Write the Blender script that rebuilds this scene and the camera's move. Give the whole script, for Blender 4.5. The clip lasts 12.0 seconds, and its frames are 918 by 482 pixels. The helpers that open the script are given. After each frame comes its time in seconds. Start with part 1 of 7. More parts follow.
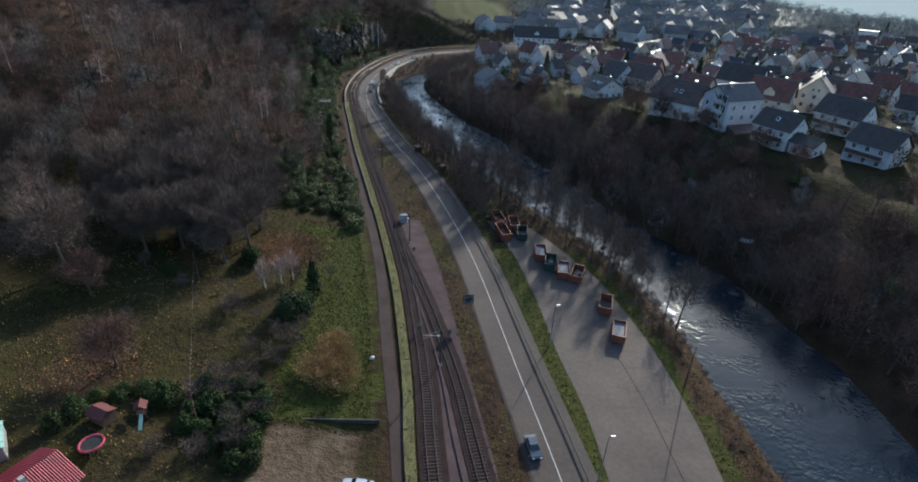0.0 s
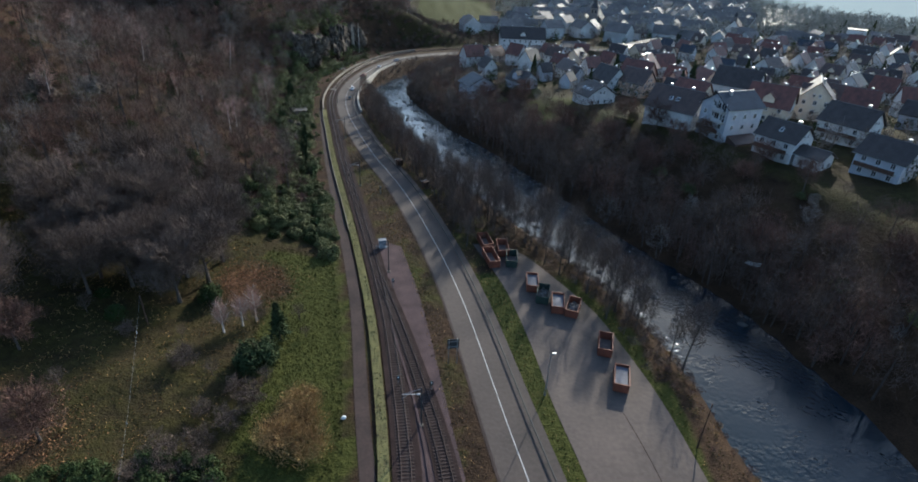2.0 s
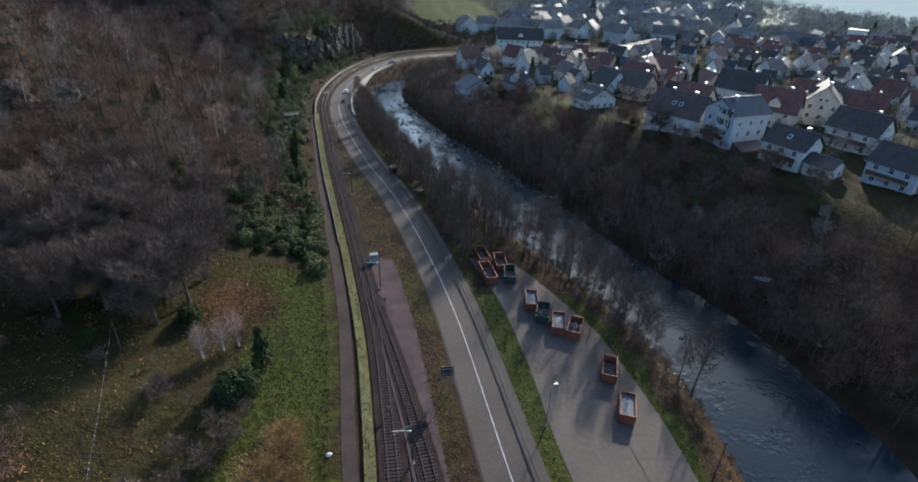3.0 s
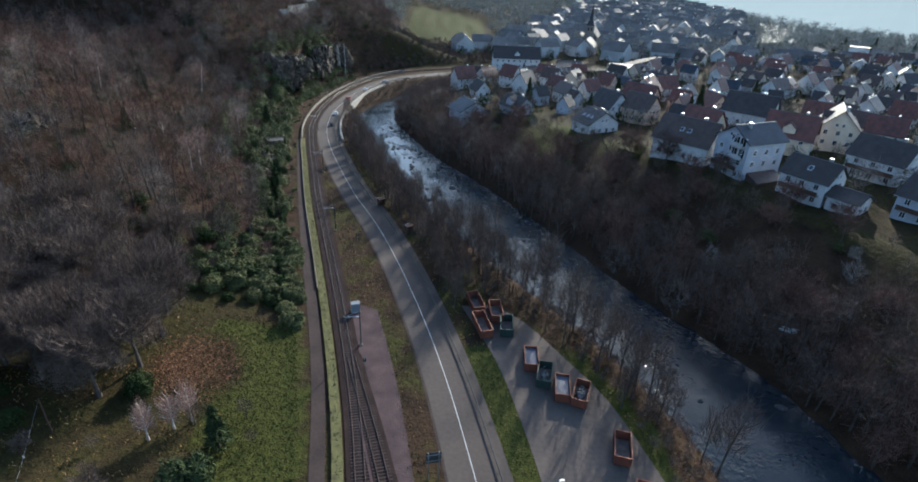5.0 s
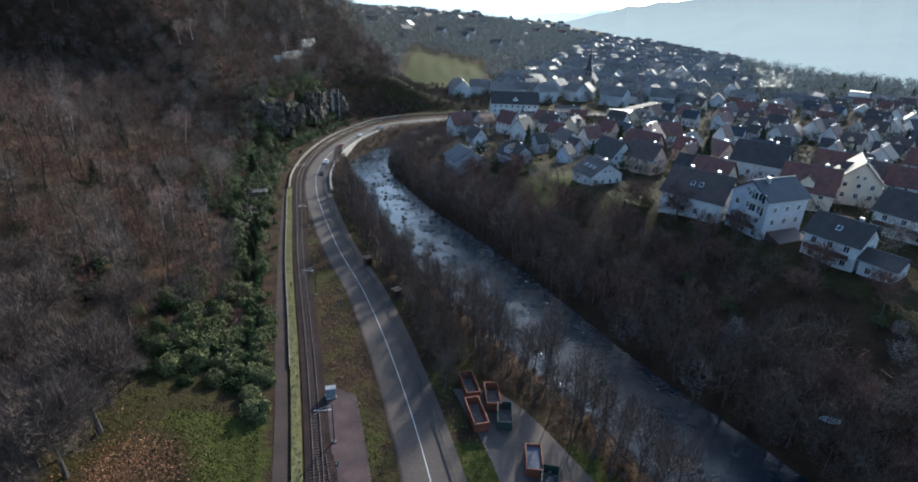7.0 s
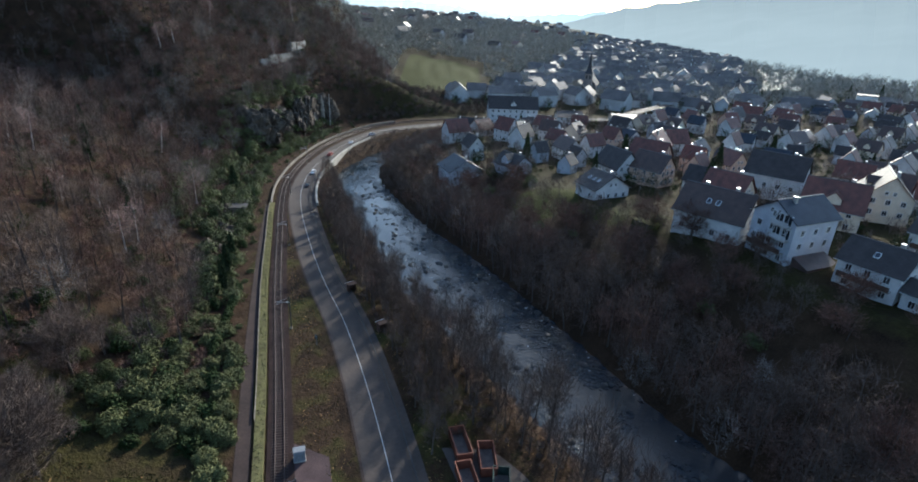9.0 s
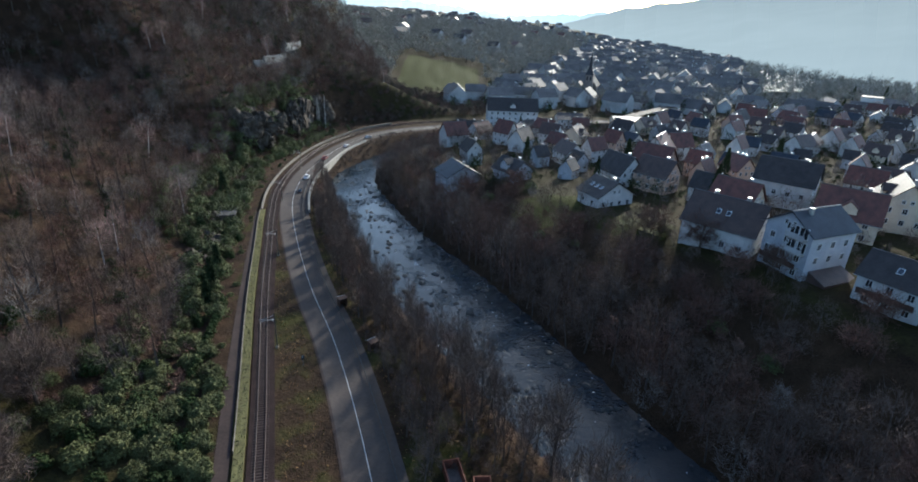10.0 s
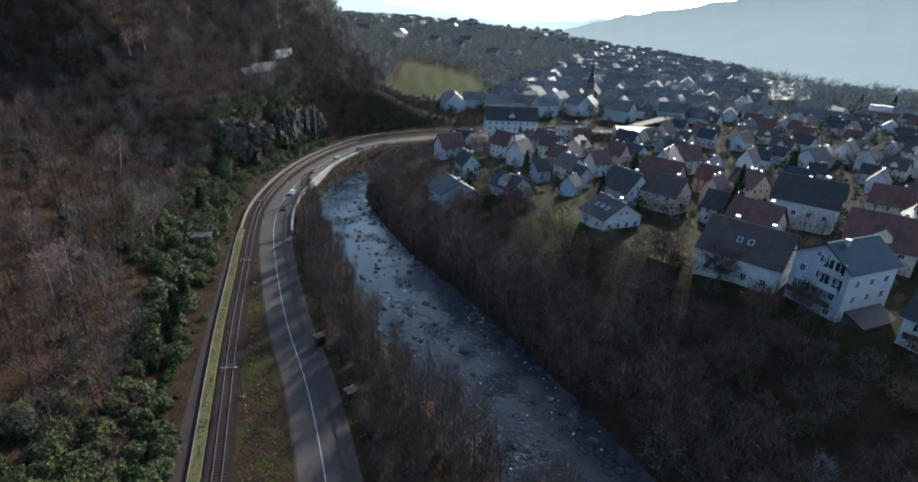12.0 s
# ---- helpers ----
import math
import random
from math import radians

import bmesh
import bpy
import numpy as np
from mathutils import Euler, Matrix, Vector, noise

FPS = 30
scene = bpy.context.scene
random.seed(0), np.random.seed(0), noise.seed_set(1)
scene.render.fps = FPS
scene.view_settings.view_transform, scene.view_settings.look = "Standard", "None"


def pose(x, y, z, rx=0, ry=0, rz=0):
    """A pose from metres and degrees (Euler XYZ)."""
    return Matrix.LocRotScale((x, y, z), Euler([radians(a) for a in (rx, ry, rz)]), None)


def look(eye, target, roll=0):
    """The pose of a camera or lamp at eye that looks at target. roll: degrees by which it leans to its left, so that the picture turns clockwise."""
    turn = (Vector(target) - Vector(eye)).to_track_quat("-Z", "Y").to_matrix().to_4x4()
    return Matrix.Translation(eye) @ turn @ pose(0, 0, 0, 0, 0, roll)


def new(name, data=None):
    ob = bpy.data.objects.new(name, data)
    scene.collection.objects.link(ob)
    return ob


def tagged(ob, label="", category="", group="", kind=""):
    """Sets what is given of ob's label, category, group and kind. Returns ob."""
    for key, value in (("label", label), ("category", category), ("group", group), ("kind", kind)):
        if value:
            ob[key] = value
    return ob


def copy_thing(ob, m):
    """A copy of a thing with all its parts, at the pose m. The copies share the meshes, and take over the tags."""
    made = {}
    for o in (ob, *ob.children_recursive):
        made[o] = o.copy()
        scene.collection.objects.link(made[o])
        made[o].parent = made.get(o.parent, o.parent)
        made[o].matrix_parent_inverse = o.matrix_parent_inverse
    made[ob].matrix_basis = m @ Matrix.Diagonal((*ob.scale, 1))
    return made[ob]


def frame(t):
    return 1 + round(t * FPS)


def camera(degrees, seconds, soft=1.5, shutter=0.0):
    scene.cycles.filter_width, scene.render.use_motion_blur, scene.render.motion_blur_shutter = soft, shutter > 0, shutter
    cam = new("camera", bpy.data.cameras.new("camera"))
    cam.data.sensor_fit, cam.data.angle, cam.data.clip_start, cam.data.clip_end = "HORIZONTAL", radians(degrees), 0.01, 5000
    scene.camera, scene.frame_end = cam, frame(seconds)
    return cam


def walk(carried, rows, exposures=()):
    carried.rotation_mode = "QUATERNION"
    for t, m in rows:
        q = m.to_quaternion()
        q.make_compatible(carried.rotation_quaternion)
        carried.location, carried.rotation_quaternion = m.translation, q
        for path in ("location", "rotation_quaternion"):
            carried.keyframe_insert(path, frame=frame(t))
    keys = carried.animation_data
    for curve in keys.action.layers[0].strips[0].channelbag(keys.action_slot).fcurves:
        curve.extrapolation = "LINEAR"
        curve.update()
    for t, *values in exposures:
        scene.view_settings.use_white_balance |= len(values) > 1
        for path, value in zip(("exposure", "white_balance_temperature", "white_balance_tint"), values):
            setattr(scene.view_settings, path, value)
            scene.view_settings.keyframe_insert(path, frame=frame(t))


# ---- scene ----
# one unit of the plan below in metres; everything is set to full size at the end
UNIT = 1.3
cam = camera(80.28, 12.0, soft=1.8)
# seconds, eye x y z, yaw, pitch, roll in degrees
ROWS = [
    (0.0, 1.389, 0.480, 52.039, 0.816, -28.541, 2.645),
    (0.5, 1.471, 3.144, 52.156, 0.289, -28.542, 2.599),
    (1.0, 1.566, 5.844, 52.254, -0.136, -28.583, 2.516),
    (1.5, 1.681, 8.575, 52.336, -0.384, -28.646, 2.552),
    (2.0, 1.822, 11.334, 52.401, -0.610, -28.676, 2.581),
    (2.5, 1.992, 14.116, 52.452, -0.771, -28.723, 2.573),
    (3.0, 2.191, 16.921, 52.489, -0.890, -28.742, 2.606),
    (3.2, 2.279, 18.048, 52.500, -0.904, -28.732, 2.598),
    (4.8, 3.123, 27.167, 52.530, -1.061, -27.608, 2.516),
    (5.0, 3.242, 28.319, 52.528, -1.076, -27.278, 2.508),
    (5.5, 3.548, 31.206, 52.516, -1.035, -26.631, 2.512),
    (5.6, 3.610, 31.785, 52.513, -1.013, -25.983, 2.498),
    (5.7, 3.673, 32.364, 52.510, -0.991, -24.654, 2.484),
    (5.8, 3.736, 32.944, 52.506, -0.968, -23.870, 2.470),
    (5.9, 3.799, 33.525, 52.503, -0.946, -23.291, 2.456),
    (6.0, 3.862, 34.106, 52.499, -0.924, -23.222, 2.442),
    (6.5, 4.178, 37.017, 52.477, -0.939, -23.221, 2.430),
    (7.0, 4.494, 39.937, 52.451, -0.940, -23.214, 2.424),
    (9.0, 5.696, 51.664, 52.341, -1.073, -23.060, 2.388),
    (9.5, 5.985, 54.590, 52.317, -1.088, -23.058, 2.431),
    (10.0, 6.279, 57.505, 52.298, -1.130, -23.039, 2.440),
    (10.5, 6.587, 60.401, 52.284, -1.141, -23.004, 2.464),
    (11.0, 6.921, 63.272, 52.277, -1.143, -22.957, 2.481),
    (11.1, 6.993, 63.842, 52.277, -1.140, -22.767, 2.478),
    (11.2, 7.066, 64.411, 52.276, -1.136, -22.556, 2.475),
    (11.5, 7.299, 66.109, 52.278, -1.126, -22.535, 2.466),
    (12.0, 7.741, 68.902, 52.288, -1.133, -22.483, 2.519),
]
walk(cam, [(t, Matrix.Translation(UNIT * Vector((x, y, z))) @ pose(0, 0, 0, 0, 0, yaw) @ pose(0, 0, 0, 90 + pitch) @ pose(0, 0, 0, 0, 0, roll))
           for t, x, y, z, yaw, pitch, roll in ROWS], [(0.0, 1.32, 5700, 2), (3.0, 1.46, 5700, 2), (5.0, 1.6, 5600, 2), (6.5, 1.6, 5600, 2), (9.0, 1.45, 5600, 2), (12.0, 1.33, 5600, 2)])

# ---- world ----
SUN_AZ, SUN_EL = radians(25.0), radians(23.0)
sky_world = bpy.data.worlds.new("sky")
scene.world = sky_world
sky_world.use_nodes = True
wn = sky_world.node_tree.nodes
sky = wn.new("ShaderNodeTexSky")
sky.sky_type, sky.sun_disc = "NISHITA", False
sky.sun_elevation, sky.sun_rotation = SUN_EL, SUN_AZ
sky.altitude, sky.air_density, sky.dust_density, sky.ozone_density = 300, 1.0, 1.2, 1.2
sky_world.node_tree.links.new(sky.outputs[0], wn["Background"].inputs[0])
wn["Background"].inputs[1].default_value = 0.15
sun = new("sun", bpy.data.lights.new("sun", "SUN"))
sun.data.energy, sun.data.angle, sun.data.color = 4.0, radians(0.6), (1.0, 0.86, 0.70)
toward_sun = Vector((math.sin(SUN_AZ) * math.cos(SUN_EL), math.cos(SUN_AZ) * math.cos(SUN_EL), math.sin(SUN_EL)))
sun.matrix_world = look(toward_sun * 300, (0, 0, 0))

# ---- materials ----


def mat(name, base, second=None, rough=0.8, scale=1.0, fine=None, bump=0.0, spec=0.12, metal=0.0, spread=0.0, detail=6.0, coat=0.0):
    """A surface with broad stains and a fine grain: base and second colour mixed by noise at two scales, in metres."""
    m = bpy.data.materials.new(name)
    m.use_nodes = True
    nt = m.node_tree
    b = nt.nodes["Principled BSDF"]
    b.inputs["Roughness"].default_value, b.inputs["Metallic"].default_value = rough, metal
    b.inputs["Specular IOR Level"].default_value = spec
    b.inputs["Coat Weight"].default_value = coat
    second = second or tuple(c * 0.72 for c in base)
    tc = nt.nodes.new("ShaderNodeTexCoord")
    n1 = nt.nodes.new("ShaderNodeTexNoise")
    n1.inputs["Scale"].default_value, n1.inputs["Detail"].default_value = 1.0 / scale, detail
    n2 = nt.nodes.new("ShaderNodeTexNoise")
    n2.inputs["Scale"].default_value, n2.inputs["Detail"].default_value = 1.0 / (fine or scale / 9), 3.0
    nt.links.new(tc.outputs["Object"], n1.inputs["Vector"])
    nt.links.new(tc.outputs["Object"], n2.inputs["Vector"])
    add = nt.nodes.new("ShaderNodeMath")
    add.operation = "MULTIPLY_ADD"
    nt.links.new(n2.outputs["Fac"], add.inputs[0])
    add.inputs[1].default_value = 0.55
    nt.links.new(n1.outputs["Fac"], add.inputs[2])
    ramp = nt.nodes.new("ShaderNodeMapRange")
    ramp.inputs["From Min"].default_value, ramp.inputs["From Max"].default_value = 0.55, 1.0
    nt.links.new(add.outputs[0], ramp.inputs["Value"])
    mix = nt.nodes.new("ShaderNodeMix")
    mix.data_type = "RGBA"
    nt.links.new(ramp.outputs[0], mix.inputs["Factor"])
    mix.inputs["A"].default_value, mix.inputs["B"].default_value = (*second, 1), (*base, 1)
    out = mix.outputs["Result"]
    if spread:
        info = nt.nodes.new("ShaderNodeObjectInfo")
        isl = nt.nodes.new("ShaderNodeNewGeometry")
        both = nt.nodes.new("ShaderNodeMath")
        both.operation = "ADD"
        nt.links.new(info.outputs["Random"], both.inputs[0])
        nt.links.new(isl.outputs["Random Per Island"], both.inputs[1])
        val = nt.nodes.new("ShaderNodeMapRange")
        val.inputs["From Max"].default_value = 2.0
        val.inputs["To Min"].default_value, val.inputs["To Max"].default_value = 1 - spread, 1 + spread
        nt.links.new(both.outputs[0], val.inputs["Value"])
        hsv = nt.nodes.new("ShaderNodeHueSaturation")
        nt.links.new(val.outputs[0], hsv.inputs["Value"])
        nt.links.new(out, hsv.inputs["Color"])
        out = hsv.outputs[0]
    nt.links.new(out, b.inputs["Base Color"])
    if bump:
        bp = nt.nodes.new("ShaderNodeBump")
        bp.inputs["Strength"].default_value, bp.inputs["Distance"].default_value = min(bump, 1.0), 0.05 * bump + (fine or scale / 9) * 0.15
        nt.links.new(n2.outputs["Fac"], bp.inputs["Height"])
        nt.links.new(bp.outputs[0], b.inputs["Normal"])
    return m


M_ASPHALT = mat("asphalt", (0.060, 0.047, 0.040), (0.036, 0.029, 0.0255), 0.85, 9, 0.5, 0.3, 0.15)
M_LOT = mat("lot_asphalt", (0.080, 0.062, 0.052), (0.048, 0.038, 0.033), 0.85, 8, 0.6, 0.3, 0.15)
M_LINE = mat("road_paint", (0.36, 0.35, 0.34), (0.2, 0.195, 0.19), 0.7, 1.5)
M_GRAVEL = mat("track_gravel", (0.072, 0.049, 0.047), (0.036, 0.026, 0.026), 0.95, 2.2, 0.16, 1.0, spec=0.05)
M_BALLAST = mat("ballast", (0.030, 0.020, 0.018), (0.015, 0.0105, 0.0095), 0.95, 2, 0.16, 1.0, spec=0.03)
M_RAIL = mat("rail_steel", (0.06, 0.04, 0.033), (0.035, 0.025, 0.021), 0.5, 1, metal=0.2)
M_SLEEPER = mat("sleeper", (0.048, 0.036, 0.032), (0.028, 0.021, 0.019), 0.9, 0.7, spread=0.35, spec=0.05)
M_PATH = mat("path_asphalt", (0.044, 0.031, 0.027), (0.026, 0.019, 0.017), 0.9, 4, 0.4, 0.3, spec=0.08)
M_MOSS = mat("moss", (0.115, 0.108, 0.045), (0.066, 0.058, 0.030), 0.95, 1.2, 0.15, 0.8, spec=0.03)
M_CONC = mat("concrete", (0.33, 0.31, 0.28), (0.18, 0.17, 0.15), 0.85, 3, 0.3, 0.3)
M_PALECONC = mat("pale_concrete", (0.36, 0.33, 0.28), (0.2, 0.185, 0.16), 0.85, 3, 0.3, 0.3)
M_STONE = mat("stone_wall", (0.19, 0.165, 0.135), (0.095, 0.082, 0.068), 0.9, 1.2, 0.3, 0.8)
M_ROCK = mat("cliff_rock", (0.10, 0.080, 0.062), (0.016, 0.013, 0.011), 0.95, 2.2, 0.5, 1.0, spec=0.05)
M_BOULDER = mat("boulder", (0.06, 0.055, 0.05), (0.03, 0.028, 0.026), 0.8, 1, 0.2, 0.6, spread=0.4)
M_BARK = mat("bark", (0.085, 0.07, 0.058), (0.045, 0.037, 0.031), 0.95, 0.6, 0.1, 0.6, spread=0.3, spec=0.05)
M_TWIG = mat("twigs", (0.104, 0.075, 0.060), (0.058, 0.043, 0.035), 0.9, 3, spread=0.4, spec=0.08)
M_TWIG_RED = mat("red_twigs", (0.134, 0.075, 0.056), (0.075, 0.045, 0.035), 0.9, 3, spread=0.4, spec=0.08)
M_TWIG_GREY = mat("grey_twigs", (0.19, 0.16, 0.14), (0.115, 0.097, 0.085), 0.9, 3, spread=0.35)
# Lighter than the nearer twigs: haze on the far slopes painted into the tone.
M_FARTWIG = mat("hazy_grey_twigs", (0.25, 0.235, 0.20), (0.16, 0.15, 0.13), 0.9, 8, spread=0.4)
M_BIRCH = mat("birch_bark", (0.55, 0.50, 0.45), (0.2, 0.17, 0.15), 0.8, 0.5)
M_BIRCH_TWIG = mat("birch_twigs", (0.30, 0.2, 0.165), (0.19, 0.12, 0.10), 0.9, 3, spread=0.3)
M_NEEDLE = mat("needles", (0.036, 0.048, 0.019), (0.017, 0.026, 0.011), 0.85, 1.2, spread=0.4, spec=0.08)
M_LAUREL = mat("laurel_leaves", (0.090, 0.092, 0.035), (0.043, 0.047, 0.020), 0.75, 1.5, spread=0.45, spec=0.08)
M_IVY = mat("ivy_leaves", (0.092, 0.10, 0.034), (0.045, 0.05, 0.022), 0.75, 1.5, spread=0.5, spec=0.12)
M_HEDGE = mat("hedge_leaves", (0.030, 0.044, 0.013), (0.016, 0.024, 0.008), 0.8, 1.0, spread=0.4, spec=0.08)
M_STRAW = mat("dry_stems", (0.26, 0.165, 0.065), (0.15, 0.092, 0.042), 0.9, 1.2, spread=0.4)
M_GRASSBLADE = mat("grass_blades", (0.050, 0.050, 0.015), (0.030, 0.030, 0.010), 0.9, 1.5, spread=0.4, spec=0.04)
M_LEAFLITTER = mat("fallen_leaves", (0.28, 0.145, 0.075), (0.17, 0.085, 0.044), 0.9, 1.0, spread=0.4)
M_RUST = mat("orange_skip_paint", (0.17, 0.055, 0.032), (0.09, 0.036, 0.024), 0.6, 0.8, spread=0.15)
M_DARKGREEN = mat("green_skip_paint", (0.03, 0.045, 0.036), (0.02, 0.03, 0.025), 0.6, 0.8)
M_INSIDE = mat("skip_inside", (0.16, 0.12, 0.10), (0.07, 0.055, 0.05), 0.8, 0.6)
M_RUBBLE = mat("rubble", (0.22, 0.2, 0.19), (0.08, 0.07, 0.06), 0.9, 0.5, spread=0.5)
M_STEEL = mat("galvanised_steel", (0.36, 0.36, 0.35), (0.22, 0.22, 0.21), 0.5, 0.5, metal=0.7)
M_DARKSTEEL = mat("dark_steel", (0.05, 0.05, 0.048), (0.03, 0.03, 0.03), 0.6, 0.5)
M_WHITEPAINT = mat("white_metal", (0.55, 0.55, 0.54), (0.38, 0.38, 0.37), 0.5, 0.6)
M_CABINET = mat("cabinet_grey", (0.17, 0.175, 0.185), (0.12, 0.125, 0.13), 0.5, 0.5)
M_GLASS = mat("window_glass", (0.022, 0.026, 0.032), (0.014, 0.016, 0.02), 0.08, 0.7, spec=0.6)
M_WHITEWALL = mat("white_render", (0.50, 0.485, 0.46), (0.36, 0.35, 0.335), 0.85, 2.5, 0.3, 0.1)
M_GREYWALL = mat("grey_render", (0.4, 0.395, 0.385), (0.24, 0.236, 0.23), 0.9, 6, 0.5)
# Paler than the nearer roofs: haze over the far town put into the colour.
M_TILE_PALE = mat("hazy_roof_tiles", (0.105, 0.09, 0.083), (0.055, 0.048, 0.046), 0.75, 5, 0.6, 0.3, spec=0.22, spread=0.5)
M_CREAMWALL = mat("cream_render", (0.5, 0.42, 0.32), (0.38, 0.32, 0.245), 0.85, 2.5, 0.3, 0.1)
M_PINKWALL = mat("peach_render", (0.5, 0.34, 0.25), (0.38, 0.26, 0.19), 0.85, 2.5, 0.3, 0.1)
M_BLUEWALL = mat("pale_blue_render", (0.37, 0.38, 0.40), (0.27, 0.28, 0.30), 0.85, 2.5, 0.3, 0.1)
M_BEAM = mat("dark_timber", (0.085, 0.05, 0.035), (0.05, 0.03, 0.022), 0.8, 0.6)
M_TILE_DARK = mat("dark_roof_tiles", (0.050, 0.041, 0.038), (0.028, 0.024, 0.023), 0.55, 1.6, 0.25, 0.6, spec=0.12)
M_PALEROCK = mat("pale_rock_rib", (0.3, 0.25, 0.2), (0.1, 0.08, 0.065), 0.9, 1.5, 0.3, 0.8)
M_CAP = mat("zinc_cap", (0.6, 0.6, 0.6), (0.45, 0.45, 0.45), 0.5, 0.6, metal=0.7)
M_TILE_RED = mat("red_roof_tiles", (0.12, 0.048, 0.036), (0.06, 0.030, 0.025), 0.6, 1.6, 0.25, 0.6, spec=0.2)
M_TILE_BLUE = mat("blue_grey_roof", (0.034, 0.038, 0.047), (0.021, 0.024, 0.030), 0.5, 2.0, 0.3, 0.4, spec=0.12)
M_TILE_BROWN = mat("brown_roof_tiles", (0.072, 0.045, 0.036), (0.040, 0.028, 0.024), 0.55, 1.6, 0.25, 0.6, spec=0.22)
M_SOLAR = mat("solar_panel", (0.03, 0.035, 0.05), (0.02, 0.022, 0.03), 0.12, 0.5, spec=0.8)
M_REDMETAL = mat("red_sheet_roof", (0.19, 0.018, 0.028), (0.12, 0.015, 0.02), 0.6, 1.5, spec=0.25)
M_GREENHOUSE = mat("greenhouse_panel", (0.20, 0.30, 0.26), (0.13, 0.22, 0.19), 0.35, 0.6)
M_PINK = mat("pink_foam", (0.30, 0.045, 0.07), (0.2, 0.035, 0.055), 0.75, 0.5)
M_BLACK = mat("black_rubber", (0.025, 0.025, 0.025), (0.015, 0.015, 0.015), 0.8, 0.5)
M_CAR_DARK = mat("dark_car_paint", (0.035, 0.038, 0.045), (0.03, 0.033, 0.04), 0.25, 1, coat=1.0)
M_CAR_WHITE = mat("white_car_paint", (0.70, 0.71, 0.72), (0.66, 0.67, 0.68), 0.28, 1, coat=1.0)
M_CAR_RED = mat("red_car_paint", (0.28, 0.06, 0.04), (0.25, 0.05, 0.04), 0.28, 1, coat=1.0)
M_CAR_SILVER = mat("silver_car_paint", (0.42, 0.43, 0.44), (0.4, 0.41, 0.42), 0.3, 1, metal=0.5, coat=1.0)
M_LAMP_GLASS = mat("headlamp", (0.7, 0.7, 0.68), (0.6, 0.6, 0.58), 0.1, 1)
M_CHURCH = mat("church_stone", (0.16, 0.14, 0.13), (0.1, 0.09, 0.085), 0.9, 2.0, 0.4, 0.4)
M_SLATE = mat("church_slate", (0.045, 0.045, 0.05), (0.03, 0.03, 0.034), 0.8, 1.0, spec=0.1)
M_SHEDROOF = mat("shed_roof_felt", (0.10, 0.032, 0.03), (0.06, 0.025, 0.024), 0.85, 1.0, spec=0.15)
M_RIDGE = mat("glazed_ridge_tiles", (0.10, 0.085, 0.08), (0.06, 0.05, 0.048), 0.32, 1.0, spec=0.6)
M_TARP = mat("pale_tarp", (0.085, 0.088, 0.11), (0.05, 0.052, 0.065), 0.6, 0.6)


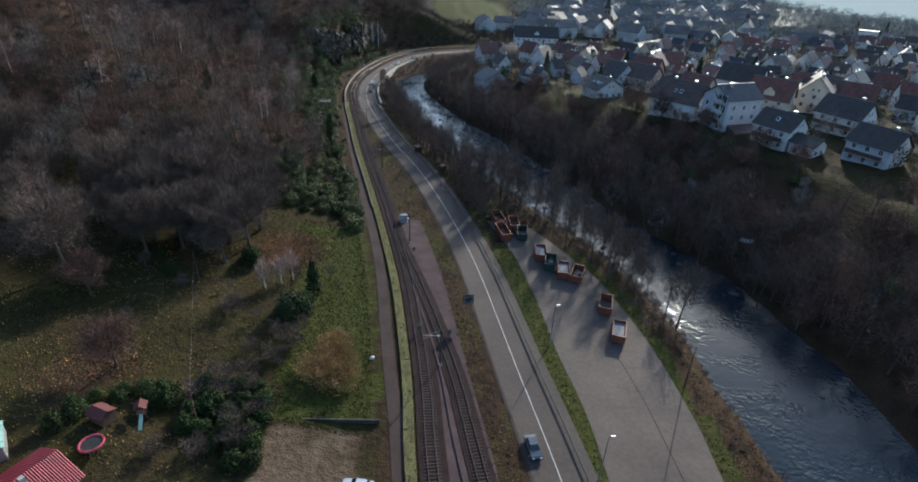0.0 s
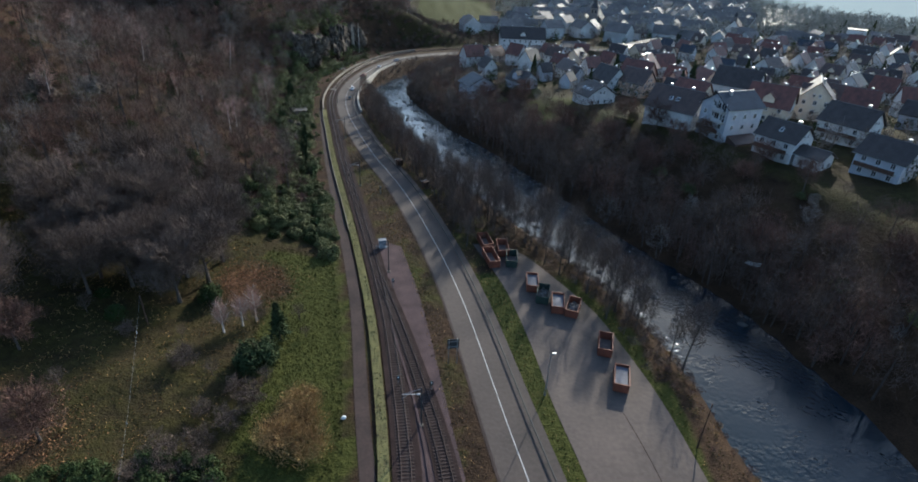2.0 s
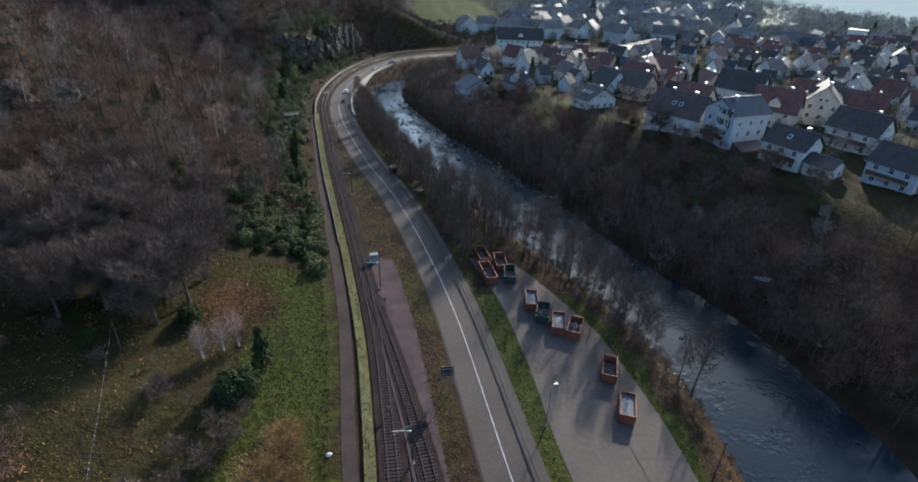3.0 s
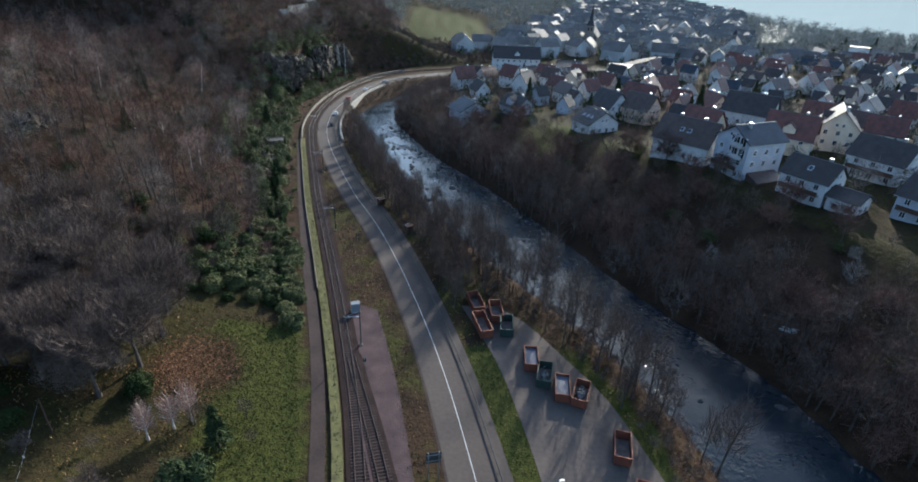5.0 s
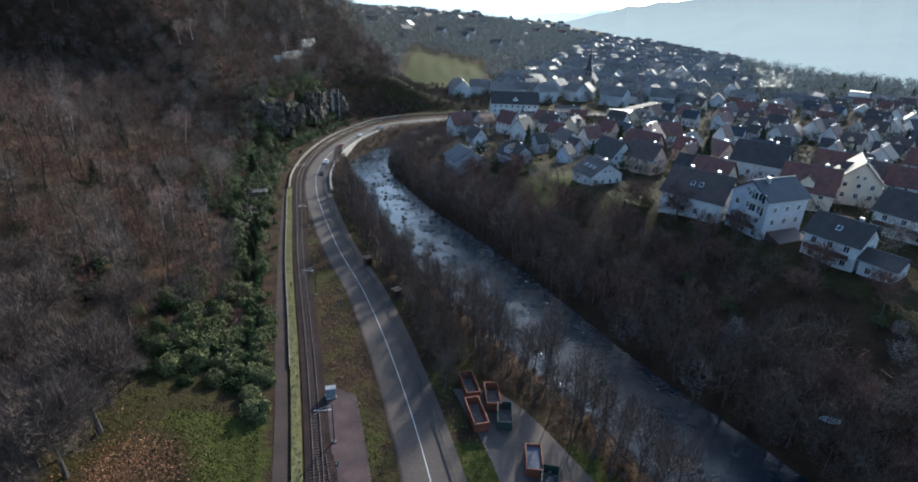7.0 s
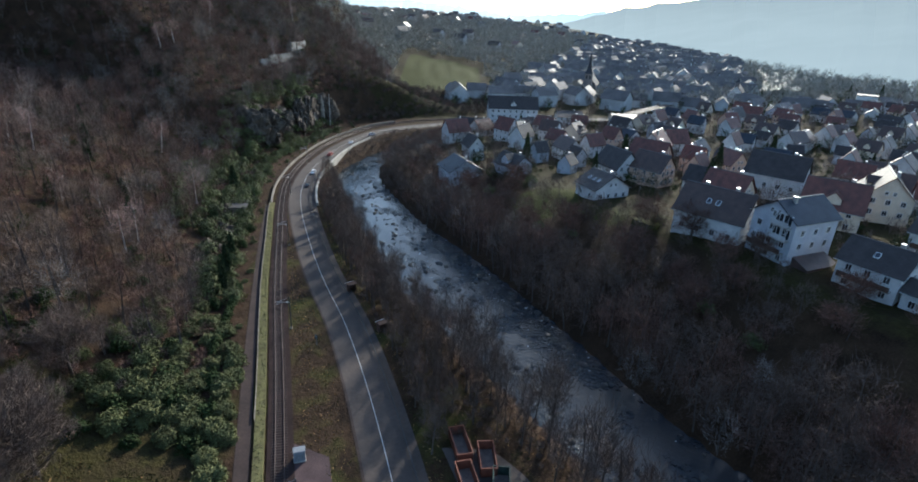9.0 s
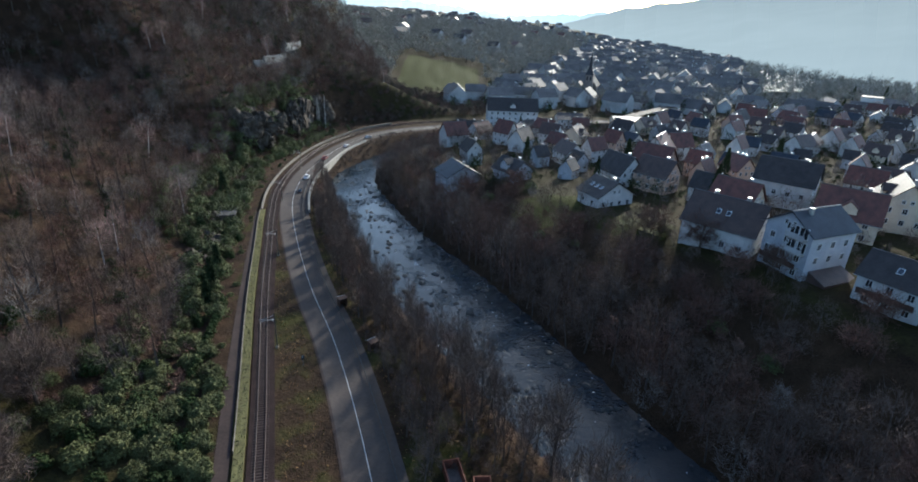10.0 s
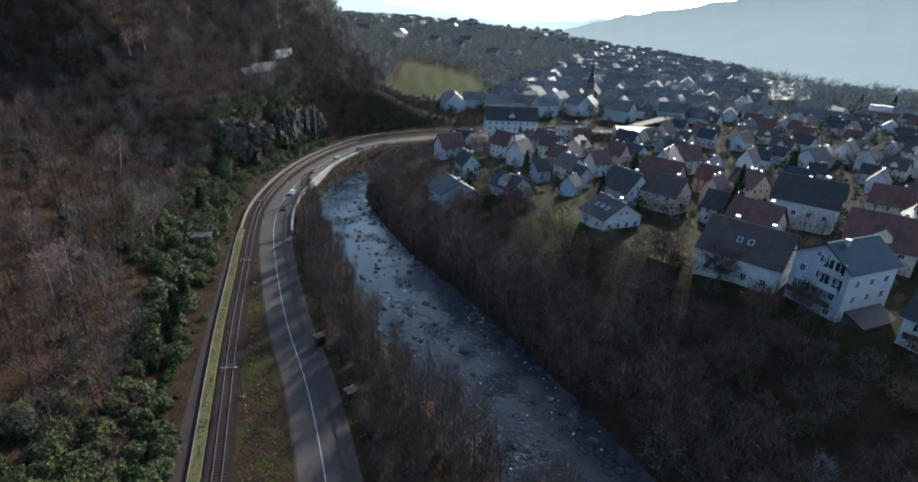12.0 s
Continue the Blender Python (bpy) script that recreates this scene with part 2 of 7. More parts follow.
def ground_material():
    """Grass, leaf litter and bare soil, laid out by what grows where."""
    m = bpy.data.materials.new("ground")
    m.use_nodes = True
    nt = m.node_tree
    b = nt.nodes["Principled BSDF"]
    b.inputs["Roughness"].default_value, b.inputs["Specular IOR Level"].default_value = 0.95, 0.04
    tc = nt.nodes.new("ShaderNodeTexCoord")
    zone = nt.nodes.new("ShaderNodeAttribute")
    zone.attribute_name = "zone"
    sep = nt.nodes.new("ShaderNodeSeparateColor")
    nt.links.new(zone.outputs["Color"], sep.inputs[0])

    def noisy(scale, detail=6.0):
        n = nt.nodes.new("ShaderNodeTexNoise")
        n.inputs["Scale"].default_value, n.inputs["Detail"].default_value = 1.0 / scale, detail
        nt.links.new(tc.outputs["Object"], n.inputs["Vector"])
        return n.outputs["Fac"]

    def blend(fac, a, bcol):
        x = nt.nodes.new("ShaderNodeMix")
        x.data_type = "RGBA"
        nt.links.new(fac, x.inputs["Factor"])
        for key, v in (("A", a), ("B", bcol)):
            if isinstance(v, tuple):
                x.inputs[key].default_value = (*v, 1)
            else:
                nt.links.new(v, x.inputs[key])
        return x.outputs["Result"]

    def ranged(v, lo, hi):
        r = nt.nodes.new("ShaderNodeMapRange")
        r.inputs["From Min"].default_value, r.inputs["From Max"].default_value = lo, hi
        nt.links.new(v, r.inputs["Value"])
        return r.outputs[0]

    def summed(a, c, k):
        x = nt.nodes.new("ShaderNodeMath")
        x.operation = "MULTIPLY_ADD"
        nt.links.new(a, x.inputs[0])
        x.inputs[1].default_value = k
        nt.links.new(c, x.inputs[2])
        return x.outputs[0]

    broad, mid, small, tiny = noisy(14), noisy(3.5), noisy(0.9), noisy(0.22, 3)
    litter = blend(ranged(summed(tiny, mid, 0.8), 0.6, 1.15), (0.012, 0.0085, 0.006), (0.045, 0.027, 0.016))
    grass = blend(ranged(summed(tiny, small, 0.7), 0.55, 1.1), (0.013, 0.011, 0.006), (0.034, 0.029, 0.010))
    lawn = blend(ranged(summed(tiny, small, 0.7), 0.55, 1.1), (0.018, 0.020, 0.005), (0.044, 0.046, 0.012))
    soil = blend(ranged(summed(tiny, small, 0.7), 0.5, 1.1), (0.035, 0.026, 0.018), (0.088, 0.063, 0.042))
    wobble = summed(mid, broad, 0.7)
    g = ranged(summed(sep.outputs["Red"], wobble, 1.2), 1.15, 1.6)
    col = blend(g, litter, grass)
    col = blend(ranged(summed(sep.outputs["Green"], wobble, 1.4), 1.35, 1.75), col, lawn)
    col = blend(ranged(summed(sep.outputs["Blue"], wobble, 1.4), 1.35, 1.75), col, soil)
    nt.links.new(col, b.inputs["Base Color"])
    bp = nt.nodes.new("ShaderNodeBump")
    bp.inputs["Strength"].default_value, bp.inputs["Distance"].default_value = 0.9, 0.35
    nt.links.new(summed(tiny, small, 0.6), bp.inputs["Height"])
    nt.links.new(bp.outputs[0], b.inputs["Normal"])
    return m


def water_material():
    m = bpy.data.materials.new("river_water")
    m.use_nodes = True
    nt = m.node_tree
    b = nt.nodes["Principled BSDF"]
    b.inputs["Base Color"].default_value = (0.007, 0.012, 0.017, 1)
    b.inputs["Roughness"].default_value, b.inputs["IOR"].default_value, b.inputs["Specular IOR Level"].default_value = 0.09, 1.33, 0.3
    tc = nt.nodes.new("ShaderNodeTexCoord")
    zone = nt.nodes.new("ShaderNodeAttribute")
    zone.attribute_name = "zone"
    n1 = nt.nodes.new("ShaderNodeTexNoise")
    n1.inputs["Scale"].default_value, n1.inputs["Detail"].default_value = 1.6, 1.5
    n2 = nt.nodes.new("ShaderNodeTexNoise")
    n2.inputs["Scale"].default_value, n2.inputs["Detail"].default_value = 0.5, 6
    for n in (n1, n2):
        nt.links.new(tc.outputs["Object"], n.inputs["Vector"])
    foam = nt.nodes.new("ShaderNodeMath")
    foam.operation = "MULTIPLY_ADD"
    nt.links.new(zone.outputs["Fac"], foam.inputs[0])
    foam.inputs[1].default_value = 0.26
    nt.links.new(n1.outputs["Fac"], foam.inputs[2])
    fr = nt.nodes.new("ShaderNodeMapRange")
    fr.inputs["From Min"].default_value, fr.inputs["From Max"].default_value = 0.93, 0.97
    nt.links.new(foam.outputs[0], fr.inputs["Value"])
    mix = nt.nodes.new("ShaderNodeMix")
    mix.data_type = "RGBA"
    nt.links.new(fr.outputs[0], mix.inputs["Factor"])
    mix.inputs["A"].default_value, mix.inputs["B"].default_value = (0.007, 0.012, 0.017, 1), (0.5, 0.52, 0.54, 1)
    nt.links.new(mix.outputs["Result"], b.inputs["Base Color"])
    rr = nt.nodes.new("ShaderNodeMapRange")
    rr.inputs["To Min"].default_value, rr.inputs["To Max"].default_value = 0.05, 0.5
    nt.links.new(fr.outputs[0], rr.inputs["Value"])
    nt.links.new(rr.outputs[0], b.inputs["Roughness"])
    bp = nt.nodes.new("ShaderNodeBump")
    bp.inputs["Distance"].default_value = 0.7
    st = nt.nodes.new("ShaderNodeMapRange")
    st.inputs["To Min"].default_value, st.inputs["To Max"].default_value = 0.17, 0.75
    nt.links.new(zone.outputs["Fac"], st.inputs["Value"])
    patch = nt.nodes.new("ShaderNodeTexNoise")
    patch.inputs["Scale"].default_value, patch.inputs["Detail"].default_value = 0.16, 4
    nt.links.new(tc.outputs["Object"], patch.inputs["Vector"])
    broken = nt.nodes.new("ShaderNodeMapRange")
    broken.inputs["From Min"].default_value, broken.inputs["From Max"].default_value = 0.46, 0.64
    broken.inputs["To Min"].default_value, broken.inputs["To Max"].default_value = 0.2, 1.2
    nt.links.new(patch.outputs["Fac"], broken.inputs["Value"])
    both = nt.nodes.new("ShaderNodeMath")
    both.operation = "MULTIPLY"
    nt.links.new(st.outputs[0], both.inputs[0])
    nt.links.new(broken.outputs[0], both.inputs[1])
    nt.links.new(both.outputs[0], bp.inputs["Strength"])
    hsum = nt.nodes.new("ShaderNodeMath")
    hsum.operation = "ADD"
    nt.links.new(n1.outputs["Fac"], hsum.inputs[0])
    nt.links.new(n2.outputs["Fac"], hsum.inputs[1])
    nt.links.new(hsum.outputs[0], bp.inputs["Height"])
    nt.links.new(bp.outputs[0], b.inputs["Normal"])
    return m


M_GROUND, M_WATER = ground_material(), water_material()

# ---- mesh tools ----


class Geo:
    """Vertices and faces gathered into one mesh."""

    def __init__(self):
        self.v, self.f = [], []

    def add(self, verts, faces):
        n = len(self.v)
        self.v += [tuple(p) for p in verts]
        self.f += [tuple(i + n for i in f) for f in faces]
        return self

    def box(self, x0, y0, z0, x1, y1, z1, m=None, taper=0.0):
        t = taper
        p = [(x0, y0, z0), (x1, y0, z0), (x1, y1, z0), (x0, y1, z0), (x0 + t, y0 + t, z1), (x1 - t, y0 + t, z1), (x1 - t, y1 - t, z1), (x0 + t, y1 - t, z1)]
        if m is not None:
            p = [m @ Vector(q) for q in p]
        return self.add(p, [(3, 2, 1, 0), (4, 5, 6, 7), (0, 1, 5, 4), (1, 2, 6, 5), (2, 3, 7, 6), (3, 0, 4, 7)])

    def tube(self, points, radii, sides=6, cap=True):
        pts = [Vector(p) for p in points]
        rings = []
        for k, p in enumerate(pts):
            d = (pts[min(k + 1, len(pts) - 1)] - pts[max(k - 1, 0)]).normalized()
            u = d.orthogonal().normalized()
            w = d.cross(u)
            rings.append([p + float(radii[k]) * (math.cos(a) * u + math.sin(a) * w) for a in (2 * math.pi * i / sides for i in range(sides))])
        v = [q for r in rings for q in r]
        f = []
        for k in range(len(pts) - 1):
            for i in range(sides):
                j = (i + 1) % sides
                f.append((k * sides + i, k * sides + j, (k + 1) * sides + j, (k + 1) * sides + i))
        if cap:
            f += [tuple(range(sides))[::-1], tuple((len(pts) - 1) * sides + i for i in range(sides))]
        return self.add(v, f)

    def prism(self, outline, y0, y1):
        """A closed outline in x and z, drawn out along y."""
        n = len(outline)
        v = [(x, y0, z) for x, z in outline] + [(x, y1, z) for x, z in outline]
        f = [tuple(range(n)), tuple(range(2 * n - 1, n - 1, -1))]
        f += [(i, i + n, (i + 1) % n + n, (i + 1) % n) for i in range(n)]
        return self.add(v, f)

    def mesh(self, name, material):
        me = bpy.data.meshes.new(name)
        me.from_pydata(self.v, [], self.f)
        me.materials.append(material)
        return me


def soup(name, tris, material, size=3):
    """A mesh of loose triangles (or quads): an array of n x size x 3."""
    tris = np.asarray(tris, np.float32)
    n = len(tris)
    me = bpy.data.meshes.new(name)
    me.vertices.add(n * size)
    me.vertices.foreach_set("co", tris.ravel())
    me.loops.add(n * size)
    me.loops.foreach_set("vertex_index", np.arange(n * size, dtype=np.int32))
    me.polygons.add(n)
    me.polygons.foreach_set("loop_start", np.arange(0, n * size, size, dtype=np.int32))
    me.update(calc_edges=True)
    me.materials.append(material)
    return me


def part(name, me, parent, label="", m=None):
    ob = new(name, me)
    ob.parent = parent
    if m is not None:
        ob.matrix_basis = m
    if label:
        ob["label"] = label
    return ob


def thing(name, label, category, m=None, group="", kind=""):
    ob = tagged(new(name), label, category, group, kind)
    ob.empty_display_size = 0.3
    if m is not None:
        ob.matrix_basis = m
    return ob


def single(name, me, label, category, m=None, group="", kind=""):
    ob = tagged(new(name, me), label, category, group, kind)
    if m is not None:
        ob.matrix_basis = m
    return ob


# ---- the plan ----
ROAD = [(37.1, -89.8), (21.6, 0.2), (13.5, 41.2), (9.5, 59.6), (3.3, 87.9), (-4.1, 112.7), (-12.1, 134.4), (-20.7, 153.4), (-29.2, 175.1), (-36.9, 198.0), (-40.9, 217.0),
        (-42.1, 238.0), (-39.2, 266.0), (-32.0, 289.0), (-24.5, 301.5), (-13.0, 312.0), (5.0, 322.0), (35.0, 334.0), (90.0, 352.0)]
RAIL = [(17.0, -90.0), (6.5, 0.0), (-0.7, 40.4), (-2.9, 55.0), (-5.3, 67.5), (-8.3, 81.1), (-13.0, 98.2), (-19.0, 118.3), (-28.5, 148.9), (-35.7, 174.5), (-41.3, 194.5),
        (-46.2, 217.0), (-47.6, 245.0), (-44.4, 273.0), (-35.8, 298.9), (-25.9, 314.9), (-9.9, 327.8), (20.1, 340.8), (80.1, 361.8)]
SIDING = [(34, -90), (14.5, 0), (4.7, 40.8), (1.1, 56.4), (-1.9, 66.3), (-6.0, 78.6), (-8.5, 85.4), (-10.8, 92.0)]
PATHWAY = [(11.2, -90.0), (1.7, 0.0), (-4.4, 40.0), (-9.0, 61.6), (-13.3, 82.0), (-17.6, 98.2), (-24.2, 119.9), (-27.7, 131.9), (-33.8, 153.3), (-39.1, 172.8), (-45.1, 195.8)]
BANK_L = [(58, -90), (47, 0), (42.2, 46.3), (40.2, 58), (38.8, 72), (35.4, 87), (29, 101), (20.5, 115), (12.5, 128), (4.1, 142), (-6, 159.5), (-15.6, 184), (-25, 207),
          (-32.5, 229), (-34.6, 245), (-30, 263), (-20, 285), (-4, 303), (25, 322), (90, 343)]
BANK_R = [(82, -90), (66, 0), (61.5, 54), (60.6, 67), (57.4, 78.3), (54.2, 91), (49.2, 101), (40.5, 115), (32, 132), (21.5, 154), (9, 177), (-1.9, 194), (-10.2, 212),
          (-18.5, 232), (-22, 248), (-21, 262), (-14, 278), (2, 295), (30, 312), (95, 332)]
WATER_Z = -4.0


def smooth_line(points, step=3.0):
    """A rounded line through the points, at even steps."""
    p = np.array([points[0], *points, points[-1]], float)
    out = []
    for k in range(1, len(p) - 2):
        a, b, c, d = p[k - 1], p[k], p[k + 1], p[k + 2]
        n = max(2, int(np.linalg.norm(c - b) / step))
        for i in range(n):
            t = i / n
            out.append(0.5 * (2 * b + (c - a) * t + (2 * a - 5 * b + 4 * c - d) * t * t + (3 * b - a - 3 * c + d) * t**3))
    out.append(p[-1])
    return np.array(out)


def side_distance(line, x, y):
    """Distance from a line to places, positive to the left of its way, and the length along it."""
    best, sign, along = np.full(x.shape, 1e9), np.zeros(x.shape), np.zeros(x.shape)
    run = 0.0
    for a, b in zip(line[:-1], line[1:]):
        d = b - a
        n2 = d @ d
        t = np.clip(((x - a[0]) * d[0] + (y - a[1]) * d[1]) / n2, 0, 1)
        px, py = a[0] + t * d[0], a[1] + t * d[1]
        dist = np.hypot(x - px, y - py)
        near = dist < best
        best = np.where(near, dist, best)
        sign = np.where(near, np.where(d[0] * (y - a[1]) - d[1] * (x - a[0]) >= 0, 1.0, -1.0), sign)
        along = np.where(near, run + t * math.sqrt(n2), along)
        run += math.sqrt(n2)
    return best * sign, along


L_ROAD, L_RAIL, L_SIDING, L_PATH = (smooth_line(p) for p in (ROAD, RAIL, SIDING, PATHWAY))
L_BL, L_BR = smooth_line(BANK_L, 5), smooth_line(BANK_R, 5)
LOT_L = smooth_line([(24, -40), (19.8, 20), (18.8, 41.7), (17.8, 52.4), (15.6, 63.7), (14.0, 75.5), (11, 90.7), (7.6, 100.5), (5.2, 107)])
LOT_R = smooth_line([(36, -40), (32.6, 20), (31.9, 42.6), (31.9, 49.6), (31.4, 55.5), (30.3, 65), (28.6, 73), (25.6, 84), (21.6, 92), (15, 103), (9, 108)])


def wave(x, y, size, seed=0.0):
    """A smooth uneven surface about -1 to 1, with lumps of that size."""
    s = 2 * math.pi / size
    return (np.sin(s * (x * 0.9 + y * 0.35) + seed) + np.sin(s * (y * 0.83 - x * 0.51) * 1.31 + 2.1 * seed + 1.0)
            + np.sin(s * (x * 0.37 + y * 1.17) * 0.71 + 0.7 * seed + 2.0) + 0.6 * np.sin(s * (x * 1.9 - y * 1.3) + 3 * seed)) / 3.0


def step_up(v, lo, hi):
    t = np.clip((v - lo) / (hi - lo), 0, 1)
    return t * t * (3 - 2 * t)


def height(x, y, everything=False):
    """The ground's height at places."""
    x, y = np.asarray(x, float), np.asarray(y, float)
    w, along = side_distance(L_RAIL, x, y)
    w = w - 6.0
    dl, _ = side_distance(L_BL, x, y)
    dr, _ = side_distance(L_BR, x, y)
    dr = -dr
    # the hillside beyond the railway
    steep = step_up(y, 85, 150)
    up = np.maximum(w - 4, 0)
    gentle = 0.115 * up + 0.34 * np.maximum(up - 75, 0)
    hill = 0.30 * up + 0.22 * np.maximum(up - 14, 0) + 0.12 * np.maximum(up - 60, 0)
    cliff = step_up(along, 320, 350) * (1 - step_up(along, 425, 470)) * 15 * step_up(w, 5, 17)
    left = gentle * (1 - steep) + hill * steep + cliff
    # a shaded ravine between two spurs
    north = (x + 75) * 0.2 + (y - 262) * 0.98
    gap = step_up(y, 160, 188) * (1 - step_up(north, -22, 12)) * step_up(w, 34, 62)
    left = left * (1 - gap) + np.minimum(left, 15 + 0.1 * np.maximum(w - 40, 0)) * gap
    left = np.where(left > 120, 120 + 0.25 * (left - 120), left)
    fade = step_up(x + 0.3 * (y - 360), -95, 10) * step_up(y, 325, 385)
    left = left * (1 - fade)
    far = 44 * np.tanh(np.clip(0.18 * ((x + 20) * -0.924 + (y - 340) * 0.382), 0, 150) / 44) * step_up(y, 340, 520) * (1 - step_up(y, 1300, 1800))
    left = np.maximum(left, far)
    left = left + (wave(x, y, 23) * 0.9 + wave(x, y, 9, 2.0) * 0.3) * step_up(w, 6, 30)
    # the far bank and the village on its terrace
    fall = np.interp(y, [150, 185, 235, 330, 420], [1.0, 0.74, 0.42, 0.34, 0.25])
    right = np.interp(dr, [0, 4, 9, 20, 28, 50, 120, 400, 800], [-4.3, -1.5, 2, 8.0, 12.4, 13.6, 15, 17, 30])
    right = np.where(right > 0, right * fall, right) + wave(x, y, 17, 1.0) * 0.5 * step_up(dr, 3, 15)
    right = np.where(y > 420, np.maximum(right, far), right)
    # the near bank
    flat = np.interp(dl, [0, 1.5, 4.6], [-4.3, -2.8, 0.0])
    z = np.where(w > 0, np.maximum(left, 0), np.where(dl > 0, flat, np.where(dr > 0, right, -5.2)))
    # below the viaduct end of the road, the river leaves the view
    return (z, w, dl, dr, along) if everything else z


def ground_at(x, y):
    return float(height(np.array([x]), np.array([y]))[0])


def ribbon(line, a, b, z=0.0, s0=None, s1=None, thick=0.0, step=1):
    """A strip along a line between two offsets (positive to the right of its way)."""
    d = np.gradient(line, axis=0)
    d /= np.linalg.norm(d, axis=1)[:, None]
    right = np.stack([d[:, 1], -d[:, 0]], 1)
    run = np.r_[0, np.cumsum(np.linalg.norm(np.diff(line, axis=0), axis=1))]
    keep = np.ones(len(line), bool)
    if s0 is not None:
        keep &= line[:, 1] >= s0
    if s1 is not None:
        keep &= run <= run[np.argmax(line[:, 1] >= s1)] if (line[:, 1] >= s1).any() else keep
    L, R = (line + right * a)[keep][::step], (line + right * b)[keep][::step]
    g = Geo()
    n = len(L)
    top = [(*p, z) for p in L] + [(*p, z) for p in R]
    g.add(top, [(i, n + i, n + i + 1, i + 1) for i in range(n - 1)])
    if thick:
        low = [(*p, z - thick) for p in L] + [(*p, z - thick) for p in R]
        g.add(top + low, [(i, i + 1, 2 * n + i + 1, 2 * n + i) for i in range(n - 1)] + [(n + i + 1, n + i, 3 * n + i, 3 * n + i + 1) for i in range(n - 1)]
              + [(0, 2 * n, 3 * n, n), (n - 1, 2 * n - 1, 4 * n - 1, 3 * n - 1)])
    return g


def along_line(line, y, off=0.0):
    """Place and heading on a line where it first passes y, with an offset to its right."""
    i = max(1, int(np.argmax(line[:, 1] >= y)))
    a, b = line[i - 1], line[i]
    t = (y - a[1]) / max(b[1] - a[1], 1e-6)
    d = (b - a) / np.linalg.norm(b - a)
    p = a + t * (b - a) + off * np.array([d[1], -d[0]])
    return float(p[0]), float(p[1]), math.degrees(math.atan2(d[1], d[0])) - 90


# ---- ground ----
def stretched(lo, hi, a, b, step, grow=1.12):
    mid = list(np.arange(a, b + 0.01, step))
    s, down = step, [a]
    while down[-1] > lo:
        s *= grow
        down.append(down[-1] - s)
    s, upw = step, [b]
    while upw[-1] < hi:
        s *= grow
        upw.append(upw[-1] + s)
    return np.array(down[:0:-1] + mid + upw[1:])


gx, gy = stretched(-3200, 3200, -130, 130, 2.0), stretched(-900, 3600, -30, 370, 2.0)
GX, GY = np.meshgrid(gx, gy)
GZ, GW, GDL, GDR, GAL = height(GX, GY, True)
ground_me = bpy.data.meshes.new("ground")
nx, ny = len(gx), len(gy)
ids = np.arange(nx * ny).reshape(ny, nx)
quads = np.stack([ids[:-1, :-1], ids[:-1, 1:], ids[1:, 1:], ids[1:, :-1]], -1).reshape(-1, 4)
ground_me.vertices.add(nx * ny)
ground_me.vertices.foreach_set("co", np.stack([GX, GY, GZ], -1).astype(np.float32).ravel())
ground_me.loops.add(quads.size)
ground_me.loops.foreach_set("vertex_index", quads.astype(np.int32).ravel())
ground_me.polygons.add(len(quads))
ground_me.polygons.foreach_set("loop_start", np.arange(0, quads.size, 4, dtype=np.int32))
ground_me.update(calc_edges=True)
ground_me.polygons.foreach_set("use_smooth", np.ones(len(quads), bool))
ground_me.materials.append(M_GROUND)
# what grows where: red meadow, green mown grass, blue bare soil
meadow = np.where(GW > 0, np.where((GY < 115) & (GW < 95), 0.56, 0.0), np.where(GDR > 0, 0.05 + 0.8 * step_up(GDR, 22, 30), np.where(GDL < 10, 0.1, 0.3)))
lawn = np.where((GW > 0.5) & (GW < 13) & (GY > 46) & (GY < 99), 0.75, 0.0) + np.where((GW < 0) & (GDL > 7) & (GY < 205), np.where((side_distance(L_ROAD, GX, GY)[0] < 0) & (GY < 96), 0.7, 0.38), 0)
lawn = lawn + np.where((np.hypot(GX - 30, GY - 186) < 9) | (np.hypot(GX - 45, GY - 170) < 6), 0.6, 0)
lawn = np.where((GX > -34) & (GX < 26) & (GY > 425) & (GY < 545), 1.1, lawn)
dead = np.hypot((GX + 31.0) / 7.5, (GY - 87) / 9.0)
dead = np.minimum(dead, 0.25 + np.hypot((GX + 44.0) / 9.0, (GY - 51) / 8.0))
dead = np.minimum(dead, 0.2 + np.hypot((GX + 17.5) / 4.5, (GY - 58) / 6.5))
meadow, lawn = meadow * np.clip(dead, 0, 1), lawn * np.clip(dead * 1.2 - 0.3, 0, 1)
meadow = np.where((GY > 330) | (GDR > 30), 0.55, meadow)
soil = np.where((GW > 1) & (GX > -22) & (GY < 47) & (GY > 20), 0.6, 0.0)
col = ground_me.color_attributes.new("zone", "FLOAT_COLOR", "POINT")
col.data.foreach_set("color", np.stack([meadow, lawn, soil, np.ones_like(soil)], -1).astype(np.float32).ravel())
tagged(new("ground", ground_me), "winter valley ground of grass, leaf litter and brush", "ground", kind="structure")

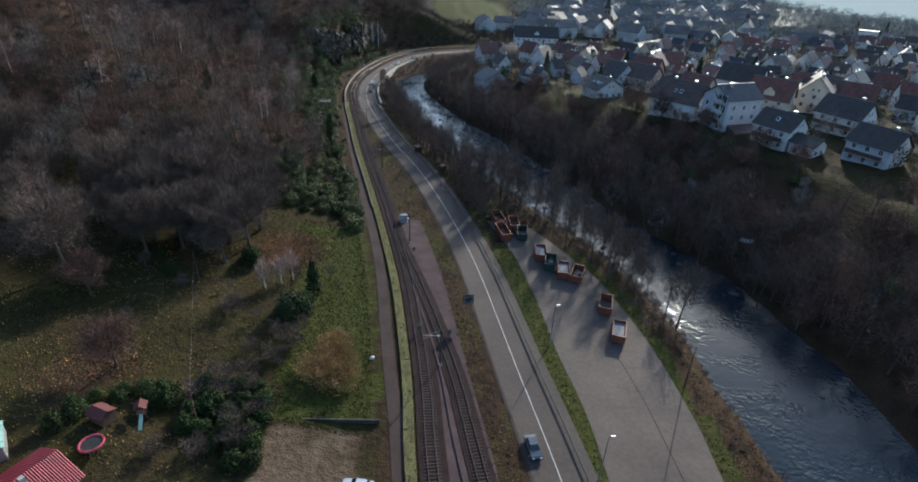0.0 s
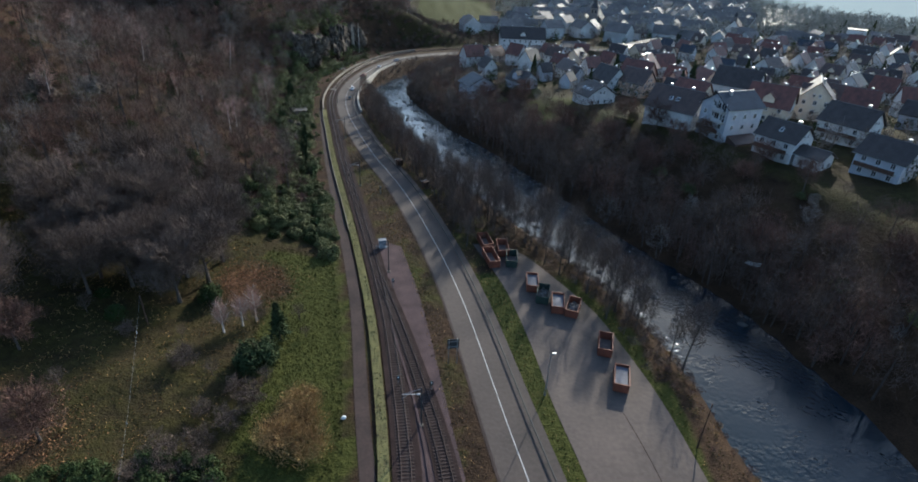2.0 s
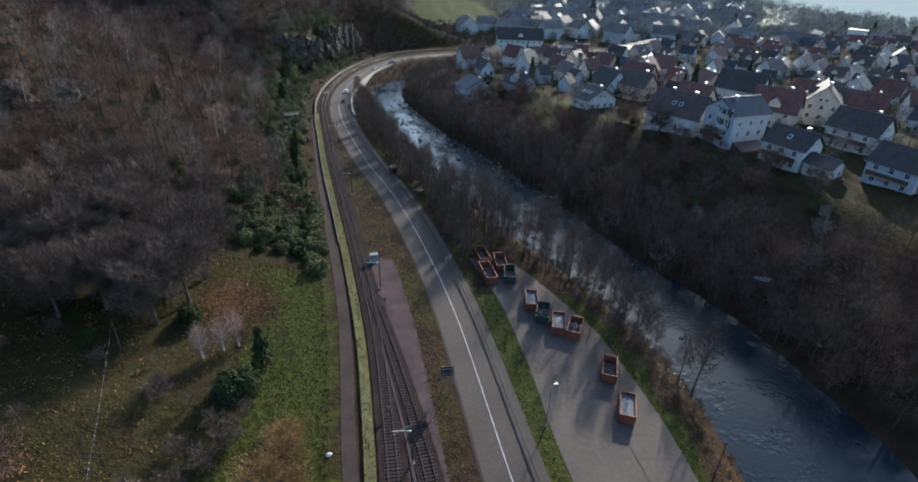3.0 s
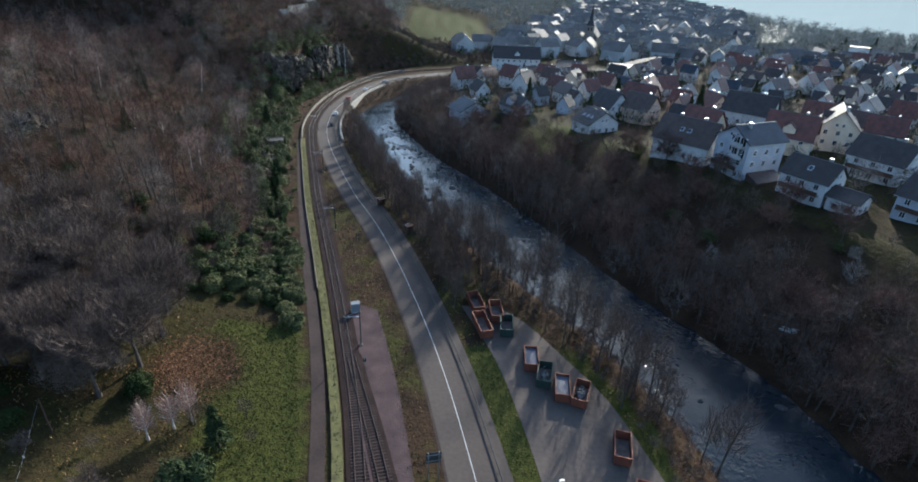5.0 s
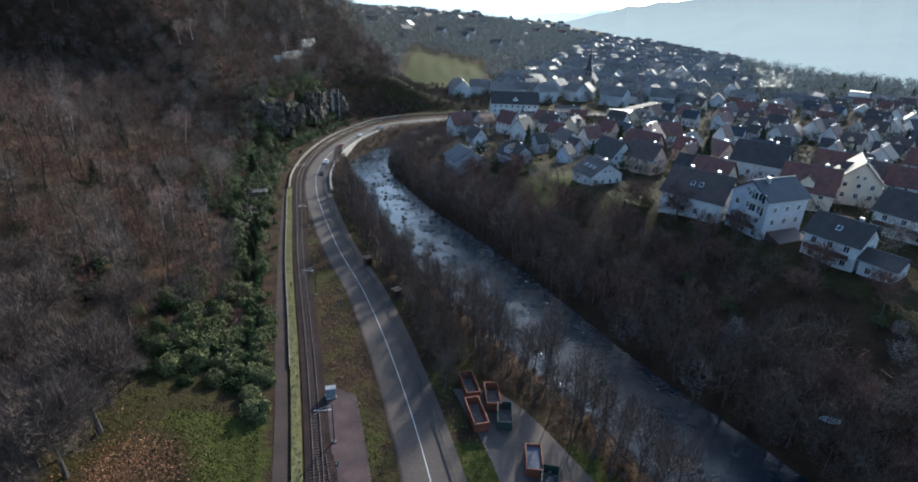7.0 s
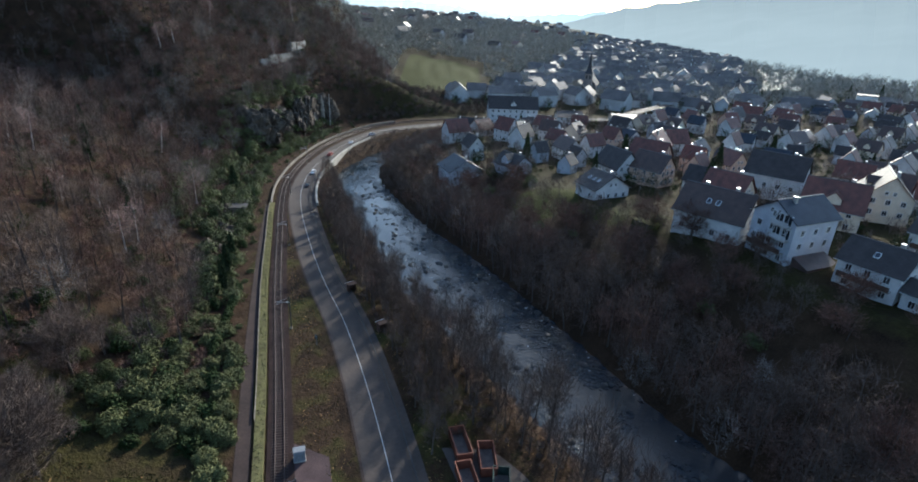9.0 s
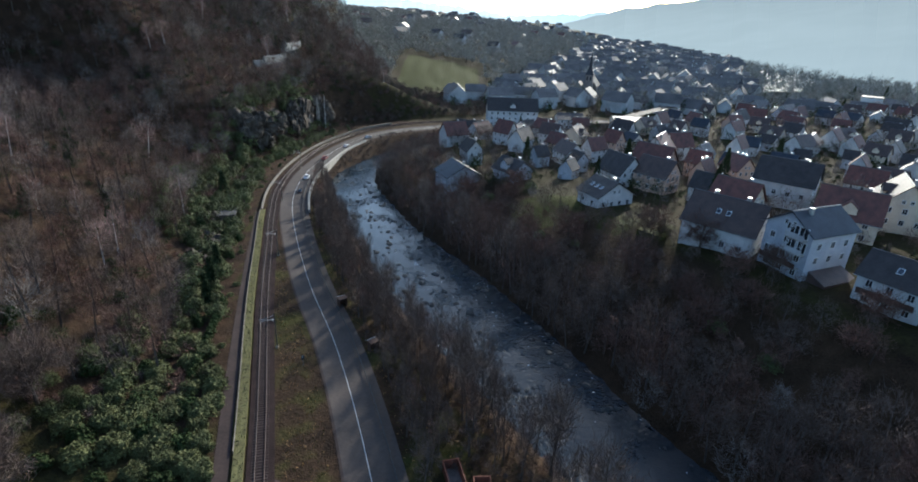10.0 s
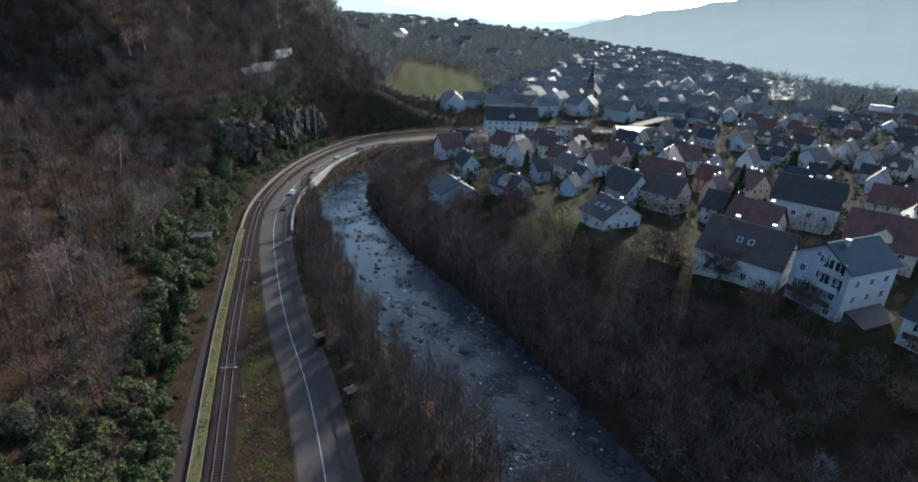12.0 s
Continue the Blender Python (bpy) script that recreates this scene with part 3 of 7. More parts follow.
# the river
nb = 220
sl, sr = (l[np.linspace(0, len(l) - 1, nb).astype(int)] for l in (smooth_line(BANK_L, 0.8), smooth_line(BANK_R, 0.8)))
cols = 9
wv = np.array([[a + (b - a) * (k / (cols - 1) * 1.3 - 0.15) for k in range(cols)] for a, b in zip(sl, sr)])
wg = Geo().add([(p[0], p[1], WATER_Z) for row in wv for p in row],
               [(i * cols + k, i * cols + k + 1, (i + 1) * cols + k + 1, (i + 1) * cols + k) for i in range(nb - 1) for k in range(cols - 1)])
water_me = wg.mesh("river", M_WATER)
wy = wv[..., 1].ravel()
rapid = np.interp(wy, [78, 96, 125, 150, 200, 250, 290], [0.05, 0.35, 0.7, 0.85, 0.8, 0.4, 0.2])
att = water_me.color_attributes.new("zone", "FLOAT_COLOR", "POINT")
att.data.foreach_set("color", np.repeat(rapid[:, None], 4, 1).astype(np.float32).ravel())
tagged(new("river", water_me), "dark blue river with shallow rapids between wooded banks", "river", kind="structure")

# road, railway bed, path, parking ground
tagged(new("road", ribbon(L_ROAD, -3.1, 3.0, 0.06, thick=0.3).mesh("road", M_ASPHALT)), "grey two-lane asphalt road curving along the river", "road", kind="structure")
tagged(new("centre_line", ribbon(L_ROAD, -0.06, 0.06, 0.066).mesh("centre_line", M_LINE)), "thin white centre line on the road", "road marking", kind="structure")
tagged(new("road_shoulder", ribbon(L_ROAD, 3.0, 4.25, 0.075, thick=0.3).mesh("road_shoulder", M_ASPHALT)), "narrow asphalt footway along the road", "footway", kind="structure")
tagged(new("road_edge", ribbon(L_ROAD, -3.45, -3.1, 0.045, thick=0.3).mesh("road_edge", M_PATH)), "crumbling gravelly road edge", "road edge", kind="structure")
tagged(new("ballast_bed", ribbon(L_RAIL, -1.55, 1.75, 0.12, thick=0.5).mesh("ballast_bed", M_BALLAST)), "dark brown ballast bed under the railway track", "ballast", kind="structure")
tagged(new("siding_bed", ribbon(L_SIDING, -1.4, 1.5, 0.115, thick=0.5).mesh("siding_bed", M_BALLAST)), "dark brown ballast bed under the siding", "ballast", kind="structure")
tagged(new("pavement", ribbon(L_PATH, -0.9, 0.9, 0.06, thick=0.3).mesh("pavement", M_PATH)), "narrow dark asphalt footpath beside the railway", "path", kind="structure")


def between(line_a, off_a, line_b, off_b, y0, y1, z, material, name):
    """A sheet between two lines, over a range of y."""
    g = Geo()
    ys = np.arange(y0, y1 + 0.1, 2.0)
    A = [along_line(line_a, y, off_a)[:2] for y in ys]
    B = [along_line(line_b, y, off_b)[:2] for y in ys]
    g.add([(*p, z) for p in A] + [(*p, z) for p in B], [(i, len(ys) + i, len(ys) + i + 1, i + 1) for i in range(len(ys) - 1)])
    return g.mesh(name, material)


tagged(new("gravel_yard", between(L_RAIL, 1.2, L_ROAD, -6.9, -30, 106, 0.03, M_GRAVEL, "gravel_yard")), "purplish gravel strip beside the tracks", "gravel", kind="structure")
tagged(new("parking_ground", between(LOT_L, 0, LOT_R, 0, -38, 106, 0.05, M_LOT, "parking_ground")), "pale worn asphalt parking ground beside the river", "parking lot", kind="structure")
tagged(new("lot_seam", ribbon(smooth_line([(29.5, 20), (27.2, 44), (26.0, 55), (24.6, 62.5)]), -0.05, 0.05, 0.056).mesh("lot_seam", M_BALLAST)), "dark tar seam in the asphalt", "seam", kind="structure")

# ---- distance ----


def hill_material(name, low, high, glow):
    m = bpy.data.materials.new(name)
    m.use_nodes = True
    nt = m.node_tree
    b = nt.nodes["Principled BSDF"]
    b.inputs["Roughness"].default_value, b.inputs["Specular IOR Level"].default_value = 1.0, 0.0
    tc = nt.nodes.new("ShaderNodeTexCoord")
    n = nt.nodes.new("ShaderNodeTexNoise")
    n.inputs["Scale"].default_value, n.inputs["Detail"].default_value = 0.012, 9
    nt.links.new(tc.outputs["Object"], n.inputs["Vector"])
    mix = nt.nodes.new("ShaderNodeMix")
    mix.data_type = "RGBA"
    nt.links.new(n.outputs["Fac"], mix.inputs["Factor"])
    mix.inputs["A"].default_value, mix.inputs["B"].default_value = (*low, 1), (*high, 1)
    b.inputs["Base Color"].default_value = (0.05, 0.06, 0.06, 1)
    # haze painted into the emission, brighter towards the end of the valley
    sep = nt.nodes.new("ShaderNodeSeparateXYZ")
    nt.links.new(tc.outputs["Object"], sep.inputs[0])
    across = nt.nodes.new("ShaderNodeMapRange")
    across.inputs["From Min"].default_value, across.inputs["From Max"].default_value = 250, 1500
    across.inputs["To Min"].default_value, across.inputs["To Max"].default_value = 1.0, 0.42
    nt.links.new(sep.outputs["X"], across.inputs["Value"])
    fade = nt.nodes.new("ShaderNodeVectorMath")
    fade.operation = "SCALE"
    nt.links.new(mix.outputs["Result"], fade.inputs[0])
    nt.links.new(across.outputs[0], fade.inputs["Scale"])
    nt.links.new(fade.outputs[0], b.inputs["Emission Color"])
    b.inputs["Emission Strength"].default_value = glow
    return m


def backdrop(name, az0, az1, foot, crest, material, label, back):
    """A far hillside along a range of headings (degrees, to the right of +y); crest gives its height by heading."""
    g = Geo()
    n, rows = 90, 8
    pts = []
    for i in range(n + 1):
        az = az0 + (az1 - az0) * i / n
        top = float(np.interp(az, *zip(*crest))) + 9 * float(wave(np.array(az * 40.0), np.array(0.0), 90)) + 4 * math.sin(az * 9)
        for k in range(rows + 1):
            f = k / rows
            d = float(np.interp(az, *zip(*foot))) * (1 - f) + back * f
            pts.append((d * math.sin(radians(az)), d * math.cos(radians(az)), -10 + (top + 10) * f**0.8))
    g.add(pts, [(i * (rows + 1) + k, (i + 1) * (rows + 1) + k, (i + 1) * (rows + 1) + k + 1, i * (rows + 1) + k + 1) for i in range(n) for k in range(rows)])
    return tagged(new(name, g.mesh(name, material)), label, "hills", kind="structure")


# Both hills glow: their haze is emission over a dark base colour.
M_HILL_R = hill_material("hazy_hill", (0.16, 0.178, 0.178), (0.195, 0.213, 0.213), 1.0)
M_HILL_C = hill_material("pale_hazy_hill", (0.34, 0.40, 0.42), (0.40, 0.46, 0.475), 1.0)
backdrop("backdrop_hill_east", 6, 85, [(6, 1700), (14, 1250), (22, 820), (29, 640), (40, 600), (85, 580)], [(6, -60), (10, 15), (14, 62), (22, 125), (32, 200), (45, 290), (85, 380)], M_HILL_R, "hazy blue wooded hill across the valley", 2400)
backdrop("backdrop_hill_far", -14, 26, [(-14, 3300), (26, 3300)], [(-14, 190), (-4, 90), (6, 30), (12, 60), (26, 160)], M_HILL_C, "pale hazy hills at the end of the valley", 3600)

# ---- trees ----
rng = np.random.default_rng(7)


def slivers(base, way, length, width, r):
    """Thin triangles at base points along given ways."""
    side = np.cross(way, r.normal(size=way.shape))
    side /= np.linalg.norm(side, axis=1)[:, None] + 1e-9
    a = base - side * width[:, None] / 2
    b = base + side * width[:, None] / 2
    return np.stack([a, b, base + way * length[:, None]], 1)


def unit(v):
    return v / (np.linalg.norm(v, axis=-1, keepdims=True) + 1e-9)


def crown_tris(r, n, centre, radii, length, width, up=0.6, shell=0.45, spread=0.6):
    d = unit(r.normal(size=(n, 3)))
    rad = (shell + (1 - shell) * r.random(n)) ** 0.8
    lump = 0.8 + 0.25 * np.sin(d[:, 0] * 5 + d[:, 2] * 4 + centre[2]) + 0.12 * np.sin(d[:, 1] * 11)
    base = np.array(centre) + d * np.array(radii) * (rad * lump)[:, None]
    way = unit(d * 0.8 + np.array([0, 0, up]) + r.normal(size=(n, 3)) * spread)
    ln = length * (0.5 + r.random(n))
    return slivers(base - way * ln[:, None] * 0.5, way, ln, width * (0.6 + 0.8 * r.random(n)), r)


def leaf_quads(r, n, centre, radii, size, shell=0.75):
    d = unit(r.normal(size=(n, 3)))
    d[:, 2] = np.abs(d[:, 2]) * 1.0 - 0.15 * r.random(n)
    lump = 0.82 + 0.2 * np.sin(d[:, 0] * 6 + centre[0]) * np.cos(d[:, 1] * 5 + centre[1]) + 0.1 * np.sin(d[:, 2] * 13 + d[:, 0] * 9)
    p = np.array(centre) + d * np.array(radii) * ((shell + (1 - shell) * r.random(n)) * lump)[:, None]
    nrm = unit(d + r.normal(size=(n, 3)) * 0.55)
    u = unit(np.cross(nrm, r.normal(size=(n, 3))))
    v = np.cross(nrm, u)
    s = (size * (0.6 + 0.8 * r.random(n)))[:, None]
    return np.stack([p - u * s, p - v * s * 0.5, p + u * s, p + v * s * 0.5], 1)


def trunk_geo(r, h, rad, crown_r, limbs=9, lean=0.05):
    g = Geo()
    top = h * 0.86
    bend = r.normal(size=2) * lean * h
    pts = [(bend[0] * f * f, bend[1] * f * f, top * f) for f in np.linspace(0, 1, 7)]
    g.tube(pts, [rad * (1.25 - 0.35 * min(1, 8 * f) - 0.75 * f) for f in np.linspace(0, 1, 7)], 6)
    for k in range(limbs):
        f = 0.28 + 0.55 * (k + r.random() * 0.6) / limbs
        a = 2.4 * k + r.random()
        base = Vector((bend[0] * f * f, bend[1] * f * f, top * f))
        reach = crown_r * (0.95 - 0.4 * abs(f - 0.5)) * (0.7 + 0.4 * r.random())
        rise = h * (0.16 + 0.16 * r.random())
        mid = base + Vector((math.cos(a) * reach * 0.5, math.sin(a) * reach * 0.5, rise * 0.4))
        end = base + Vector((math.cos(a + 0.2) * reach, math.sin(a + 0.2) * reach, rise))
        q = rad * (0.5 - 0.35 * f)
        g.tube([base, mid, end], [q, q * 0.65, q * 0.2], 4, False)
        for s in (-0.6, 0.5):
            tip = mid + Vector((math.cos(a + s) * reach * 0.5, math.sin(a + s) * reach * 0.5, rise * (0.5 + 0.3 * r.random())))
            g.tube([mid, (mid + tip) / 2 + Vector((0, 0, 0.1)), tip], [q * 0.5, q * 0.35, q * 0.12], 3, False)
    return g


def bare_tree(h, crown_r, n, bark, twig, label, name="bare_tree", seed=0, width=0.07, up=0.6, low=0.25, stem=0.022, reach=0.13):
    r = np.random.default_rng(100 + seed)
    ob = thing(name, label, "tree")
    part("trunk", trunk_geo(r, h, stem * h, crown_r).mesh("trunk", bark), ob)
    cz = h * (low + (1.02 - low) / 2)
    part("crown", soup("crown", crown_tris(r, n, (0, 0, cz), (crown_r, crown_r, h * (1.02 - low) / 2), reach * h, width, up), twig), ob)
    return ob


def conifer(h, r0, seed, label="dark green conifer with drooping needle branches"):
    r = np.random.default_rng(300 + seed)
    ob = thing("conifer", label, "tree")
    part("trunk", Geo().tube([(0, 0, 0), (0, 0, h * 0.5), (0, 0, h * 0.97)], [0.02 * h, 0.013 * h, 0.003 * h], 6).mesh("trunk", M_BARK), ob)
    n = 1500
    f = r.random(n) ** 0.75
    a = r.random(n) * 2 * math.pi
    rad = r0 * (1 - f) ** 0.85 * (0.55 + 0.45 * r.random(n)) * (0.85 + 0.2 * np.sin(a * 5 + f * 30))
    base = np.stack([np.cos(a) * rad, np.sin(a) * rad, h * (0.06 + 0.93 * f)], 1)
    way = unit(np.stack([np.cos(a), np.sin(a), -0.25 + 0.5 * r.random(n)], 1) + r.normal(size=(n, 3)) * 0.3)
    part("crown", soup("crown", slivers(base - way * 0.4, way, 0.5 + 0.7 * r.random(n), 0.22 + 0.2 * r.random(n), r), M_NEEDLE), ob)
    return ob


def bush(name, label, radii, n, size, material, seed, stems=True):
    r = np.random.default_rng(500 + seed)
    ob = thing(name, label, "bush")
    if stems:
        g = Geo()
        for k in range(7):
            a = k * 0.9 + r.random()
            g.tube([(0.2 * math.cos(a), 0.2 * math.sin(a), 0), (radii[0] * 0.55 * math.cos(a), radii[1] * 0.55 * math.sin(a), radii[2] * 0.75)], [0.06, 0.02], 4, False)
        part("stem", g.mesh("stem", M_BARK), ob)
    q = [leaf_quads(r, n // 2, (0, 0, radii[2] * 0.1), radii, size)]
    for k in range(6):
        c = unit(r.normal(size=3)) * np.array(radii) * 0.62
        c[2] = abs(c[2]) * 0.9
        q.append(leaf_quads(r, n // 12, c, tuple(x * 0.48 for x in radii), size))
    part("crown", soup("crown", np.concatenate(q), material, 4), ob)
    return ob


def scatter(ob, spots, r, low=0.8, high=1.2):
    """Copies of a thing at spots on the ground, turned and sized at random; the first spot takes the thing itself."""
    for k, (x, y) in enumerate(spots):
        s = low + (high - low) * r.random()
        m = pose(x, y, ground_at(x, y) - 0.08, 0, 0, 360 * r.random()) @ Matrix.Diagonal((s, s, s * (0.9 + 0.2 * r.random()), 1))
        if k == 0:
            ob.matrix_basis = m
        else:
            copy_thing(ob, m)


def woods(name, x, y, h, cr, k, material, label, width=0.1, low=0.2, z=None, up=0.6, bark=None, length=0.16):
    """A wood too dense to count: each tree a stem and a crown of twigs."""
    n = len(x)
    z = height(x, y) if z is None else z
    d = unit(rng.normal(size=(n, k, 3)))
    rad = (0.4 + 0.6 * rng.random((n, k))) ** 0.8
    lump = 0.85 + 0.2 * np.sin(d[..., 0] * 5 + d[..., 2] * 4 + (x * 1.7)[:, None])
    half = (h * (1.02 - low) / 2)[:, None]
    c = np.stack([np.repeat(x[:, None], k, 1), np.repeat(y[:, None], k, 1), z[:, None] + (h * low)[:, None] + half + 0 * rad], -1)
    base = c + d * np.stack([cr[:, None] + 0 * rad, cr[:, None] + 0 * rad, half + 0 * rad], -1) * (rad * lump)[..., None]
    way = unit(d * 0.8 + np.array([0, 0, up]) + rng.normal(size=(n, k, 3)) * 0.6)
    ln = (length * h)[:, None] * (0.5 + rng.random((n, k)))
    tris = slivers((base - way * ln[..., None] * 0.5).reshape(-1, 3), way.reshape(-1, 3), ln.ravel(), (width * (0.6 + 0.8 * rng.random((n, k)))).ravel(), rng)
    ob = single(name, soup(name, tris, material), label, "woods", kind="stuff")
    # stems: three-sided tapering poles
    g = []
    foot = np.stack([x, y, z - 0.2], 1)
    tip = foot + np.stack([0.06 * h * rng.normal(size=n), 0.06 * h * rng.normal(size=n), h * 0.9], 1)
    for a in range(3):
        o1 = np.stack([np.cos(a * 2.094) * 0.018 * h, np.sin(a * 2.094) * 0.018 * h, 0 * h], 1)
        o2 = np.stack([np.cos(a * 2.094 + 2.094) * 0.018 * h, np.sin(a * 2.094 + 2.094) * 0.018 * h, 0 * h], 1)
        g.append(np.stack([foot + o1, foot + o2, tip], 1))
    st = part("stems", soup("stems", np.concatenate(g), bark or M_BARK), ob)
    return ob


def spread(n, x0, x1, y0, y1, keep, gap, tries=20):
    """Random spots at least gap apart where keep(x, y, w, dl, dr) holds."""
    x, y = rng.uniform(x0, x1, n * tries), rng.uniform(y0, y1, n * tries)
    _, w, dl, dr, al = height(x, y, True)
    ok = keep(x, y, w, dl, dr)
    cells, out = {}, []
    for px, py in zip(x[ok], y[ok]):
        key = (int(px // gap), int(py // gap))
        if any((a - px) ** 2 + (b - py) ** 2 < gap * gap for i in (-1, 0, 1) for j in (-1, 0, 1) for a, b in cells.get((key[0] + i, key[1] + j), ())):
            continue
        cells.setdefault(key, []).append((px, py))
        out.append((px, py))
        if len(out) >= n:
            break
    return out


def arr(spots):
    a = np.array(spots)
    return a[:, 0], a[:, 1]


# the wooded hillside: fine-twigged near trees, then the rest
def in_wood(x, y, w, dl, dr):
    return (w > 8) & ((y > 118) | (w > 30))


wx, wy_ = arr(spread(1500, -160, 60, 95, 420, lambda x, y, w, dl, dr: in_wood(x, y, w, dl, dr) & (w < 95) & ((w > 13) | (y < 150)) & ~((x > -36) & (y > 345)), 4.3))
tone = rng.random(len(wx)) + 0.25 * wave(wx, wy_, 40)
for lo, hi, m, bk, nm in ((-9, 0.42, M_TWIG, M_BARK, "brown"), (0.42, 0.84, M_TWIG_RED, M_BARK, "reddish"), (0.84, 1.02, M_TWIG_GREY, M_BARK, "grey"), (1.02, 9, M_BIRCH_TWIG, M_BIRCH, "pinkish birch")):
    sel = (tone >= lo) & (tone < hi)
    n = int(sel.sum())
    hh = rng.uniform(7, 13, n)
    woods("hillside_woods", wx[sel], wy_[sel], hh, hh * rng.uniform(0.26, 0.4, n), 520, m, f"leafless {nm} trees on the steep hillside", 0.05, low=0.24, up=0.75, bark=bk, length=0.13)
hx, hy = arr(spread(1700, -330, 0, 92, 460, lambda x, y, w, dl, dr: (w > 40) & ((w > 95) | (y > 330)) & (x < -42), 4.2))
hh = rng.uniform(7, 12, len(hx))
woods("hillside_woods", hx, hy, hh, hh * 0.33, 150, M_TWIG, "leafless woods high on the hillside", 0.14, up=1.0)
ux, uy = arr(spread(4200, -190, 60, 95, 420, lambda x, y, w, dl, dr: (w > 5) & ((y > 112) | (w > 24)), 2.3))
hh = rng.uniform(1.2, 3.2, len(ux))
mixed = rng.random(len(ux))
for lo, hi, m, nm in ((0, 0.36, M_TWIG_RED, "reddish"), (0.36, 0.68, M_TWIG, "brown"), (0.68, 1.0, M_HEDGE, "evergreen")):
    sel = (mixed >= lo) & (mixed < hi)
    woods("undergrowth", ux[sel], uy[sel], hh[sel], hh[sel] * 0.75, 130, m, f"{nm} undergrowth on the hillside", 0.075, low=0.0, length=0.4)
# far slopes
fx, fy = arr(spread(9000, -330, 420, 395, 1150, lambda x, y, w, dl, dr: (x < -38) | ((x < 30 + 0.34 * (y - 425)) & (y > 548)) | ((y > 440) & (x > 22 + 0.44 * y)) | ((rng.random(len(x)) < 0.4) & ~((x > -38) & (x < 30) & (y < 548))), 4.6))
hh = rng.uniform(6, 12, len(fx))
woods("far_woods", fx, fy, hh, hh * 0.45, 60, M_FARTWIG, "hazy grey leafless woods on the far slopes", 0.35, length=0.3)
sx, sy = arr(spread(420, -75, 30, 315, 422, lambda x, y, w, dl, dr: (w > 3) & (x > -75) & ((x > -38) | (w < 26)), 2.7))
hh = rng.uniform(2.0, 4.6, len(sx))
woods("slope_scrub", sx, sy, hh, hh * 0.5, 170, M_TWIG, "low leafless scrub on the slope below the meadow", 0.09, low=0.05, length=0.25)
tx, ty = arr(spread(1100, 0, 520, 330, 820, lambda x, y, w, dl, dr: (x > 10 + 0.3 * (y - 400)) & (x < 90 + 0.75 * y), 7.0))
hh = rng.uniform(4.0, 8.5, len(tx))
woods("town_trees", tx[::2], ty[::2], hh[::2], hh[::2] * 0.42, 60, M_TWIG, "leafless trees between the roofs of the town", 0.3, low=0.05, length=0.3)
woods("town_trees", tx[1::2], ty[1::2], hh[1::2], hh[1::2] * 0.34, 60, M_HEDGE, "dark evergreen trees between the roofs of the town", 0.4, low=0.05, length=0.25)
lx, ly = arr(spread(700, -420, -60, -40, 130, lambda x, y, w, dl, dr: w > 80, 6))
hh = rng.uniform(7, 12, len(lx))
woods("upper_woods", lx, ly, hh, hh * 0.36, 120, M_TWIG, "leafless brown woods above the meadow", 0.14)
# the wooded far bank
bx, by = arr(spread(1350, -25, 110, 75, 300, lambda x, y, w, dl, dr: (dr > 0.8) & (rng.random(len(x)) < np.where(y < 75, 0.1, np.interp(dr, [8, 13, 30], [1.0, 0.12, 0.05]))) & (dr < 30), 2.3))
ex, ey = arr(spread(520, 40, 140, -30, 112, lambda x, y, w, dl, dr: (dr > 0.8) & (dr < 58) & ((y < 72) | (dr < 12)), 4.0))
hh = rng.uniform(5.5, 12.5, len(ex))
redder = rng.random(len(ex)) < 0.35
for sel, m, nm in ((redder, M_TWIG_RED, "reddish"), (~redder, M_TWIG, "brown")):
    woods("bank_woods", ex[sel], ey[sel], hh[sel], hh[sel] * 0.36, 330, m, f"{nm} leafless woods on the far bank", 0.05, low=0.1, up=0.6)
hh = rng.uniform(2.5, 8.0, len(bx)) + 4.5 * (height(bx, by, True)[3] < 9) * (by < 200)
tone = rng.random(len(bx))
for lo, hi, m, nm in ((0, 0.66, M_TWIG, "brown"), (0.66, 0.72, M_TWIG_GREY, "grey"), (0.72, 1.0, M_TWIG_RED, "reddish")):
    sel = (tone >= lo) & (tone < hi)
    woods("bank_thicket", bx[sel], by[sel], hh[sel], hh[sel] * rng.uniform(0.34, 0.5, int(sel.sum())), 360, m, f"{nm} leafless thicket on the far river bank", 0.05, low=0.05, up=0.6)
vx, vy = arr(spread(3400, 0, 330, 110, 480, lambda x, y, w, dl, dr: (dr > 16) & ((y > 205) | (dr > 44)), 2.9))
hh = 2.0 + 6.0 * rng.random(len(vx)) ** 1.4
for k, (m, nm) in enumerate(((M_TWIG, "bare brown"), (M_TWIG_GREY, "bare grey"), (M_HEDGE, "dark evergreen"))):
    sel = slice(k, None, 3)
    woods("village_trees", vx[sel], vy[sel], hh[sel] * (0.75 if k == 2 else 1.0), hh[sel] * 0.36, 130, m, f"{nm} garden trees between the houses", 0.1 if k < 2 else 0.22, low=0.1)

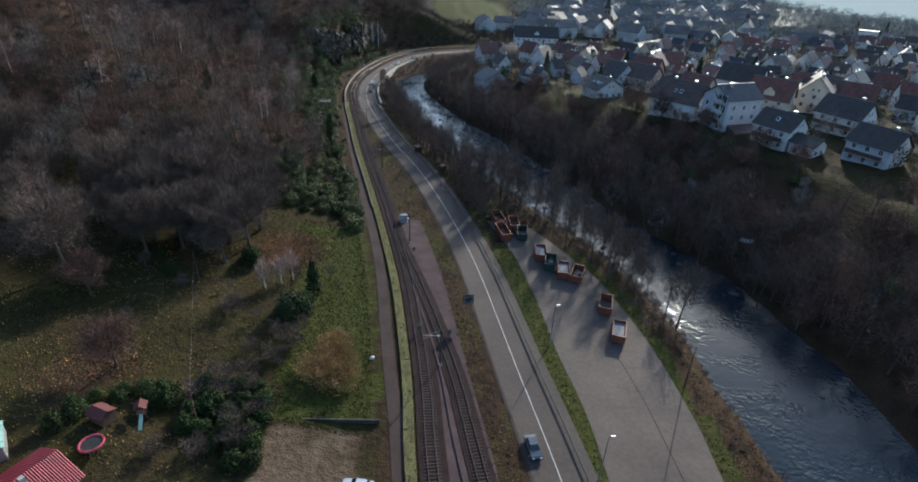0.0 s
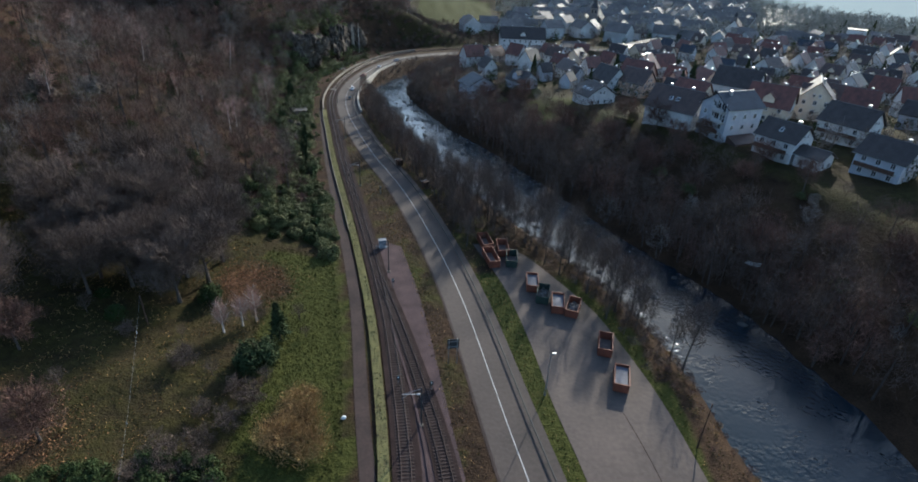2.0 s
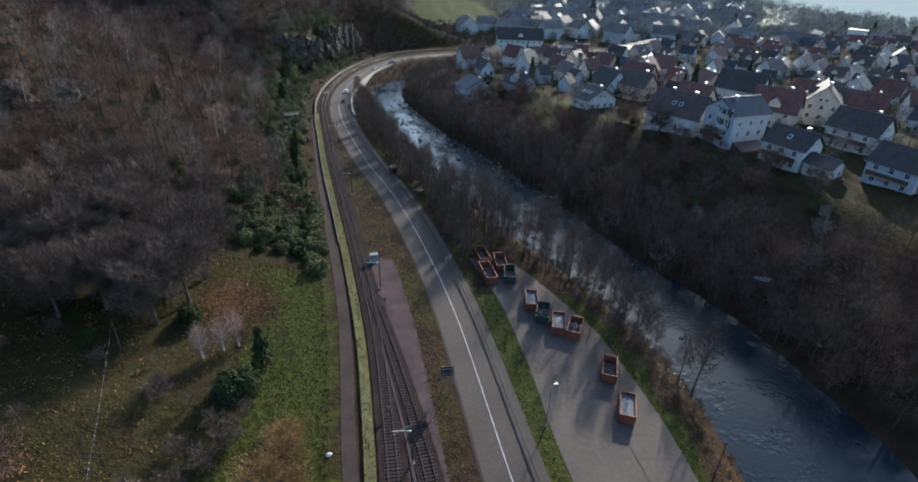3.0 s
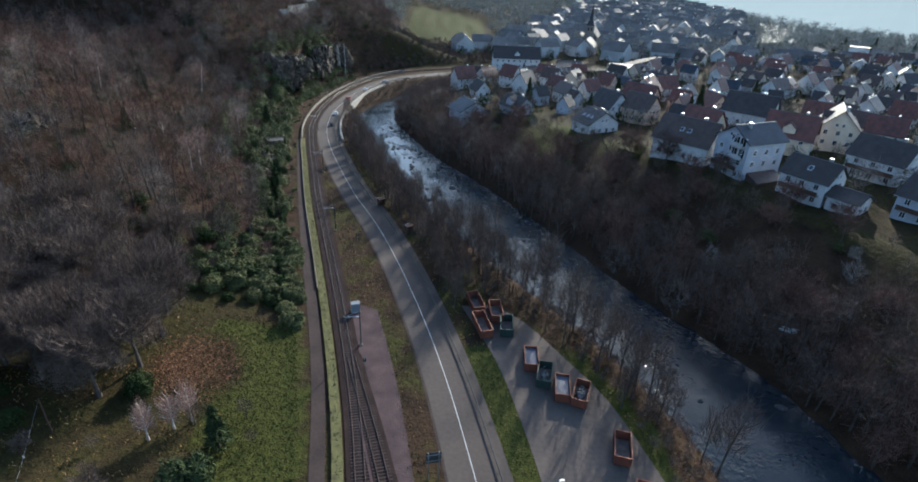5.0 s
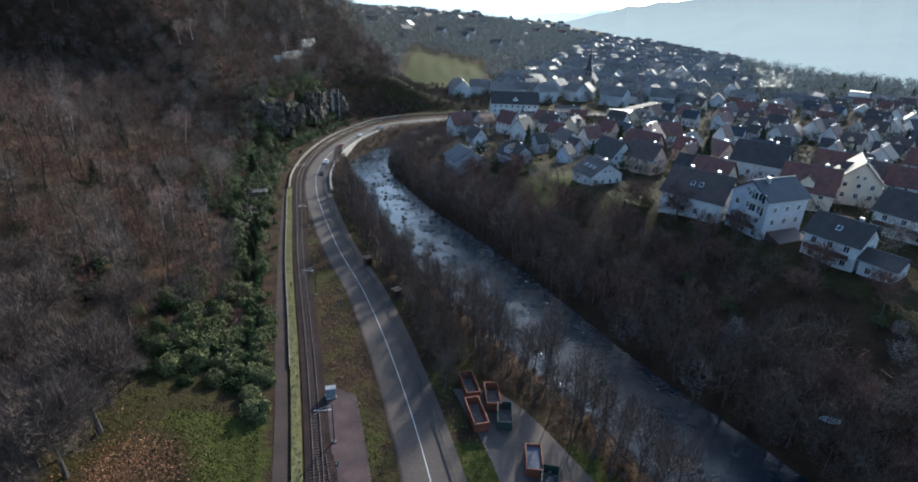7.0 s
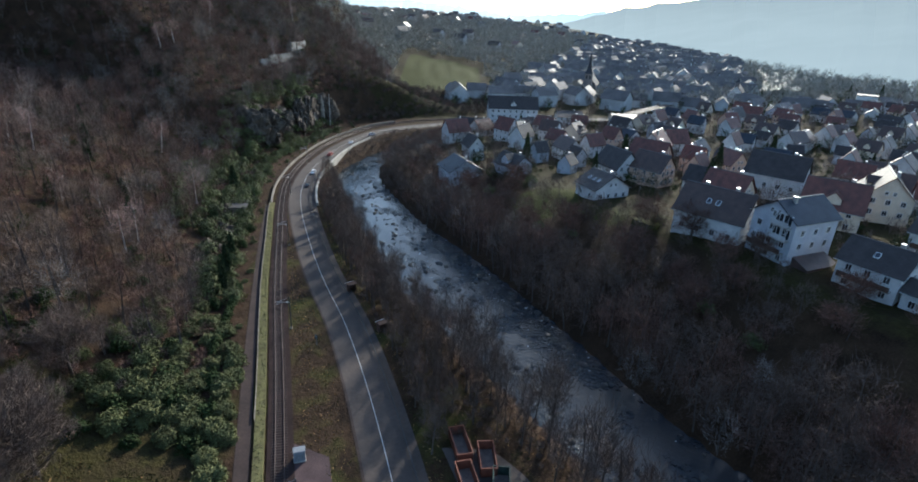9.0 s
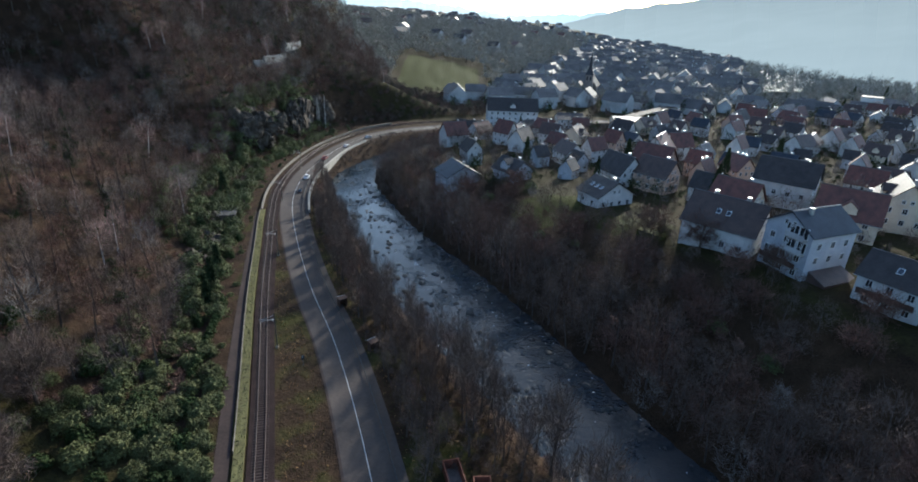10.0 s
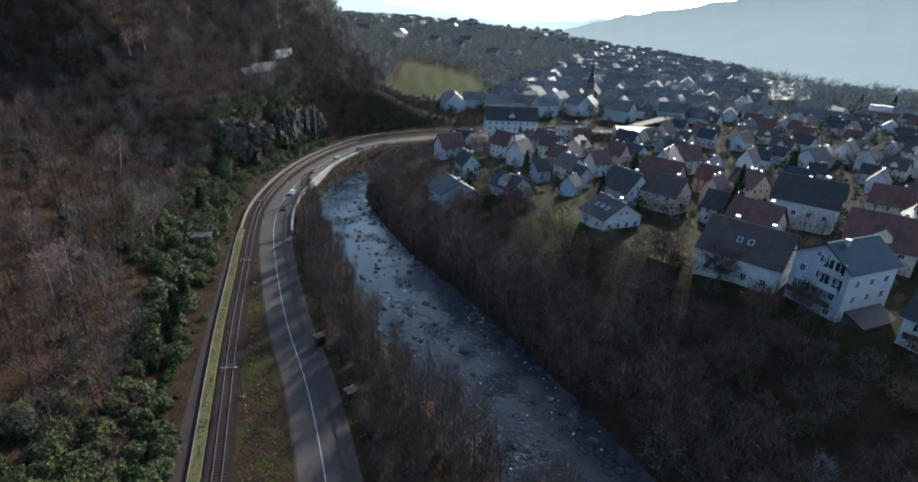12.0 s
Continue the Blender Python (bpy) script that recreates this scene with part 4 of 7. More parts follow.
# bare trees along the river, one by one
makers = [
    bare_tree(12.0, 2.2, 620, M_BARK, M_TWIG, "slender leafless tree on the river bank", seed=1, width=0.045, up=1.3, stem=0.012),
    bare_tree(10.5, 1.9, 520, M_BARK, M_TWIG, "slender leafless brown tree on the river bank", seed=2, width=0.045, up=1.3, stem=0.011),
    bare_tree(13.5, 2.7, 700, M_BARK, M_TWIG, "tall leafless tree on the river bank", seed=3, width=0.045, up=1.2, stem=0.013),
]
near = spread(190, -38, 45, 72, 235, lambda x, y, w, dl, dr: (dl > 0.6) & (dl < np.where(y < 100, 9.5, np.where(y < 190, 9.0, 5.0))) & (side_distance(L_ROAD, x, y)[0] < -5.4) & ((side_distance(LOT_R, x, y)[0] < -0.8) | (y > 109)) & ((y > 78) | (rng.random(len(x)) < 0.25)), 2.1)
low_trees = [p for p in near if p[1] > 132]
tall_trees = [p for p in near if p[1] <= 132]
for k, ob in enumerate(makers):
    scatter(ob, tall_trees[k::3], rng, 0.65, 1.1)
    for x, y in low_trees[k::3]:
        f = 0.5 + 0.3 * rng.random()
        copy_thing(ob, pose(x, y, ground_at(x, y) - 0.08, 0, 0, 360 * rng.random()) @ Matrix.Diagonal((f, f, f, 1)))
sx, sy = arr(spread(190, -40, 40, 104, 235, lambda x, y, w, dl, dr: (dl > 3.0) & (dl < 24) & (side_distance(L_ROAD, x, y)[0] < np.where(y < 140, -6.2, -5.2)) & ((side_distance(LOT_R, x, y)[0] < -0.8) | (y > 109)) & ~((np.hypot(x + 4.5, y - 132) < 3.5) | (np.hypot(x + 12.5, y - 146.5) < 3.5)), 2.6))
hh = rng.uniform(5.0, 9.5, len(sx)) * np.where(sy > 170, 0.75, 1.0)
for k, (m, nm) in enumerate(((M_TWIG, "brown"), (M_TWIG_RED, "reddish brown"))):
    sel = slice(k, None, 2)
    woods("riverside_trees", sx[sel], sy[sel], hh[sel], hh[sel] * 0.19, 230, m, f"slender leafless {nm} trees between road and river", 0.04, low=0.2, up=1.2, length=0.12)
rx_, ry_ = arr(spread(150, -42, 20, 100, 205, lambda x, y, w, dl, dr: (dl > 1.5) & (side_distance(L_ROAD, x, y)[0] < -5.6) & (side_distance(L_ROAD, x, y)[0] > -10.5) & ((side_distance(LOT_L, x, y)[0] > 1.0) | (y > 109)) & ~((np.hypot(x + 4.5, y - 132) < 3.5) | (np.hypot(x + 12.5, y - 146.5) < 3.5)), 1.9))
hh = rng.uniform(5.5, 9.5, len(rx_)) * np.where(ry_ > 170, 0.8, 1.0)
woods("roadside_trees", rx_, ry_, hh, hh * 0.2, 400, M_TWIG, "slender leafless trees beside the road", 0.04, low=0.2, up=1.2, length=0.12)
kx, ky = arr(spread(620, -45, 45, 70, 305, lambda x, y, w, dl, dr: (dl > 0.3) & (dl < np.where(y > 107, 20.0, 9.0)) & (side_distance(L_ROAD, x, y)[0] < -5.6) & ((side_distance(LOT_R, x, y)[0] < -0.5) | (y > 108)), 1.4))
hh = rng.uniform(0.8, 2.2, len(kx))
woods("bank_brush", kx, ky, hh, hh * 0.55, 110, M_TWIG, "brown leafless brush between road and river", 0.05, low=0.0, length=0.35)
shrubs = bare_tree(2.6, 1.5, 420, M_BARK, M_TWIG_RED, "low leafless shrub with reddish stems on the bank", "shrub", 9, 0.05, 0.8, 0.0)
scatter(shrubs, spread(90, 0, 45, -10, 130, lambda x, y, w, dl, dr: (dl > 0.3) & (dl < 6.5) & (side_distance(LOT_R, x, y)[0] < -0.8), 1.8), rng, 0.5, 1.2)
straw = bare_tree(1.6, 1.1, 380, M_STRAW, M_STRAW, "dry straw-coloured stems on the river bank", "dry_grass", 10, 0.05, 1.0, 0.0)
scatter(straw, spread(70, 15, 45, -10, 110, lambda x, y, w, dl, dr: (dl > 1.0) & (dl < 6), 1.6), rng, 0.5, 1.2)

# ---- evergreens, garden trees ----
laurel = bush("laurel_bush", "large glossy evergreen laurel bush on the slope", (3.0, 2.8, 3.3), 3000, 0.2, M_LAUREL, 1)
scatter(laurel, [(-24.5, 107.5), (-29, 111), (-33.5, 108.5), (-31, 115.5), (-36.5, 113), (-26, 114), (-39, 119.5), (-34.5, 121), (-30.5, 121.5), (-41, 127), (-23.5, 103), (-29.5, 105.5), (-36.5, 106.5), (-40.5, 111), (-43, 116), (-21.5, 99.5), (-38, 133), (-45.5, 124), (-42.5, 131), (-33, 127.5), (-37, 129), (-26, 119), (-47, 117.5), (-29, 125), (-46, 110), (-33.5, 112.5), (-28, 108), (-40, 115), (-35, 118.5), (-27, 122.5), (-31, 118), (-24.5, 111), (-22.7, 106.5), (-36, 124), (-40, 122.5), (-43.5, 128), (-38.5, 137), (-41, 141), (-35, 132), (-32.5, 130.5), (-44, 113), (-38, 116.5), (-26.5, 117), (-30.5, 109), (-34, 115), (-45, 134)], rng, 0.75, 1.15)
dark_laurel = bush("laurel_bush", "dark green laurel bush with drooping branches", (2.2, 2.4, 2.6), 1100, 0.24, M_HEDGE, 6)
scatter(dark_laurel, [(-26.5, 110.5), (-31.5, 112), (-34.5, 116.5), (-28.5, 117.5), (-38, 109.5), (-37.5, 124), (-33, 104), (-43.5, 121.5), (-26, 104.5), (-40, 105)], rng, 0.6, 1.2)
dark_bush = bush("evergreen_bush", "dark evergreen bush among the bare trees", (3.2, 3.2, 4.5), 1700, 0.22, M_HEDGE, 2)
scatter(dark_bush, [(-41, 150), (-43, 157), (-46, 163), (-55, 118), (-61, 126), (-50, 140), (-57, 150), (-66, 112), (-37, 139), (-39, 143.5), (-41.5, 146.5), (-48, 170), (-54, 180), (-44, 163), (-41.5, 159), (-46, 170), (-42, 167), (-28.0, 47.5), (-29.5, 44), (-38.5, 47.5), (-36, 48), (-41, 46.5), (-36, 81.5), (-36.2, 82.5), (-33.5, 47.5), (-34.8, 49.3), (-46, 74), (-50, 78), (-45.5, 174), (-47.5, 178), (-43.5, 176.5), (-50, 173), (-46.5, 182), (-65, 123), (-59, 120), (-54, 119.5), (-50, 120), (-58, 115.6), (-58, 127), (-62, 118), (-55, 124)], rng, 0.5, 1.05)
hedge_bush = bush("garden_hedge", "dense dark evergreen hedge round the garden", (1.9, 1.5, 2.3), 1500, 0.13, M_HEDGE, 8)
scatter(hedge_bush, [(-30, 50.6), (-27.8, 50.9), (-25.6, 50.8), (-23.6, 50.6), (-22.4, 48.9), (-24.6, 48.5), (-26.8, 48.6), (-29, 48.4), (-21.8, 46.6), (-34.5, 46.8), (-38.2, 46.2), (-41.2, 43.5), (-42.2, 41.2), (-28.2, 46.4), (-26, 46.6), (-23.9, 46.5), (-22.6, 44.6), (-24.8, 44.4), (-21.6, 42.8), (-23.4, 42.2), (-25.6, 42.6), (-20.8, 40.6), (-22.6, 40), (-27.6, 44), (-29.8, 46.2)], rng, 0.75, 1.1)
bramble = bush("bramble_bush", "low green bramble and ivy beside the railway", (1.7, 1.6, 1.5), 900, 0.13, M_IVY, 9, False)
scatter(bramble, spread(90, -75, -25, 122, 312, lambda x, y, w, dl, dr: (w > np.where(y > 150, -1.2, 0.2)) & (w < np.where(y > 185, 7.0, 3.5)), 1.9), rng, 0.5, 1.1)
ivy = bush("ivy_thicket", "pale green ivy growing over rock and shrubs", (2.6, 2.6, 2.8), 1500, 0.16, M_IVY, 3)
scatter(ivy, spread(170, -85, -30, 140, 300, lambda x, y, w, dl, dr: (w > 1.5) & (w < np.where(y > 170, 21, 9)), 3.0), rng, 0.8, 1.45)
fir = conifer(9.0, 2.4, 1)
scatter(fir, [(-22.9, 73.9), (-62, 160), (-83, 182), (-74, 155), (-112, 235), (-95, 200), (-88, 190), (-70, 172), (-58, 205)], rng, 0.75, 1.15)
cypress = conifer(6.5, 1.1, 2, "narrow dark conifer beside the railway")
scatter(cypress, [(-39.5, 152), (-41, 158.5), (-38, 146)], rng, 0.8, 1.1)
broad_fir = bush("garden_conifer", "broad dark green garden conifer", (2.7, 2.7, 5.2), 2400, 0.2, M_NEEDLE, 4)
scatter(broad_fir, [(-25.0, 67.8), (-23.4, 69.6)], rng, 0.85, 0.95)

round_tree = bare_tree(7.0, 3.6, 3600, M_BARK, M_TWIG_RED, "round leafless garden tree with reddish twigs", seed=20, width=0.045, up=0.5, low=0.18)
scatter(round_tree, [(-42.2, 52.3), (-54, 66)], rng, 0.95, 1.1)
birch = bare_tree(9.5, 2.2, 900, M_BIRCH, M_BIRCH_TWIG, "leafless birch with pale trunk and pinkish twigs", "birch", 21, 0.05, 0.9, 0.2)
scatter(birch, [(-60, 99), (-63, 102), (-57, 103), (-65, 96), (-31, 74), (-29, 76), (-27.5, 77.5), (-45, 104), (-48, 108), (-74, 158), (-70, 163)], rng, 0.75, 1.1)
big_bare = bare_tree(12.5, 5.2, 9000, M_BARK, M_TWIG, "large leafless tree at the edge of the meadow", seed=22, width=0.042, up=0.8, reach=0.085)
scatter(big_bare, [(-40, 80), (-42, 87), (-45, 93), (-40, 98), (-51, 97), (-43, 99), (-56, 90), (-62, 87), (-48, 82), (-70, 98), (-78, 92), (-53, 106), (-60, 110), (-46, 114), (-86, 100), (-68, 78), (-76, 72), (-84, 66), (-92, 74), (-74, 84), (-60, 70), (-88, 84), (-98, 90), (-104, 70), (-47, 87), (-50, 90), (-38.5, 93), (-44.5, 82.5), (-54, 84), (-57, 97), (-64, 93), (-52, 78), (-38, 86)], rng, 0.8, 1.2)
small_bare = bare_tree(5.0, 2.0, 520, M_BARK, M_TWIG, "small leafless fruit tree in the garden", seed=23, width=0.04)
scatter(small_bare, [(-27, 77), (-21.5, 79), (-31, 54), (-27.5, 49), (-24, 45), (-45, 60), (-34, 68), (-50, 74), (-58, 80), (-22, 65), (-19.5, 75), (-29, 65), (-36, 72)], rng, 0.6, 1.1)
garden_shrub = bare_tree(2.8, 2.0, 1500, M_BARK, M_TWIG, "dense dark leafless shrub in the garden", "shrub", 25, 0.05, 0.7, 0.0)
scatter(garden_shrub, [(-26, 54), (-24.5, 51), (-25.5, 46), (-23.5, 43), (-27, 41), (-26.5, 49.5), (-22.5, 47.5), (-28.5, 51.5), (-24, 57), (-27.5, 58.5), (-22.5, 60.5), (-25, 62.5), (-33, 66), (-43, 71), (-31, 40), (-30.5, 49)], rng, 0.7, 1.25)
bank_bush = bare_tree(4.2, 2.6, 1700, M_BARK, M_TWIG_RED, "reddish leafless bush on the wooded far bank", "shrub", 26, 0.05, 0.7, 0.0)
scatter(bank_bush, spread(26, 0, 110, 70, 210, lambda x, y, w, dl, dr: (dr > 9) & (dr < 32), 6.0), rng, 0.8, 1.5)
bank_green = bush("evergreen_bush", "dull green ivy-covered bush on the far bank", (2.2, 2.2, 2.6), 1000, 0.18, M_IVY, 7)
scatter(bank_green, spread(14, 10, 110, 70, 210, lambda x, y, w, dl, dr: (dr > 10) & (dr < 30), 8.0), rng, 0.6, 1.2)
willow = bare_tree(2.6, 3.0, 3400, M_STRAW, M_STRAW, "ochre dry bush in the lawn", "dry_bush", 24, 0.06, 0.9, 0.0)
scatter(willow, [(-15.5, 58.5), (-17.5, 55.5), (-14.2, 54.5), (-16.5, 61.5)], rng, 0.85, 1.15)
lx, ly = rng.normal(-31.5, 3.2, 12000), rng.normal(87.0, 3.4, 12000)
lx[8800:], ly[8800:] = rng.normal(-45.0, 4.8, 3200), rng.normal(51.5, 3.4, 3200)
leaves = leaf_quads(rng, 12000, (0, 0, 0), (0.3, 0.3, 0.06), 0.12) + np.stack([lx, ly, height(lx, ly) - 0.02], 1)[:, None, :]
single("leaf_carpet", soup("leaf_carpet", leaves, M_LEAFLITTER, 4), "fallen brown leaves on the lawn", "leaves", kind="stuff")

# mossy strip and its wall beside the path
single("mossy_bank", ribbon(L_RAIL, -3.15, -1.85, 0.36, s1=196, thick=0.5).mesh("mossy_bank", M_MOSS), "mossy green bank between path and railway", "bank", kind="structure")
single("bank_coping", ribbon(L_RAIL, -3.27, -3.152, 0.5, s0=108, s1=196, thick=0.7).mesh("bank_coping", M_STONE), "pale weathered coping along the path", "wall", kind="structure")
spots = rng.uniform(0, 1, (2600, 3))
base = []
for a, b, c in spots:
    x, y, _ = along_line(L_RAIL, 36 + 155 * a, -1.9 - 1.2 * b)
    base.append((x, y, 0.34))
base = np.array(base)
single("moss_tufts", soup("moss_tufts", slivers(base, unit(rng.normal(size=base.shape) * 0.7 + [0, 0, 1]), 0.1 + 0.15 * rng.random(len(base)), 0.12 + 0.12 * rng.random(len(base)), rng), M_MOSS),
       "grass tufts on the mossy bank", "grass", kind="stuff")

# verge and bank grass
vx, vy = rng.uniform(-35, 45, 60000), rng.uniform(20, 200, 60000)
_, w, dl, dr, _ = height(vx, vy, True)
rd = side_distance(L_ROAD, vx, vy)[0]
lot = (side_distance(LOT_L, vx, vy)[0] < 0.3) & (side_distance(LOT_R, vx, vy)[0] > -0.3) & (vy < 106)
ok = (dl > 4.2) & (w < -8) & (np.abs(rd) > 4.4) & ~lot & ((rd < 0) | (rd < 7.4) | ((vy > 104) & (side_distance(L_RAIL, vx, vy)[0] < -2.4)))
p = np.stack([vx[ok], vy[ok], 0 * vx[ok] - 0.02], 1)
green = rng.random(len(p)) < np.where(rd[ok] < 0, 0.75, 0.4)
for sel, m, nm in ((green, M_GRASSBLADE, "green"), (~green, M_STRAW, "withered straw-coloured")):
    q = p[sel]
    single("verge_grass", soup("verge_grass", slivers(q, unit(rng.normal(size=q.shape) * 0.6 + [0, 0, 0.8]), 0.18 + 0.25 * rng.random(len(q)), 0.1 + 0.12 * rng.random(len(q)), rng), m), f"{nm} grass tufts on the road verge", "grass", kind="stuff")
lx, ly = rng.uniform(-32, -6, 26000), rng.uniform(46, 100, 26000)
_, w, _, _, _ = height(lx, ly, True)
ok = (w > 1.2) & (w < 14)
q = np.stack([lx[ok], ly[ok], height(lx[ok], ly[ok]) - 0.02], 1)
single("lawn_grass", soup("lawn_grass", slivers(q, unit(rng.normal(size=q.shape) * 0.7 + [0, 0, 0.8]), 0.15 + 0.2 * rng.random(len(q)), 0.1 + 0.1 * rng.random(len(q)), rng), M_GRASSBLADE), "long green grass of the lawn", "grass", kind="stuff")

# rough tufts on the meadow
mx, my = rng.uniform(-85, -24, 42000), rng.uniform(36, 104, 42000)
clump = wave(mx, my, 6.0) + 0.6 * wave(mx, my, 2.3, 1.0) + 0.5 * rng.random(len(mx))
_, w, _, _, _ = height(mx, my, True)
ok = (w > 12) & (clump > 0.15)
q = np.stack([mx[ok], my[ok], height(mx[ok], my[ok]) - 0.02], 1)
pale = rng.random(len(q)) < 0.45
for sel, m, nm in ((pale, M_STRAW, "withered brown"), (~pale, M_GRASSBLADE, "dull green")):
    t_ = q[sel]
    single("meadow_grass", soup("meadow_grass", slivers(t_, unit(rng.normal(size=t_.shape) * 0.8 + [0, 0, 0.7]), 0.15 + 0.25 * rng.random(len(t_)), 0.1 + 0.1 * rng.random(len(t_)), rng), m), f"{nm} grass tufts on the meadow", "grass", kind="stuff")

# boulders in the river
def boulder_me(seed):
    r = np.random.default_rng(900 + seed)
    bm = bmesh.new()
    bmesh.ops.create_icosphere(bm, subdivisions=1, radius=1.0)
    for v in bm.verts:
        v.co *= 0.75 + 0.5 * r.random()
        v.co.z *= 0.6
    me = bpy.data.meshes.new("boulder")
    bm.to_mesh(me)
    bm.free()
    me.materials.append(M_BOULDER)
    return me


kinds = [boulder_me(k) for k in range(5)]
bs = spread(700, -40, 60, 88, 262, lambda x, y, w, dl, dr: (dl < 0.5) & (dr < 0.5) & (rng.random(len(x)) < np.interp(y, [88, 120, 150, 240, 262], [0.25, 0.5, 1, 1, 0.6])), 1.0)
for k, (x, y) in enumerate(bs[:298]):
    s = 0.25 + 0.6 * rng.random() ** 2
    single("boulder", kinds[k % 5], "dark wet boulder standing in the river rapids", "boulder",
           pose(x, y, WATER_Z + 0.02 * s, 0, 0, 360 * rng.random()) @ Matrix.Diagonal((s * 1.3, s, s, 1)), "boulders in the river")

# ---- railway ----
RAIL_PROFILE = [(-0.06, 0.0), (0.06, 0.0), (0.03, 0.03), (0.018, 0.08), (0.03, 0.1), (0.03, 0.13), (-0.03, 0.13), (-0.03, 0.1), (-0.018, 0.08), (-0.03, 0.03)]


def rail_geo(line, off, z):
    d = np.gradient(line, axis=0)
    d /= np.linalg.norm(d, axis=1)[:, None]
    right = np.stack([d[:, 1], -d[:, 0]], 1)
    n = len(RAIL_PROFILE)
    v = [(p[0] + r[0] * (off + a), p[1] + r[1] * (off + a), z + b) for p, r in zip(line, right) for a, b in RAIL_PROFILE]
    return Geo().add(v, [(i * n + k, i * n + (k + 1) % n, (i + 1) * n + (k + 1) % n, (i + 1) * n + k) for i in range(len(line) - 1) for k in range(n)])


SLEEPER_ME = Geo().box(-1.0, -0.1, 0, 1.0, 0.1, 0.05, taper=0.012).mesh("sleeper", M_SLEEPER)


def track(line, label, z, y_near):
    ob = thing("railway_track", label, "railway track", kind="structure")
    for off in (-0.56, 0.56):
        part("rail", rail_geo(line, off, z + 0.045).mesh("rail", M_RAIL), ob)
    run = np.r_[0, np.cumsum(np.linalg.norm(np.diff(line, axis=0), axis=1))]
    far = Geo()
    count = 0
    for s in np.arange(0, run[-1], 0.48):
        x, y = np.interp(s, run, line[:, 0]), np.interp(s, run, line[:, 1])
        i = min(int(np.searchsorted(run, s)), len(line) - 1)
        d = line[i] - line[i - 1] if i else line[1] - line[0]
        m = pose(x, y, z, 0, 0, math.degrees(math.atan2(d[1], d[0])) - 90)
        if 38 < y < y_near and count < 200:
            part("sleeper", SLEEPER_ME, ob, m=m)
            count += 1
        elif y > 30:
            far.box(-1.0, -0.1, 0, 1.0, 0.1, 0.05, m)
    if far.v:
        st = part("far_sleepers", far.mesh("far_sleepers", M_SLEEPER), ob)
        st["kind"] = "stuff"
    return ob


fine_rail, fine_siding = smooth_line(RAIL, 1.5), smooth_line(SIDING, 1.5)
track(fine_rail, "single railway track with rusty rails on dark sleepers", 0.12, 130)
track(fine_siding, "railway siding joining the main track at a switch", 0.118, 86)
single("cable_trough", ribbon(smooth_line([(13.2, 0), (2.6, 40.6), (-0.9, 57), (-3.6, 67), (-7.4, 79)]), -0.15, 0.15, 0.2, thick=0.25).mesh("cable_trough", M_GRAVEL), "narrow concrete cable trough between the tracks", "cable trough", kind="structure")


def mast(h=6.2, arm=2.3):
    ob = thing("catenary_mast", "grey steel railway mast with a cantilever arm", "mast", group="masts along the railway")
    part("foundation", Geo().box(-0.28, -0.28, -0.2, 0.28, 0.28, 0.16, taper=0.05).mesh("foundation", M_STONE), ob)
    g = Geo().box(-0.085, -0.085, 0.1, 0.085, 0.085, h, taper=0.02)
    part("pole", g.mesh("pole", M_DARKSTEEL), ob)
    a = Geo().tube([(0, 0, h - 1.0), (-arm, 0, h - 0.75)], [0.045, 0.045], 6)
    a.tube([(0, 0, h - 0.15), (-arm * 0.85, 0, h - 0.72)], [0.03, 0.03], 5)
    a.tube([(-arm * 0.6, 0, h - 0.85), (-arm, 0, h - 1.35)], [0.03, 0.03], 5)
    part("arm", a.mesh("arm", M_STEEL), ob, "pale steel cantilever arm")
    part("insulator", Geo().tube([(-0.15, 0, h - 0.99), (-0.5, 0, h - 0.95)], [0.09, 0.09], 8).mesh("insulator", M_WHITEPAINT), ob)
    return ob


first = None
for y in (24.0, 59.3, 94.0, 132.5, 168.0, 205.0, 240.0):
    x, yy, head = along_line(L_RAIL, y, 2.2)
    if abs(y - 59.3) < 1:
        x, yy = -1.3, 59.3
    m = pose(x, yy, 0.05, 0, 0, head)
    if first is None:
        first = mast()
        first.matrix_basis = m
    else:
        copy_thing(first, m)


def wire(line, off, z, rad):
    d = np.gradient(line, axis=0)
    d /= np.linalg.norm(d, axis=1)[:, None]
    return Geo().tube([(p[0] + q[1] * off, p[1] - q[0] * off, z) for p, q in zip(line[::2], d[::2])], [rad] * len(line[::2]), 4).mesh("overhead_wire", M_DARKSTEEL)


single("overhead_wire", wire(L_RAIL[(L_RAIL[:, 1] > -60) & (L_RAIL[:, 0] < 12)], 0, 4.85, 0.01), "thin dark overhead contact wire above the track", "wire", group="overhead wires")
single("overhead_wire", wire(L_RAIL[(L_RAIL[:, 1] > -60) & (L_RAIL[:, 0] < 12)], 0.2, 5.5, 0.008), "thin dark overhead carrying wire above the track", "wire", group="overhead wires")

